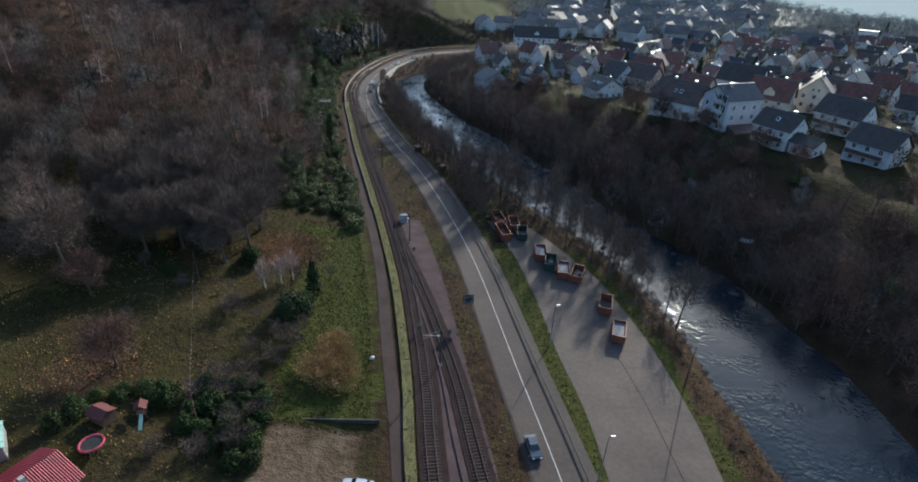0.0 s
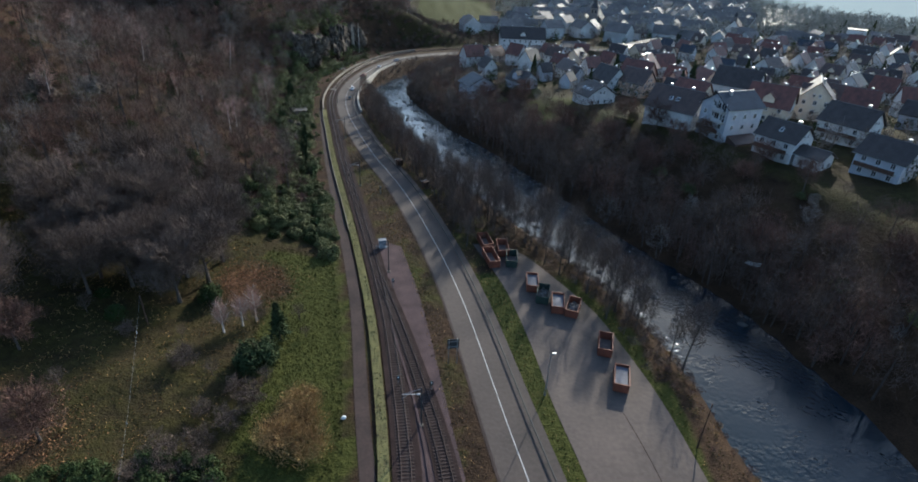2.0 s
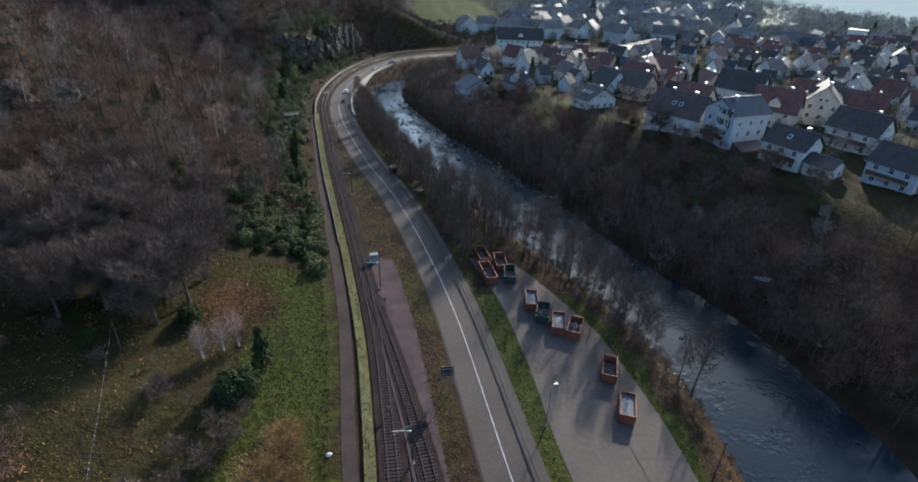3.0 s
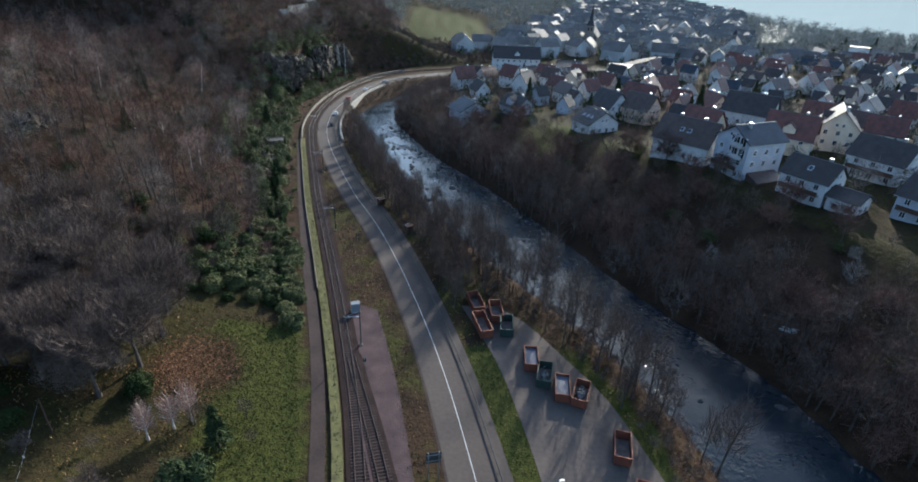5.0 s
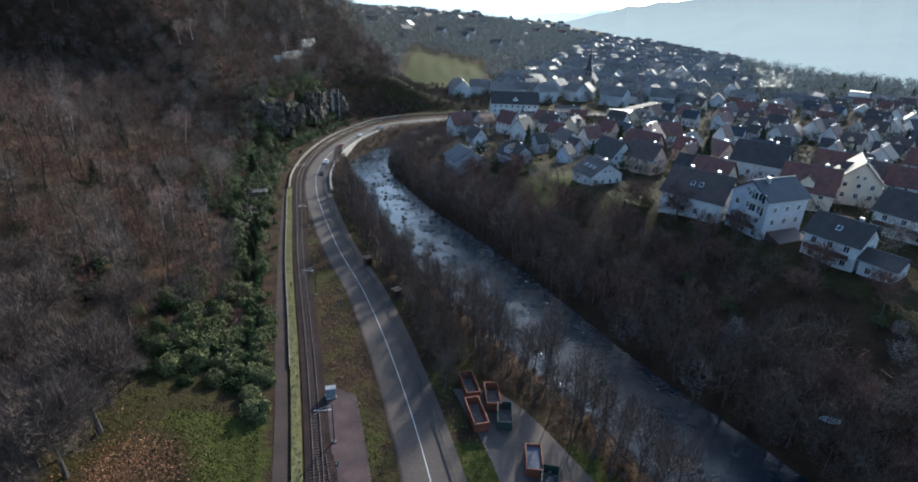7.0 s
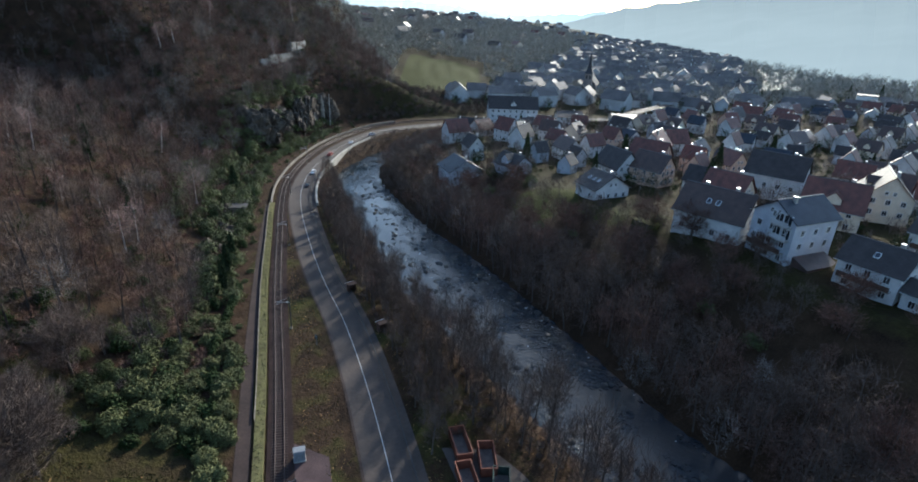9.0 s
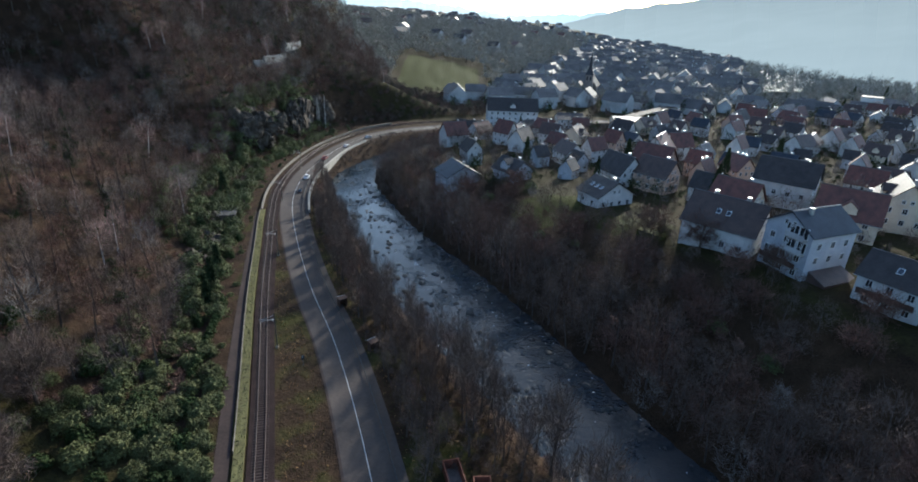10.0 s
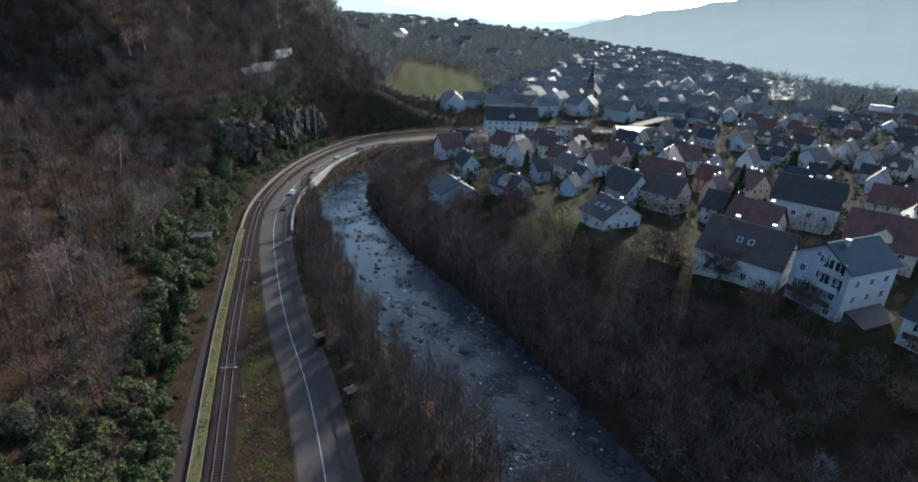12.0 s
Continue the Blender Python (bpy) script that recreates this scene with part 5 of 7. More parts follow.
cab = thing("relay_cabinet", "pale grey-blue railway relay cabinet on gravel", "cabinet", pose(-12.0, 103.4, 0, 0, 0, 18) @ Matrix.Scale(0.8, 4))
part("plinth", Geo().box(-0.95, -0.65, 0, 0.95, 0.65, 0.2).mesh("plinth", M_CONC), cab)
part("body", Geo().box(-0.85, -0.55, 0.2, 0.85, 0.55, 2.0, taper=0.02).mesh("body", M_CABINET), cab)
part("roof", Geo().box(-0.95, -0.65, 2.0, 0.95, 0.65, 2.12, taper=0.06).mesh("roof", M_CABINET), cab)
for s in (-0.42, 0.42):
    dr_ = part("door", Geo().box(s - 0.39, -0.59, 0.3, s + 0.39, -0.552, 1.9).mesh("door", M_CABINET), cab)
    part("handle", Geo().box(s - 0.03, -0.63, 1.0, s + 0.03, -0.59, 1.25).mesh("handle", M_DARKSTEEL), dr_)


def signal(x, y, h, label, name="signal_post"):
    ob = thing(name, label, "signal", pose(x, y, 0.03, 0, 0, 15), "signals beside the track")
    part("post", Geo().tube([(0, 0, 0), (0, 0, h)], [0.06, 0.05], 6).mesh("post", M_STEEL), ob)
    part("head", Geo().box(-0.22, -0.1, h - 0.1, 0.22, 0.1, h + 0.6, taper=0.03).mesh("head", M_DARKSTEEL), ob)
    part("lens", Geo().tube([(0, -0.1, h + 0.4), (0, -0.16, h + 0.4)], [0.09, 0.1], 8).mesh("lens", M_WHITEPAINT), ob)
    return ob


signal(-4.9, 66.2, 1.0, "low railway signal between the tracks")
signal(-0.4, 65.4, 1.0, "low railway signal beside the siding")
signal(-8.3, 89.5, 1.2, "low white-faced signal on the gravel")
signal(-15.8, 128.3, 1.4, "small signal in the grass strip")

# big sign board on posts beside the road
sign = thing("sign_board", "large dark road sign board seen from behind on two posts", "sign", pose(2.3, 70.8, 0, 0, 0, 12))
for x in (-0.6, 0.6):
    part("post", Geo().tube([(x, 0, 0), (x, 0, 4.4)], [0.07, 0.06], 6).mesh("post", M_STEEL), sign)
part("panel", Geo().box(-0.85, 0.06, 2.7, 0.85, 0.1, 4.3).mesh("panel", M_DARKSTEEL), sign, "dark sheet metal panel")
for z in (3.0, 3.9):
    part("rail_bar", Geo().box(-0.8, -0.02, z, 0.8, 0.058, z + 0.07).mesh("rail_bar", M_STEEL), sign)

# lamp posts along the road
def lamp(h=7.1):
    ob = thing("street_lamp", "slim grey street lamp post with a flat head", "street lamp", group="street lamps")
    part("pole", Geo().tube([(0, 0, 0), (0, 0, h * 0.5), (0, 0, h - 0.3), (0.25, 0, h)], [0.09, 0.07, 0.05, 0.045], 8).mesh("pole", M_STEEL), ob)
    part("base", Geo().tube([(0, 0, 0), (0, 0, 0.5)], [0.14, 0.12], 8).mesh("base", M_STEEL), ob)
    part("lamp_head", Geo().box(0.15, -0.14, h - 0.04, 0.75, 0.14, h + 0.05, taper=0.04).mesh("lamp_head", M_STEEL), ob, "grey flat lamp head")
    return ob


l0 = lamp()
l0.matrix_basis = pose(17.6, 41.7, 0, 0, 0, 10)
for x, y, a in ((14.75, 65.3, 15),):
    copy_thing(l0, pose(x, y, 0, 0, 0, a))

# Caster itself unseen; this pole is added to throw the long forked shadow.
wp = thing("wooden_pole", "thin weathered timber pole with a crossarm, added for its shadow", "pole", pose(32.2, 57.4, -0.2, 0, 0, 60))
part("shaft", Geo().tube([(0, 0, 0), (0, 0, 7.4)], [0.09, 0.06], 7).mesh("shaft", M_BEAM), wp)
part("crossarm", Geo().box(-0.55, -0.04, 6.9, 0.55, 0.04, 7.0).mesh("crossarm", M_BEAM), wp)

# crash barrier along the river side of the road
bar = thing("crash_barrier", "grey steel crash barrier along the road", "barrier", kind="structure")
W_PROFILE = [(0.0, 0.32), (0.05, 0.38), (0.0, 0.44), (0.05, 0.5), (0.0, 0.56), (0.09, 0.56)]
bl = smooth_line(ROAD, 3.0)
bl = bl[(bl[:, 1] > 20) & (bl[:, 1] < 305)]
d = np.gradient(bl, axis=0)
d /= np.linalg.norm(d, axis=1)[:, None]
rt = np.stack([d[:, 1], -d[:, 0]], 1)
n = len(W_PROFILE)
g = Geo().add([(p[0] + r[0] * (2.86 + a), p[1] + r[1] * (2.86 + a), z) for p, r in zip(bl, rt) for a, z in W_PROFILE],
              [(i * n + k, i * n + k + 1, (i + 1) * n + k + 1, (i + 1) * n + k) for i in range(len(bl) - 1) for k in range(n - 1)])
part("rail_beam", g.mesh("rail_beam", M_DARKSTEEL), bar)
post_me = Geo().box(-0.04, -0.04, 0, 0.04, 0.04, 0.54).mesh("post", M_DARKSTEEL)
for p, r in zip(bl, rt):
    part("post", post_me, bar, m=pose(p[0] + r[0] * 2.97, p[1] + r[1] * 2.97, 0))

# retaining wall where the road bends round the river
wl = L_ROAD[(L_ROAD[:, 1] > 194) & (L_ROAD[:, 1] < 285)]
single("retaining_wall", ribbon(wl, 4.25, 4.75, 0.75, thick=5.0).mesh("retaining_wall", M_PALECONC), "pale concrete retaining wall along the river bend", "wall", kind="structure")

# stone edge at the foot of the cliff side
cl = L_RAIL[(L_RAIL[:, 1] > 196) & (L_RAIL[:, 0] < -20)]
single("foot_wall", ribbon(cl, -3.0, -2.6, 0.7, thick=1.0).mesh("foot_wall", M_STONE), "low stone wall at the foot of the cliff", "wall", kind="structure")


def rock(name, label, x, y, rx, ry, rz, seed, zoff=0.0):
    r = np.random.default_rng(700 + seed)
    bm = bmesh.new()
    bmesh.ops.create_icosphere(bm, subdivisions=4, radius=1.0)
    off = Vector((seed * 3.7, seed * 1.3, 0))
    for v in bm.verts:
        c = v.co.copy()
        k = 1 + 0.45 * noise.noise(c * 1.6 + off) + 0.3 * noise.noise(Vector((c.x * 5, c.y * 5, c.z * 1.3)) + off) + 0.16 * noise.noise(c * 9 + off) + 0.22 * abs(noise.noise(Vector((c.x * 8, c.y * 8, c.z * 3)) - off))
        v.co = Vector((c.x * rx * k, c.y * ry * k, c.z * rz * k))
    me = bpy.data.meshes.new(name)
    bm.to_mesh(me)
    bm.free()
    me.materials.append(M_ROCK)
    return single(name, me, label, "rock", pose(x, y, ground_at(x, y) + zoff, 0, 0, 30 * seed), "cliff rocks")


for k, (x, y, rx, ry, rz) in enumerate([(-57, 290, 4, 7, 8), (-60, 281, 4, 6, 7), (-65, 254, 5, 8, 7), (-67, 246, 4, 6, 6), (-53, 301, 4, 5, 7), (-63, 268, 3.5, 6, 5)]):
    rock("cliff_rock", "dark weathered rock outcrop above the railway", x, y, rx, ry, rz, k, -2)
for k, (x, y, rz) in enumerate([(-52.3, 296, 10), (-54.6, 289, 7), (-58.6, 279.5, 7.5), (-55.8, 285, 5)]):
    rock("rock_rib", "pale upright rib of bare rock on the cliff", x, y, 0.5, 0.8, rz, 40 + k, 0).data.materials[0] = M_PALEROCK
for k, (x, y) in enumerate([(-46, 161), (-49, 172), (-90, 130), (-84, 140), (-53, 187)]):
    rock("rock_outcrop", "brown rock outcrop among bare trees", x, y, 3, 3.5, 4.0, 20 + k, -2)
# white pole beside the cliff
single("cliff_pole", Geo().tube([(0, 0, 0), (0.1, 0, 7), (0, 0, 14)], [0.14, 0.12, 0.07], 8).mesh("cliff_pole", M_BIRCH), "tall pale trunk against the cliff", "trunk", pose(-49.6, 297, 2))

# ---- houses ----


def window_me(w, h):
    g = Geo()
    for x0, x1, z0, z1 in ((-w / 2, w / 2, 0, 0.1), (-w / 2, w / 2, h - 0.1, h), (-w / 2, -w / 2 + 0.1, 0.1, h - 0.1), (w / 2 - 0.1, w / 2, 0.1, h - 0.1), (-0.04, 0.04, 0.1, h - 0.1)):
        g.box(x0, -0.09, z0, x1, 0.02, z1)
    return g.mesh("window", M_WHITEPAINT), Geo().box(-w / 2 + 0.1, -0.05, 0.1, w / 2 - 0.1, 0.02, h - 0.1).mesh("pane", M_GLASS)


def plain_window_me(w, h):
    """A frame with a recessed pane in one piece, for houses further off."""
    def ring(a, y):
        return [(-w / 2 + a, y, a), (w / 2 - a, y, a), (w / 2 - a, y, h - a), (-w / 2 + a, y, h - a)]
    v = ring(0, 0.02) + ring(0, -0.09) + ring(0.12, -0.09) + ring(0.12, -0.04)
    f = [(4 * k + i, 4 * k + (i + 1) % 4, 4 * k + 4 + (i + 1) % 4, 4 * k + 4 + i) for k in range(3) for i in range(4)] + [(12, 13, 14, 15)]
    me = Geo().add(v, f).mesh("window", M_WHITEPAINT)
    me.materials.append(M_GLASS)
    me.polygons[len(f) - 1].material_index = 1
    return me


PLAIN_WINDOWS = {k: plain_window_me(*k) for k in ((1.1, 1.35), (0.8, 1.0))}
WINDOWS = {k: window_me(*k) for k in ((1.1, 1.35), (1.9, 1.35), (0.8, 1.0), (1.8, 2.1))}


def house(name, label, width, length, wall_h, pitch, wall, roof, m, rows=2, chimneys=1, balcony="", beams=False, skylights=0, dormer=False, cellar=2.5, group="", small=False, side_rows=None):
    """A gabled house: ridge along its own y, a gable at either end."""
    ob = thing(name, label, "house", m, group)
    hw, t = width / 2, math.tan(radians(pitch))
    top = wall_h + hw * t
    part("wall", Geo().prism([(-hw, -cellar), (hw, -cellar), (hw, wall_h), (0, top), (-hw, wall_h)], -length / 2, length / 2).mesh("wall", wall), ob)
    o, th = 0.55, 0.24
    g = Geo()
    for s in (-1, 1):
        out = [(s * (hw + o), wall_h - o * t + 0.03), (0, top + 0.03), (0, top + 0.03 + th), (s * (hw + o), wall_h - o * t + 0.03 + th * 0.7)]
        g.prism(out if s > 0 else out[::-1], -length / 2 - o, length / 2 + o)
    rf = part("roof", g.mesh("roof", roof), ob)
    part("ridge", Geo().tube([(0, -length / 2 - o, top + 0.26), (0, length / 2 + o, top + 0.26)], [0.13, 0.13], 6).mesh("ridge", M_RIDGE), rf)
    for s in () if small else (-1, 1):
        part("gutter_pipe", Geo().tube([(s * (hw + o), -length / 2 - o, wall_h - o * t), (s * (hw + o), length / 2 + o, wall_h - o * t)], [0.08, 0.08], 5).mesh("gutter_pipe", M_STEEL), rf)
    for k in range(chimneys):
        y = length * (-0.22 + 0.45 * k)
        c = part("chimney", Geo().box(0.5, y - 0.35, top - 1.4, 1.2, y + 0.35, top + 0.75).mesh("chimney", M_CONC), ob)
        part("chimney_cap", Geo().box(0.48, y - 0.37, top + 0.75, 1.22, y + 0.37, top + 0.82).mesh("chimney_cap", M_CAP), c)

    def window(kind, mm):
        if small:
            part("window", PLAIN_WINDOWS[kind], ob, m=mm)
        else:
            part("pane", WINDOWS[kind][1], part("window", WINDOWS[kind][0], ob, m=mm))

    kind = (1.1, 1.35)
    n_gable, n_side = max(2, int(width / 2.8)), max(2, int(length / 3.2))
    for r_ in range(rows):
        z = 0.9 + 2.7 * r_
        if z + 1.4 > wall_h + 1.5:
            break
        for k in range(n_gable):
            x = (k - (n_gable - 1) / 2) * width / (n_gable + 0.3)
            if z + 1.4 < wall_h + (hw - abs(x)) * t - 0.3:
                window(kind, pose(x, -length / 2 - 0.005, z))
                if not small:
                    window(kind, pose(x, length / 2 + 0.005, z, 0, 0, 180))
        if z + 1.4 < wall_h:
            for k in range(n_side):
                y = (k - (n_side - 1) / 2) * length / (n_side + 0.3)
                window(kind, pose(-hw - 0.005, y, z, 0, 0, -90))
                if not small:
                    window(kind, pose(hw + 0.005, y, z, 0, 0, 90))
    if hw * t > 2.6:
        for x in ((-0.8, 0.8) if width > 8 else (0,)):
            window((0.8, 1.0), pose(x, -length / 2 - 0.005, wall_h + 0.5))
    if beams:
        b = Geo()
        y0 = -length / 2 - 0.06
        for z in (wall_h - 0.1, wall_h - 2.6):
            b.box(-hw, y0, z, hw, y0 + 0.05, z + 0.22)
        for k in range(7):
            x = -hw + 0.1 + k * (width - 0.2) / 6
            b.box(x - 0.1, y0 + 0.003, wall_h - 2.6, x + 0.1, y0 + 0.052, wall_h + max(0.0, (hw - abs(x)) * t - 0.3))
        part("timber_frame", b.mesh("timber_frame", M_BEAM), ob, "dark timber framing on the gable")
    if balcony:
        bz = 2.7
        if balcony == "side":
            x0, x1, y0, y1 = -hw - 1.5, -hw - 0.004, -length * 0.42, length * 0.42
        else:
            x0, x1, y0, y1 = -hw * 0.8, hw * 0.8, -length / 2 - 1.4, -length / 2 - 0.004
        bc = part("balcony", Geo().box(x0, y0, bz - 0.2, x1, y1, bz).mesh("balcony", M_CONC), ob)
        rg = Geo()
        if balcony == "side":
            rg.box(x0, y0, bz, x0 + 0.06, y1, bz + 0.95)
        else:
            rg.box(x0, y0, bz, x1, y0 + 0.06, bz + 0.95)
        part("railing", rg.mesh("railing", M_BEAM), bc, "dark timber balcony railing")
    for k in range(skylights):
        f = 0.45
        y = (k - (skylights - 1) / 2) * 2.0
        mm = pose(-hw * (1 - f), y, wall_h + hw * f * t + 0.27, 0, -pitch, 0)
        sk = part("skylight", Geo().box(-0.6, -0.45, 0, 0.6, 0.45, 0.1).mesh("skylight", M_WHITEPAINT), rf, m=mm)
        part("pane", Geo().box(-0.5, -0.36, 0.1, 0.5, 0.36, 0.112).mesh("pane", M_SOLAR), sk)
    if dormer:
        dm = part("dormer", Geo().prism([(-1.5, 0), (1.5, 0), (1.5, 1.6), (0, 2.9), (-1.5, 1.6)], -1.7, 1.7).mesh("dormer", wall), rf, m=pose(-hw * 0.55, 0, wall_h + 0.4, 0, 0, -90))
        dg = Geo()
        dg.prism([(1.8, 1.4), (0, 2.95), (0, 3.12), (1.8, 1.57)], -1.9, 1.9)
        dg.prism([(-1.8, 1.57), (0, 3.12), (0, 2.95), (-1.8, 1.4)], -1.9, 1.9)
        part("dormer_roof", dg.mesh("dormer_roof", roof), ob, m=pose(-hw * 0.55, 0, wall_h + 0.4, 0, 0, -90))
    return ob


KEYED = []


def placed(x, y, rot, *args, z=None, room=11.0, **kw):
    zz = ground_at(x, y) + 0.2 if z is None else max(z, ground_at(x, y) - 0.5)
    KEYED.append((x, y, room))
    return house("house", *args, m=pose(x, y, zz, 0, 0, rot) @ Matrix.Diagonal((0.9, 0.9, 0.92, 1)), **kw)


placed(59.0, 154.5, 45, "long white house with a dark brown tiled roof", 10.0, 14.5, 5.0, 44, M_WHITEWALL, M_TILE_BROWN, z=12.6, rows=2, chimneys=2, skylights=2, cellar=1.2)
placed(68.3, 144.2, -68, "tall four-storey pale blue house with a blue roof", 9.6, 12.0, 9.2, 32, M_BLUEWALL, M_TILE_BLUE, z=9.0, rows=4, balcony="front", skylights=2, cellar=4)
blue = bpy.data.objects["house.001"]
for z, x0, x1 in ((2.75, -3.9, -0.6), (5.45, 0.2, 4.2), (8.1, 0.2, 4.0)):
    bc = part("balcony", Geo().box(x0, -7.3, z - 0.18, x1, -6.004, z).mesh("balcony", M_CONC), blue)
    part("railing", Geo().box(x0, -7.3, z, x1, -7.22, z + 0.95).mesh("railing", M_GREYWALL), bc, "pale rendered balcony parapet")
    for x in (x0 + 0.9, x1 - 1.0):
        part("pane", WINDOWS[(1.8, 2.1)][1], part("balcony_door", WINDOWS[(1.8, 2.1)][0], blue, m=pose(x, -6.03, z + 0.02)))
part("lean_to", Geo().prism([(0, 0), (3.6, 0), (3.6, 1.2), (0, 2.6)], -4.5, 4.5).mesh("lean_to", M_TILE_BROWN), blue, "low dark shed roof along the house", m=pose(4.8, 0, -0.3))
placed(75.4, 131.2, 33, "white house with dark roof and long timber balcony", 8.2, 10.0, 5.6, 38, M_WHITEWALL, M_TILE_DARK, z=10.2, rows=2, balcony="side", skylights=1, cellar=4)
placed(79.0, 124.2, 33, "small white annexe with a dark roof", 6.0, 6.0, 3.4, 25, M_WHITEWALL, M_TILE_DARK, z=10.0, rows=1, chimneys=0, cellar=4, room=6)
placed(44.5, 186.0, 24, "white gabled house with a dark skylit roof", 11.5, 9.0, 3.6, 30, M_WHITEWALL, M_TILE_DARK, z=6.1, rows=1, skylights=3, cellar=3)
placed(8.3, 216.5, 22, "pale house with a blue-grey roof near the river", 12.0, 11.0, 4.0, 28, M_BLUEWALL, M_TILE_BLUE, z=0.8, rows=1, cellar=3)
placed(12.6, 236.0, 20, "narrow tall white house with a steep roof", 6.0, 8.0, 5.8, 48, M_WHITEWALL, M_TILE_DARK, z=0.6, rows=2, cellar=3, room=8)
placed(24.2, 213.0, 38, "greenish-white house with a dark hipped roof", 8.5, 9.5, 3.6, 36, M_BLUEWALL, M_TILE_DARK, z=2.6, rows=1, dormer=True, cellar=3)
placed(90.5, 189.0, 50, "large white barn-like house with a dark roof", 11.0, 14.5, 4.6, 42, M_WHITEWALL, M_TILE_DARK, z=12.4, rows=1, chimneys=1, cellar=4, room=13)
placed(69.5, 172.0, 40, "white house with red tiled roof behind the long house", 9.0, 10.0, 4.6, 45, M_CREAMWALL, M_TILE_RED, z=12.0, rows=2)
placed(86.5, 160.5, 52, "cream house with a red tiled roof and dormer", 10.0, 12.0, 5.2, 45, M_CREAMWALL, M_TILE_RED, z=13.0, rows=2, dormer=True)
placed(103.0, 168.0, -30, "cream house with a dark brown half-hipped roof", 10.0, 13.0, 5.4, 44, M_CREAMWALL, M_TILE_BROWN, z=13.5, rows=2, dormer=True)
placed(96.5, 141.5, 33, "white house with dark roof beside the slope", 9.5, 12.0, 5.6, 40, M_WHITEWALL, M_TILE_DARK, z=13.0, rows=2, balcony="side")
placed(90.8, 119.0, 30, "pale blue-white house with a dark roof", 8.6, 10.2, 5.4, 38, M_BLUEWALL, M_TILE_DARK, z=11.6, rows=2, balcony="side")
placed(101.0, 106.5, 30, "white house with brown roof on the terrace", 9.0, 11.0, 5.4, 40, M_WHITEWALL, M_TILE_BROWN, z=13.5, rows=2)
placed(53.5, 206.0, 25, "pale house with a dark steep roof", 9.0, 11.0, 4.6, 46, M_WHITEWALL, M_TILE_DARK, rows=2)
placed(62.0, 200.5, 40, "peach house with a brown tiled roof", 8.5, 10.5, 5.2, 44, M_PINKWALL, M_TILE_BROWN, rows=2)
placed(67.5, 219.0, 45, "half-timbered house with red tiled roof", 9.0, 12.0, 5.4, 47, M_PINKWALL, M_TILE_RED, rows=2, beams=True)
placed(76.0, 239.0, -35, "half-timbered gabled house with white panels", 9.5, 12.0, 5.8, 48, M_WHITEWALL, M_TILE_RED, rows=2, beams=True)
placed(35.0, 331.0, 92, "long white three-storey inn with a hipped dark roof", 12.0, 27.0, 8.6, 42, M_WHITEWALL, M_TILE_DARK, rows=3, chimneys=2, dormer=True, cellar=4, room=20)
placed(65.0, 336.0, 90, "white public building with rows of windows", 12.0, 14.0, 8.0, 22, M_WHITEWALL, M_TILE_DARK, rows=3, cellar=4, room=13)
placed(93.0, 325.0, 86, "pale commercial building with a low roof", 14.0, 20.0, 6.5, 12, M_CREAMWALL, M_TILE_BROWN, rows=2, chimneys=0, cellar=4, room=15)
placed(13.0, 300.0, 70, "white house with a dark roof near the bend", 9.0, 12.0, 5.6, 46, M_WHITEWALL, M_TILE_DARK, rows=2, beams=True)

# the village behind
VARIANTS = [
    ("white village house with a dark tiled roof", 9.0, 12.0, 5.4, 46, M_WHITEWALL, M_TILE_DARK, dict(rows=2, chimneys=1, beams=True)),
    ("cream village house with a brown tiled roof", 9.5, 11.0, 5.2, 44, M_CREAMWALL, M_TILE_BROWN, dict(rows=2, chimneys=1, dormer=True)),
    ("half-timbered village house with a red roof", 9.0, 12.5, 5.6, 48, M_WHITEWALL, M_TILE_RED, dict(rows=2, beams=True)),
    ("white village house with a blue-grey roof", 9.5, 10.5, 4.8, 38, M_WHITEWALL, M_TILE_BLUE, dict(rows=2, chimneys=1)),
    ("peach village house with a red tiled roof", 8.5, 11.0, 5.4, 46, M_PINKWALL, M_TILE_RED, dict(rows=2, chimneys=2)),
    ("white house with a broad brown roof", 9.5, 13.0, 5.6, 42, M_WHITEWALL, M_TILE_BROWN, dict(rows=2, chimneys=2)),
    ("small pale house with a dark roof", 7.5, 8.5, 4.4, 42, M_BLUEWALL, M_TILE_DARK, dict(rows=1, chimneys=1)),
]
cells = list(KEYED)
spots = []
cx, cy = rng.uniform(0, 420, 9000), rng.uniform(110, 640, 9000)
_, w, dl, dr, _ = height(cx, cy, True)
okv = ((cy < 420) | (cx < 10 + 0.46 * cy)) & (dr > np.where(cy < 185, 60, np.where(cy < 262, 46, 14))) & ((w < -14) | (cy > 380)) & (cx > np.where(cy < 425, 0.0, 32 + 0.3 * (cy - 425))) & (cx < 60 + 0.9 * (cy - 40))
for x, y in zip(cx[okv], cy[okv]):
    room = 6.6 + 0.006 * max(0, y - 250)
    if all((x - a) ** 2 + (y - b) ** 2 > (room + min(c, 11)) ** 2 * 0.72 for a, b, c in cells):
        cells.append((x, y, room))
        spots.append((x, y))
    if len(spots) >= 164:
        break
spots.sort(key=lambda p: p[1])
first_of = {}
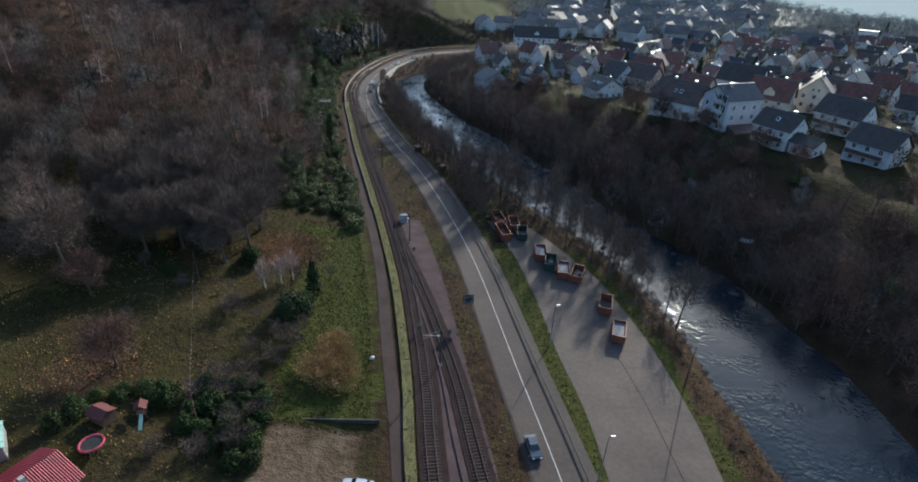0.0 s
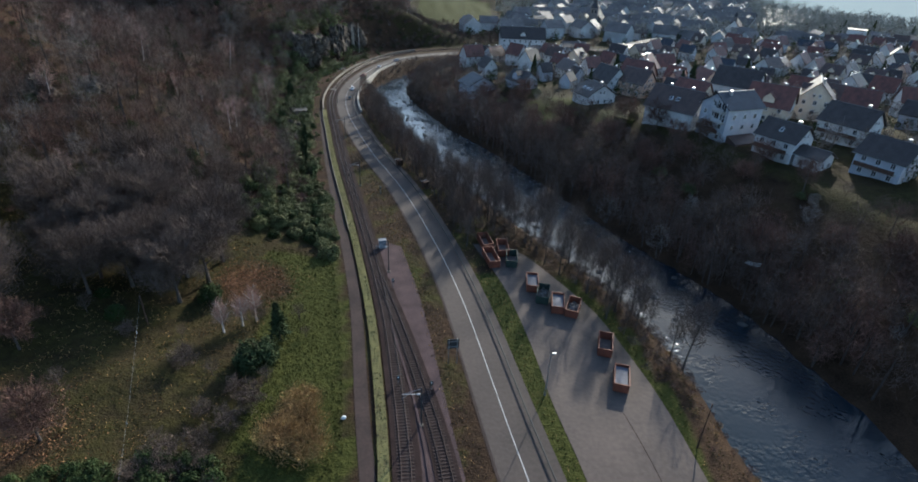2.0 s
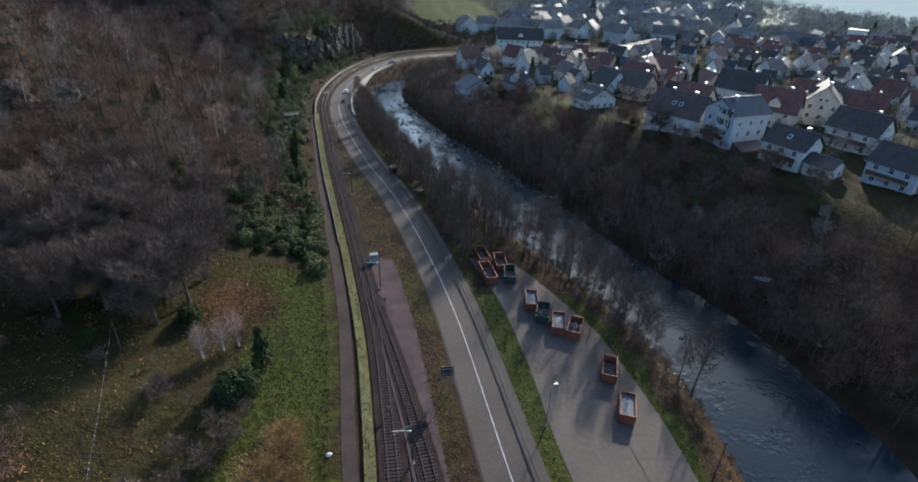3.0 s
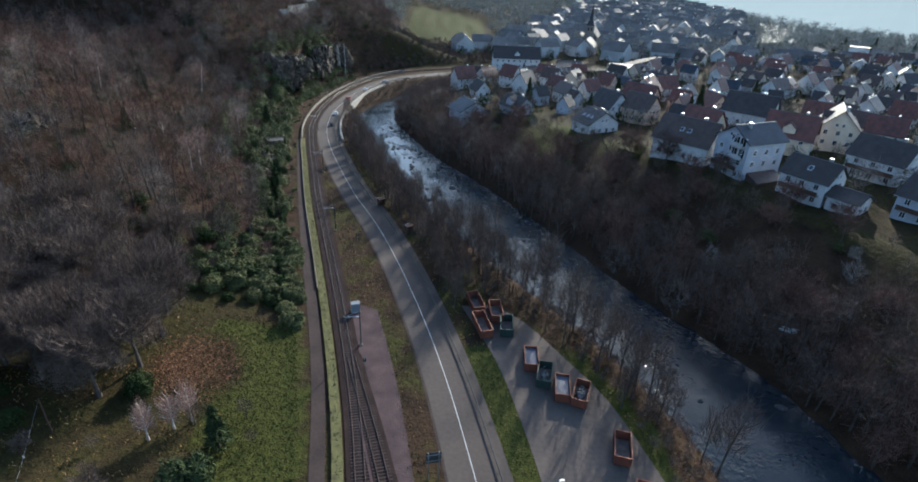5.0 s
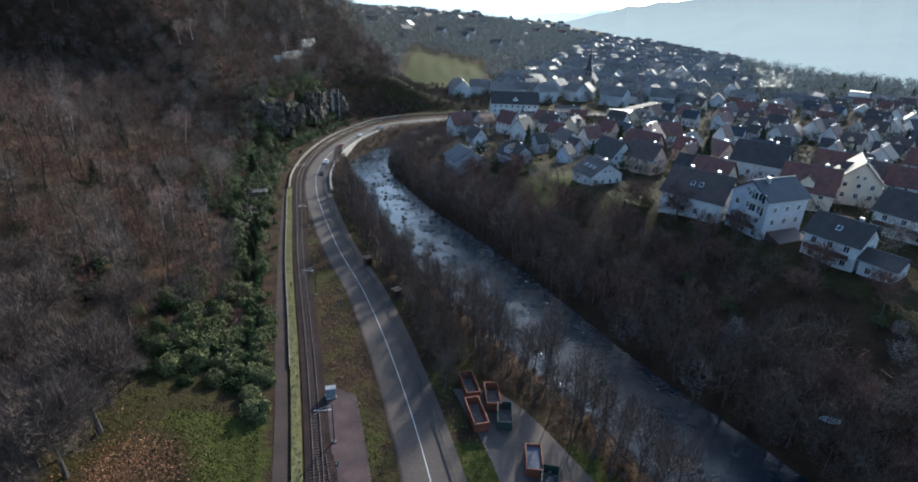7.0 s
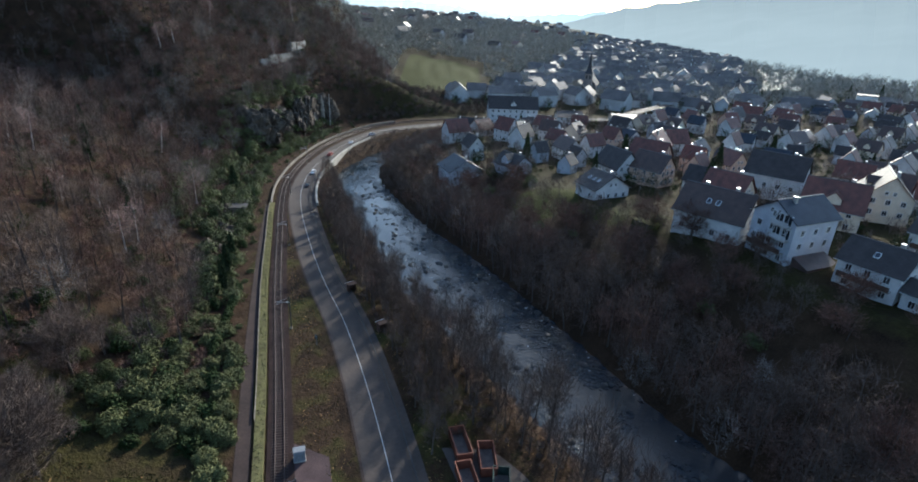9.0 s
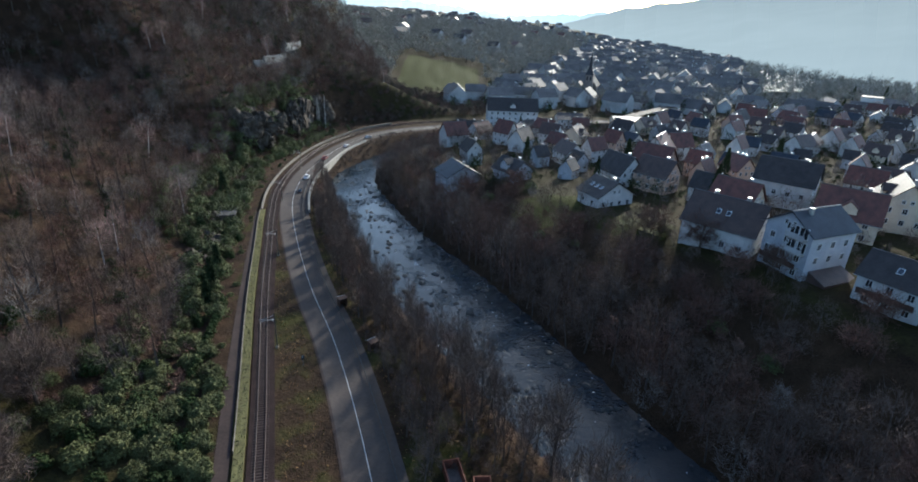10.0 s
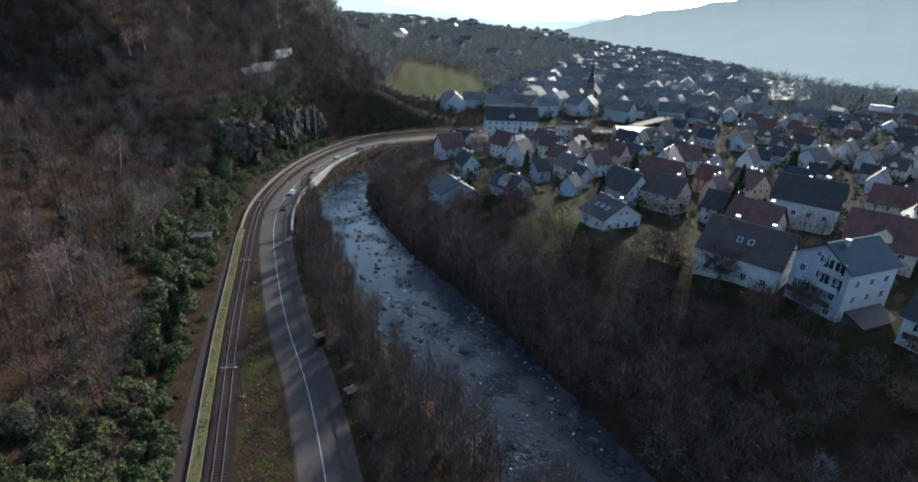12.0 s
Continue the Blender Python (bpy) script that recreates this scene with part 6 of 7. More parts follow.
for k, (x, y) in enumerate(spots):
    v = int(rng.integers(len(VARIANTS)))
    s_ = 0.7 + 0.22 * rng.random()
    m = pose(x, y, ground_at(x, y) + 0.2, 0, 0, 40 + 14 * rng.normal() + (90 if rng.random() < 0.4 else 0)) @ Matrix.Diagonal((s_, s_, 0.78 + 0.2 * rng.random(), 1))
    if v not in first_of:
        lb, wd, ln, wh, pt, wm, rm, kw = VARIANTS[v]
        first_of[v] = house("village_house", lb, wd, ln, wh, pt, wm, rm, m, group="village houses", small=True, cellar=3, **kw)
        first_of[v].scale = (1, 1, 1)
        first_of[v].matrix_basis = pose(x, y, ground_at(x, y) + 0.2, 0, 0, 40) @ Matrix.Diagonal((0.8, 0.8, 0.85, 1))
    else:
        copy_thing(first_of[v], m)

# houses on the far slope
far_kinds = []
for k, (wm, rm, lb) in enumerate(((M_GREYWALL, M_TILE_DARK, "far grey house on the hillside"), (M_CREAMWALL, M_TILE_RED, "far cream house on the hillside"), (M_WHITEWALL, M_TILE_BROWN, "far white house with a brown roof"))):
    far_kinds.append(house("hillside_house", lb, 10, 12, 5.5, 38, wm, rm, pose(-190 - 20 * k, 760, 0), rows=0, chimneys=0, small=True, cellar=4, group="hillside houses"))
hs = spread(120, -330, 300, 640, 1350, lambda x, y, w, dl, dr: ((x + 20) * -0.924 + (y - 340) * 0.382 > 30), 17)
for k, (x, y) in enumerate(hs):
    m = pose(x, y, ground_at(x, y) + 0.3, 0, 0, 360 * rng.random())
    if k < 3:
        far_kinds[k].matrix_basis = m
    else:
        copy_thing(far_kinds[k % 3], m)

# the town further down the valley
tx, ty = arr(spread(900, 0, 860, 385, 1250, lambda x, y, w, dl, dr: (x > np.where(y < 425, 0, 32 + 0.34 * (y - 425))) & (x < np.where(y < 420, 90 + 0.8 * y, 20 + 0.44 * y)) & (np.hypot(x - 97, y - 438) > 17) & (np.hypot(x - 202, y - 441) > 18), 12.5))
near_known = np.array([min((x - a) ** 2 + (y - b) ** 2 for a, b, c in cells) < 13.0 ** 2 for x, y in zip(tx, ty)])
tx, ty = tx[~near_known], ty[~near_known]
tz = height(tx, ty)
tw_, tl_, th_, ta_ = rng.uniform(3.5, 6, len(tx)), rng.uniform(4.5, 9, len(tx)), rng.uniform(4, 7, len(tx)), rng.uniform(0, math.pi, len(tx))
walls, roofs = Geo(), Geo()
for x, y, z, a, b, h, r_ in zip(tx, ty, tz, tw_, tl_, th_, ta_):
    m = Matrix.Translation((x, y, z)) @ Matrix.Rotation(r_, 4, "Z")
    v = [m @ Vector(p) for p in ((-a, -b, -2), (a, -b, -2), (a, b, -2), (-a, b, -2), (-a, -b, h), (a, -b, h), (a, b, h), (-a, b, h), (0, -b, h + a * 0.85), (0, b, h + a * 0.85))]
    walls.add(v, [(0, 1, 5, 4), (1, 2, 6, 5), (2, 3, 7, 6), (3, 0, 4, 7), (4, 5, 8), (6, 7, 9)])
    q = [m @ Vector(p) for p in ((-a - 0.5, -b - 0.5, h - 0.4), (0, -b - 0.5, h + a * 0.85 + 0.1), (a + 0.5, -b - 0.5, h - 0.4), (-a - 0.5, b + 0.5, h - 0.4), (0, b + 0.5, h + a * 0.85 + 0.1), (a + 0.5, b + 0.5, h - 0.4))]
    roofs.add(q, [(0, 1, 4, 3), (1, 2, 5, 4)])
# Grey walls and pale roofs keep contrast low, imitating haze in their colours.
town = single("far_town", walls.mesh("far_town", M_GREYWALL), "densely built far part of the town", "town", kind="stuff")
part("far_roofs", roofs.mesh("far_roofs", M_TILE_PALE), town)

# church with its spire
ch = thing("church", "dark stone church with a slender pointed spire", "church", pose(97, 438, ground_at(97, 438) - 0.3, 0, 0, -20))
part("tower", Geo().box(-2.6, -2.6, 0, 2.6, 2.6, 15).mesh("tower", M_CHURCH), ch)
part("spire", Geo().add([(-2.8, -2.8, 15), (2.8, -2.8, 15), (2.8, 2.8, 15), (-2.8, 2.8, 15), (-1.3, -1.3, 18.5), (1.3, -1.3, 18.5), (1.3, 1.3, 18.5), (-1.3, 1.3, 18.5), (0, 0, 30)],
     [(0, 1, 5, 4), (1, 2, 6, 5), (2, 3, 7, 6), (3, 0, 4, 7), (4, 5, 8), (5, 6, 8), (6, 7, 8), (7, 4, 8), (3, 2, 1, 0)]).mesh("spire", M_SLATE), ch)
part("nave", Geo().prism([(-5, 0), (5, 0), (5, 7), (0, 13), (-5, 7)], 2.6, 22).mesh("nave", M_CHURCH), ch)
part("nave_roof", Geo().prism([(-5.4, 6.7), (0, 13.1), (5.4, 6.7), (5.4, 7.0), (0, 13.5), (-5.4, 7.0)], 2.65, 22.4).mesh("nave_roof", M_SLATE), ch)
for x in (-1.1, 1.1):
    part("belfry_window", Geo().box(x - 0.5, -2.66, 11.5, x + 0.5, -2.6, 14).mesh("belfry_window", M_GLASS), ch)
KEYED.append((97, 438, 14))
# chapel on its mound
cp = thing("chapel", "dark chapel with stepped roof and small turret on a rise", "chapel", pose(202, 441, ground_at(202, 441) - 0.3, 0, 0, -30))
part("wall", Geo().prism([(-5, 0), (5, 0), (5, 6), (0, 11.5), (-5, 6)], -9, 9).mesh("wall", M_WHITEWALL), cp)
part("roof", Geo().prism([(-5.6, 5.6), (0, 11.7), (5.6, 5.6), (5.6, 5.95), (0, 12.2), (-5.6, 5.95)], -9.5, 9.5).mesh("roof", M_SLATE), cp)
part("turret", Geo().box(-1.2, -8, 10, 1.2, -5.6, 14).mesh("turret", M_CHURCH), cp)
part("turret_roof", Geo().add([(-1.5, -8.3, 14), (1.5, -8.3, 14), (1.5, -5.3, 14), (-1.5, -5.3, 14), (0, -6.8, 17.5)], [(0, 1, 4), (1, 2, 4), (2, 3, 4), (3, 0, 4), (3, 2, 1, 0)]).mesh("turret_roof", M_SLATE), cp)
tw = thing("far_block", "far pale high-rise block beyond the village", "building", pose(276, 416, ground_at(276, 416) - 1, 0, 0, -35) @ Matrix.Scale(0.72, 4))
part("wall", Geo().box(-8, -6, 0, 8, 6, 16).mesh("wall", M_WHITEWALL), tw)
part("roof", Geo().box(-8.3, -6.3, 16, 8.3, 6.3, 16.5).mesh("roof", M_TILE_DARK), tw)
single("village_street", ribbon(smooth_line([(88, 330), (110, 356), (150, 398), (185, 436), (240, 480)], 4), -3, 3, 4.9).mesh("village_street", M_ASPHALT), "wet village street leading to the chapel", "street", kind="structure")
single("far_river", Geo().add([(228, 462, 6.2), (262, 470, 6.2), (330, 560, 6.2), (350, 640, 6.2), (318, 640, 6.2), (285, 560, 6.2)], [(0, 1, 2, 3, 4, 5)]).mesh("far_river", M_WATER), "shining stretch of river beyond the chapel", "river", kind="structure")
tall_fir = conifer(14, 3.2, 5, "tall dark conifer in the village")
scatter(tall_fir, [(80, 200), (58, 215), (118, 240), (30, 228), (262, 420), (275, 432), (290, 425), (300, 440), (255, 470), (226, 452), (312, 452), (325, 470), (338, 446), (350, 462), (318, 425), (296, 462), (95, 190), (70, 183), (47, 205), (135, 215), (36, 300), (240, 300), (180, 250)], rng, 0.6, 1.1)

# garden house and its things
gh = thing("garden_house", "house with a bright red corrugated roof", "house", pose(-40.6, 32.6, ground_at(-40, 32) - 1.2, 0, 0, -24))
part("wall", Geo().prism([(-3.2, -1), (3.2, -1), (3.2, 2.4), (0, 3.9), (-3.2, 2.4)], -4.5, 4.5).mesh("wall", M_CREAMWALL), gh)
rg = Geo()
for s_ in (-1, 1):
    rows_ = [(-5 + k * 10 / 90, 0.07 * (k % 2)) for k in range(91)]
    rg.add([(s_ * d, y, zz + up) for y, up in rows_ for d, zz in ((0, 4.05), (3.7, 2.32))], [(2 * k, 2 * k + 1, 2 * k + 3, 2 * k + 2) for k in range(90)])
part("roof", rg.mesh("roof", M_REDMETAL), gh, "bright red ribbed sheet roof")
part("chimney", Geo().box(0.6, 1, 3.2, 1.1, 1.5, 4.6).mesh("chimney", M_CONC), gh)
gr = thing("greenhouse", "small pale green glazed greenhouse", "greenhouse", pose(-46.5, 37.5, ground_at(-46.5, 37.5), 0, 0, 40))
part("frame", Geo().box(-1.6, -2.2, 0, 1.6, 2.2, 1.7).mesh("frame", M_STEEL), gr)
for k in range(5):
    for s in (-1, 1):
        y = -2.2 + k * 0.88
        part("pane", Geo().add([(0, y + 0.04, 2.6), (s * 1.75, y + 0.04, 1.72), (s * 1.75, y + 0.84, 1.72), (0, y + 0.84, 2.6), (0, y + 0.04, 2.57), (s * 1.75, y + 0.04, 1.69), (s * 1.75, y + 0.84, 1.69), (0, y + 0.84, 2.57)],
             [(0, 1, 2, 3), (7, 6, 5, 4), (0, 4, 5, 1), (2, 6, 7, 3), (1, 5, 6, 2), (3, 7, 4, 0)]).mesh("pane", M_GREENHOUSE), gr)
tz = ground_at(-36.9, 39.3)
tr = thing("trampoline", "round garden trampoline with a pink padded rim", "trampoline", pose(-36.9, 39.3, tz) @ Matrix.Scale(0.85, 4))
ring = [(1.35 * math.cos(a), 1.35 * math.sin(a), 0.75) for a in np.linspace(0, 2 * math.pi, 33)]
part("rim", Geo().tube(ring, [0.15] * 33, 8, False).mesh("rim", M_PINK), tr)
part("mat", Geo().tube([(0, 0, 0.7), (0, 0, 0.73)], [1.3, 1.3], 32).mesh("mat", M_BLACK), tr)
for k in range(4):
    a = k * math.pi / 2 + 0.4
    part("leg", Geo().tube([(1.35 * math.cos(a), 1.35 * math.sin(a), 0.72), (1.4 * math.cos(a), 1.4 * math.sin(a), 0)], [0.03, 0.03], 6).mesh("leg", M_STEEL), tr)
pl = thing("play_tower", "red play tower with a pale green slide", "play tower", pose(-34.6, 44.6, ground_at(-34.6, 44.6), 0, 0, 200) @ Matrix.Scale(0.75, 4))
for x in (-0.6, 0.6):
    for y in (-0.6, 0.6):
        part("post", Geo().box(x - 0.05, y - 0.05, 0, x + 0.05, y + 0.05, 2.3).mesh("post", M_BEAM), pl)
part("platform", Geo().box(-0.7, -0.7, 1.2, 0.7, 0.7, 1.28).mesh("platform", M_BEAM), pl)
part("roof", Geo().prism([(-0.95, 2.3), (0.95, 2.3), (0, 3.0)], -0.9, 0.9).mesh("roof", M_SHEDROOF), pl)
sl_ = Geo().add([(-0.25, 0.7, 1.25), (0.25, 0.7, 1.25), (0.25, 2.9, 0.2), (-0.25, 2.9, 0.2), (-0.25, 0.7, 1.18), (0.25, 0.7, 1.18), (0.25, 2.9, 0.12), (-0.25, 2.9, 0.12)], [(0, 1, 2, 3), (7, 6, 5, 4), (0, 4, 5, 1), (2, 6, 7, 3), (1, 5, 6, 2), (3, 7, 4, 0)])
part("slide", sl_.mesh("slide", M_GREENHOUSE), pl, "pale green plastic slide")
sh = thing("garden_shed", "small garden shed with a dull red roof", "shed", pose(-38.0, 43.0, ground_at(-38.0, 43.0), 0, 0, 70) @ Matrix.Scale(0.62, 4))
part("wall", Geo().box(-1.3, -1.7, -0.3, 1.3, 1.7, 2.0).mesh("wall", M_BEAM), sh)
part("roof", Geo().prism([(-1.7, 1.95), (0, 2.7), (1.7, 1.95), (1.7, 2.05), (0, 2.82), (-1.7, 2.05)], -1.95, 1.95).mesh("roof", M_SHEDROOF), sh)
single("garden_wall", Geo().box(-6.6, -0.1, -0.4, 6.6, 0.1, 0.3).mesh("garden_wall", M_BOULDER), "low dark garden wall at the lawn's end", "wall", pose(-14.6, 47.9, ground_at(-14.6, 47.9), 0, 0, 3), kind="structure")
single("hedge", soup("hedge", np.concatenate([leaf_quads(rng, 500, (-31.2 - 0.27 * k, 124 + 1.55 * k, 0.6), (0.9, 1.0, 1.7), 0.14) for k in range(15)]), M_HEDGE, 4), "clipped dark evergreen hedge beside the path", "hedge")
hut = thing("track_hut", "small grey hut with a pale flat roof under ivy", "hut", pose(-50.2, 187.5, ground_at(-50.2, 187.5), 0, 0, 15))
part("wall", Geo().box(-2.0, -2.5, -0.5, 2.0, 2.5, 2.6).mesh("wall", M_STONE), hut)
part("roof", Geo().box(-2.3, -2.8, 2.6, 2.3, 2.8, 2.8).mesh("roof", M_BOULDER), hut)
hw_ = [(-78, 296), (-75, 300.5), (-71, 320), (-70, 341)]
for (x0, y0), (x1, y1) in zip(hw_[:-1], hw_[1:]):
    ln = math.hypot(x1 - x0, y1 - y0)
    single("hillside_wall", Geo().box(-0.3, 0, -2, 0.3, ln, 1.6).mesh("hillside_wall", M_CONC), "pale retaining wall of a lane on the hillside", "wall",
           pose(x0, y0, max(ground_at(x0, y0), ground_at(x1, y1)) + 0.8, 0, 0, math.degrees(math.atan2(y1 - y0, x1 - x0)) - 90), kind="structure")

sack = Geo().add([(0.34 * math.cos(a) * q, 0.24 * math.sin(a) * q, z) for z, q in ((0, 1.0), (0.16, 1.1), (0.3, 0.75), (0.36, 0.2)) for a in np.linspace(0, 2 * math.pi, 9)[:-1]],
                [(8 * k + i, 8 * k + (i + 1) % 8, 8 * k + 8 + (i + 1) % 8, 8 * k + 8 + i) for k in range(3) for i in range(8)] + [tuple(range(24, 32))])
single("garden_sack", sack.mesh("garden_sack", M_WHITEPAINT), "small white sack lying on the lawn", "sack", pose(-11.0, 60.0, ground_at(-11.0, 60.0), 0, 0, 40))

# garden cable between two poles
ca, cb = Vector((-41.6, 73.7, ground_at(-41.6, 73.7))), Vector((-28.6, 44.8, ground_at(-28.6, 44.8)))
cable = thing("overhead_cable", "thin grey overhead cable on two garden poles", "cable", pose(*ca))
run = [ca.lerp(cb, f) + Vector((0, 0, 5.0 - 2.4 * f * (1 - f))) - ca for f in np.linspace(0, 1, 17)]
part("wire", Geo().tube(run, [0.009] * 17, 5, False).mesh("wire", M_CABINET), cable)
for p in (Vector((0, 0, 0)), cb - ca):
    part("pole", Geo().tube([p, p + Vector((0, 0, 5.1))], [0.1, 0.07], 6).mesh("pole", M_BEAM), cable)
for k in (4, 12):
    part("insulator", Geo().tube([run[k] - Vector((0, 0, 0.12)), run[k] + Vector((0, 0, 0.14))], [0.09, 0.06], 6).mesh("insulator", M_CABINET), cable)

# ---- vehicles ----


def car(paint, label, m):
    ob = thing("car", label, "car", m @ Matrix.Scale(0.79, 4))
    body = Geo().prism([(-2.1, 0.32), (2.1, 0.32), (2.15, 0.62), (1.95, 0.86), (0.95, 0.95), (-1.55, 0.98), (-2.1, 0.9), (-2.15, 0.6)], -0.86, 0.86)
    me = body.mesh("body", paint)
    part("body", me, ob, m=pose(0, 0, 0, 0, 0, 90))
    cabin = Geo().add([(-1.6, -0.8, 0.96), (1.0, -0.8, 0.94), (1.0, 0.8, 0.94), (-1.6, 0.8, 0.96), (-1.15, -0.62, 1.42), (0.25, -0.62, 1.45), (0.25, 0.62, 1.45), (-1.15, 0.62, 1.42)],
                      [(0, 1, 5, 4), (1, 2, 6, 5), (2, 3, 7, 6), (3, 0, 4, 7), (4, 5, 6, 7)])
    part("cabin_glass", cabin.mesh("cabin_glass", M_GLASS), ob, m=pose(0, 0, 0, 0, 0, 90))
    part("roof", Geo().box(-1.18, -0.64, 1.42, 0.3, 0.64, 1.48, taper=0.04).mesh("roof", paint), ob, m=pose(0, 0, 0, 0, 0, 90))
    for y in (-1.3, 1.3):
        for x in (-0.84, 0.84):
            wh = part("wheel", Geo().tube([(x - 0.1, y, 0.32), (x + 0.1, y, 0.32)], [0.32, 0.32], 14).mesh("wheel", M_BLACK), ob)
            part("rim", Geo().tube([(x + (0.1 if x > 0 else -0.1), y, 0.32), (x + (0.12 if x > 0 else -0.12), y, 0.32)], [0.2, 0.18], 10).mesh("rim", M_STEEL), wh)
    for x in (-0.6, 0.6):
        part("headlight", Geo().box(x - 0.18, 2.08, 0.58, x + 0.18, 2.16, 0.74).mesh("headlight", M_LAMP_GLASS), ob)
        part("tail_light", Geo().box(x - 0.18, -2.17, 0.62, x + 0.18, -2.09, 0.8).mesh("tail_light", M_CAR_RED), ob)
    return ob


def on_road(y, off, flip=False):
    x, yy, head = along_line(L_ROAD, y, off)
    return pose(x, yy, 0.06, 0, 0, head + (180 if flip else 0))


dark_car = car(M_CAR_DARK, "dark car driving along the road", on_road(45.9, -2.0, True))
copy_thing(dark_car, on_road(213.5, 1.5) @ Matrix.Scale(0.79, 4))
white_car = car(M_CAR_WHITE, "white car on the road at the bend", on_road(228, 1.5))
car(M_CAR_RED, "dark red car on the road at the bend", pose(-40.2, 252.5, 0.06, 0, 0, -7))
copy_thing(white_car, pose(-36.2, 273.0, 0.06, 0, 0, -20) @ Matrix.Scale(0.79, 4))
car(M_CAR_SILVER, "silver car far along the road", pose(-30.0, 289.5, 0.06, 0, 0, -33))
car(M_CAR_SILVER, "silver car parked in the garden drive", pose(-8.8, 38.9, ground_at(-8.8, 38.9) + 0.02, 0, 0, 86))


def skip(paint, label, m, wd=2.0, ln=4.2, h=1.45, load=""):
    ob = thing("skip_container", label, "container", m, "skips on the parking ground")
    hw, hl, t = wd / 2, ln / 2, 0.08
    part("floor_plate", Geo().box(-hw + 0.1, -hl + 0.1, 0.12, hw - 0.1, hl - 0.1, 0.2).mesh("floor_plate", M_INSIDE), ob)
    for s in (-1, 1):
        part("side_panel", Geo().box(min(s * hw, s * (hw - t)), -hl, 0.1, max(s * hw, s * (hw - t)), hl, h).mesh("side_panel", paint), ob)
        part("end_panel", Geo().box(-hw + t, min(s * hl, s * (hl - t)), 0.1, hw - t, max(s * hl, s * (hl - t)), h).mesh("end_panel", paint), ob)
        part("runner", Geo().box(s * 0.6 - 0.08, -hl, 0, s * 0.6 + 0.08, hl, 0.12).mesh("runner", M_DARKSTEEL), ob)
        for k in range(5):
            y = -hl + 0.4 + k * (ln - 0.8) / 4
            part("rib", Geo().box(min(s * hw, s * (hw + 0.07)), y - 0.05, 0.15, max(s * hw, s * (hw + 0.07)), y + 0.05, h - 0.12).mesh("rib", paint), ob)
    rim = Geo()
    rim.box(-hw - 0.06, -hl - 0.06, h, -hw + 0.1, hl + 0.06, h + 0.08).box(hw - 0.1, -hl - 0.06, h, hw + 0.06, hl + 0.06, h + 0.08)
    rim.box(-hw + 0.1, -hl - 0.06, h, hw - 0.1, -hl + 0.1, h + 0.08).box(-hw + 0.1, hl - 0.1, h, hw - 0.1, hl + 0.06, h + 0.08)
    part("rim", rim.mesh("rim", paint), ob, "worn pale upper rim")
    if load:
        r = np.random.default_rng(int(ln * 100 + m.translation.x * 10))
        q = []
        if load == "rubble":
            q = leaf_quads(r, 260, (0, 0, h * 0.55), (hw * 0.95, hl * 0.95, 0.45), 0.22, 0.1)
            single("rubble_load", soup("rubble_load", q, M_RUBBLE, 4), "pale rubble heaped in a skip", "rubble", m, kind="stuff")
        else:
            single("tarpaulin", Geo().box(-hw + 0.12, -hl + 0.12, h * 0.75, hw - 0.12, hl - 0.12, h * 0.8, taper=0.05).mesh("tarpaulin", M_TARP), "pale sheet covering the load in a skip", "tarpaulin", m)
    return ob


skip(M_RUST, "orange rusty skip with a covered load", pose(25.6, 68.2, 0.05, 0, 0, -15), load="tarp")
skip(M_RUST, "empty orange rusty skip on the asphalt", pose(25.0, 75.4, 0.05, 0, 0, -14))
skip(M_RUST, "orange skip filled with pale rubble", pose(21.8, 84.6, 0.05, 0, 0, -20), load="rubble")
skip(M_RUST, "orange skip with a covered load", pose(19.4, 85.6, 0.05, 0, 0, -8), load="tarp")
skip(M_DARKGREEN, "dark green skip filled with rubble", pose(17.3, 88.2, 0.05, 0, 0, -12), load="rubble")
skip(M_RUST, "orange skip with a pale covered load", pose(15.8, 91.6, 0.05, 0, 0, -4), load="tarp")
skip(M_RUST, "empty long orange skip among the trees", pose(8.9, 99.8, 0.05, 0, 0, 14), ln=5.5)
skip(M_RUST, "empty long orange skip under bare trees", pose(8.0, 106.0, 0.0, 0, 0, 14), ln=5.0)
skip(M_RUST, "empty orange skip beside the bank", pose(11.3, 103.6, 0.05, 0, 0, 4), ln=4.6)
skip(M_DARKGREEN, "empty dark skip under the bare trees", pose(12.8, 99.6, 0.05, 0, 0, -4))

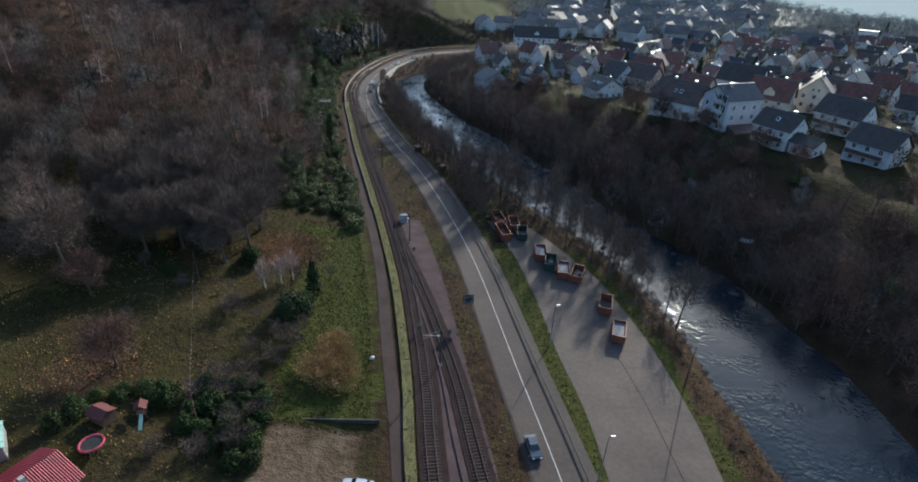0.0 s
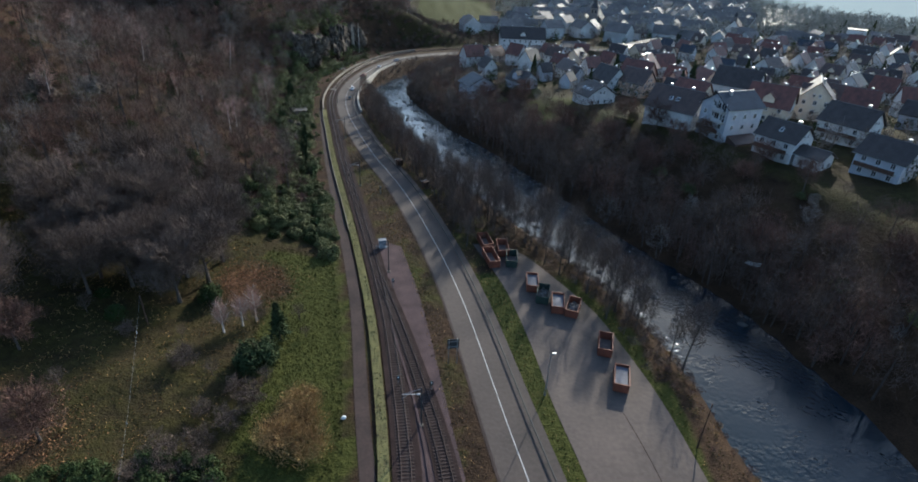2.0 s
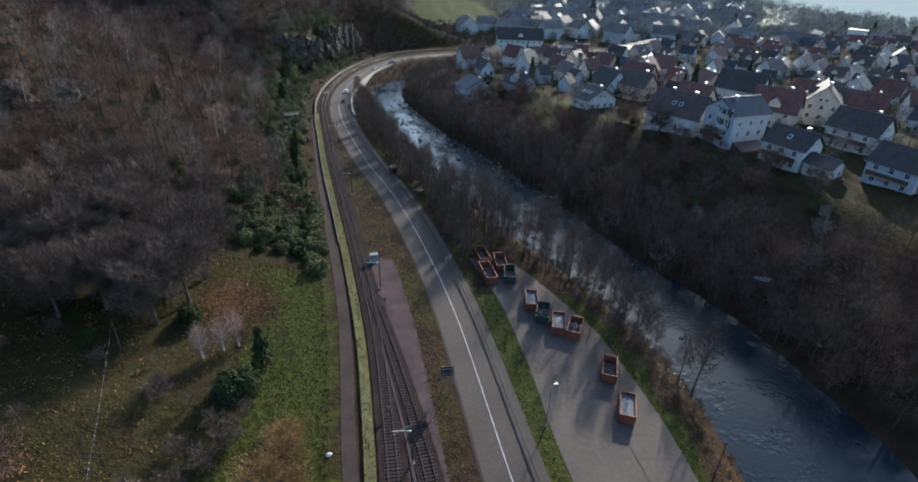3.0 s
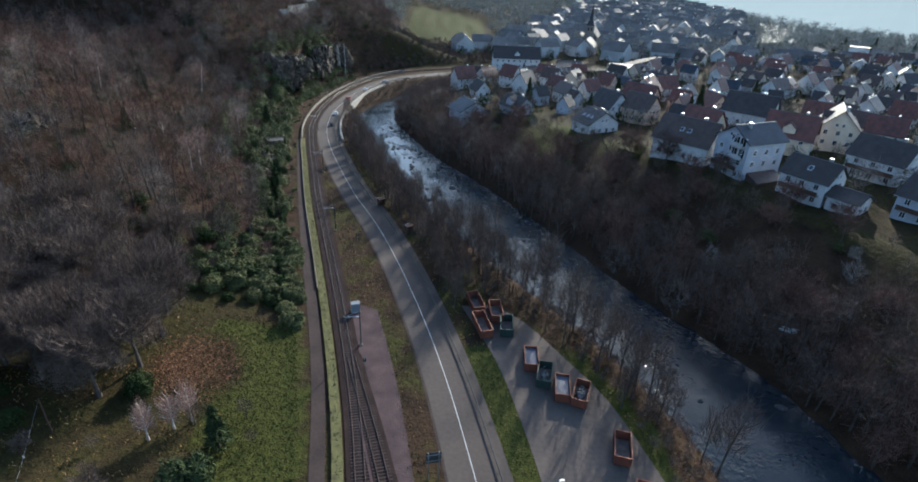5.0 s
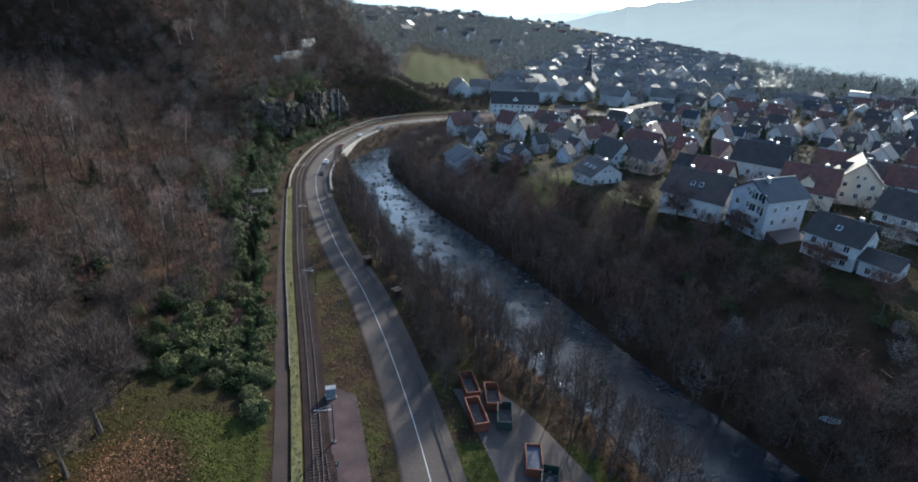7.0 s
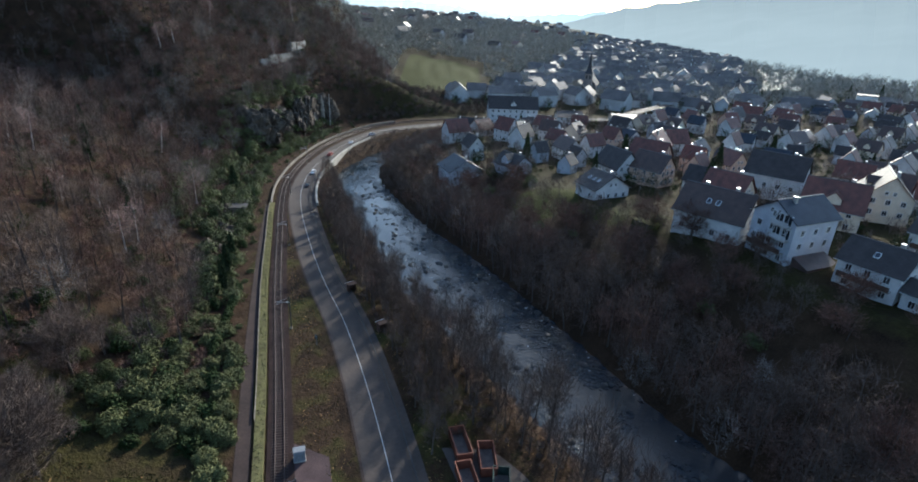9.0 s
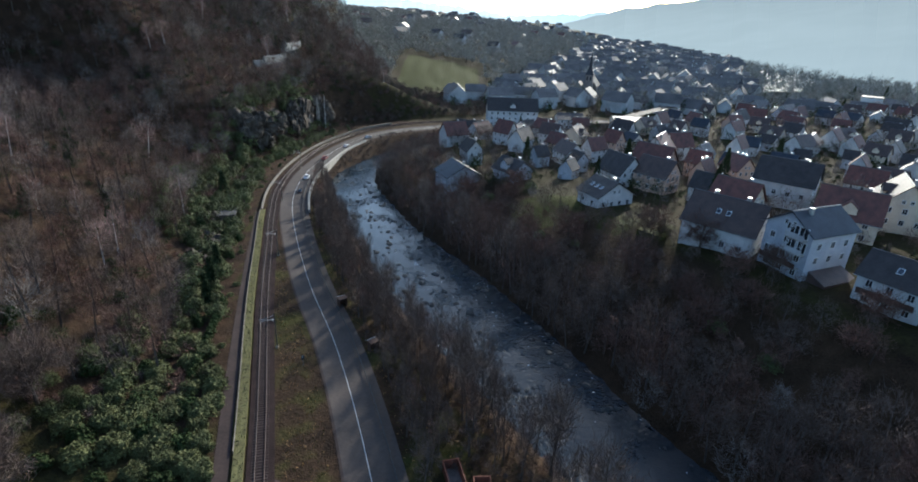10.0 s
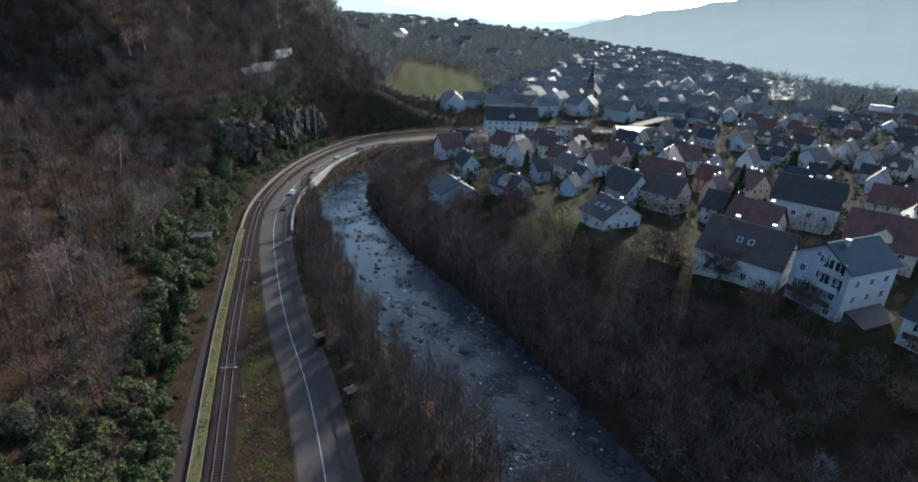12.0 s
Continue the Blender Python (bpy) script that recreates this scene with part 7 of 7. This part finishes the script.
for x, y, a in ((-5.6, 133.4, 40), (-13.4, 147.4, 40)):
    st = thing("roadside_shelter", "small dark timber shelter with a pale roof edge", "shelter", pose(x, y, -0.05, 0, 0, a) @ Matrix.Diagonal((0.75, 0.75, 0.8, 1)), "roadside shelters")
    part("back_wall", Geo().box(-1.0, 0.7, 0, 1.0, 0.78, 2.1).mesh("back_wall", M_BEAM), st)
    for s in (-1, 1):
        part("side_wall", Geo().box(s * 1.0 - 0.04, -0.7, 0, s * 1.0 + 0.04, 0.7, 2.1).mesh("side_wall", M_BEAM), st)
    part("roof", Geo().box(-1.2, -0.95, 2.1, 1.2, 0.95, 2.22, taper=0.03).mesh("roof", M_BEAM), st)
    part("roof_edge", Geo().box(-1.22, 0.95, 2.08, 1.22, 1.0, 2.26).mesh("roof_edge", M_WHITEPAINT), st, "pale metal roof edge")

bt = thing("rowing_boat", "pale upturned rowing boat on the far bank", "boat", pose(58.6, 100.0, ground_at(58.6, 100.0) + 0.1, 0, 0, 70))
hull = Geo()
st_ = np.linspace(-1.6, 1.6, 9)
hull.add([(0.65 * (1 - abs(s / 1.62) ** 2.5) * math.cos(a), s, 0.55 * (1 - abs(s / 1.7) ** 3) * math.sin(a)) for s in st_ for a in np.linspace(0, math.pi, 7)],
         [(i * 7 + k, i * 7 + k + 1, (i + 1) * 7 + k + 1, (i + 1) * 7 + k) for i in range(8) for k in range(6)])
part("hull", hull.mesh("hull", M_WHITEPAINT), bt)
part("keel", Geo().box(-0.03, -1.3, 0.5, 0.03, 1.3, 0.6).mesh("keel", M_WHITEPAINT), bt)

# terrace with woodpile in front of the long house
single("garden_terrace", Geo().box(-4, -3, -2.5, 4, 3, 0).mesh("garden_terrace", M_GRASSBLADE), "stone-edged garden terrace above the bank", "terrace", pose(50.5, 163.5, 11.5, 0, 0, 40), kind="structure")

# from the plan's units to metres
for ob in list(scene.objects):
    if ob.parent is None and ob.type in {"MESH", "EMPTY"}:
        ob.matrix_basis = Matrix.Scale(UNIT, 4) @ ob.matrix_basis
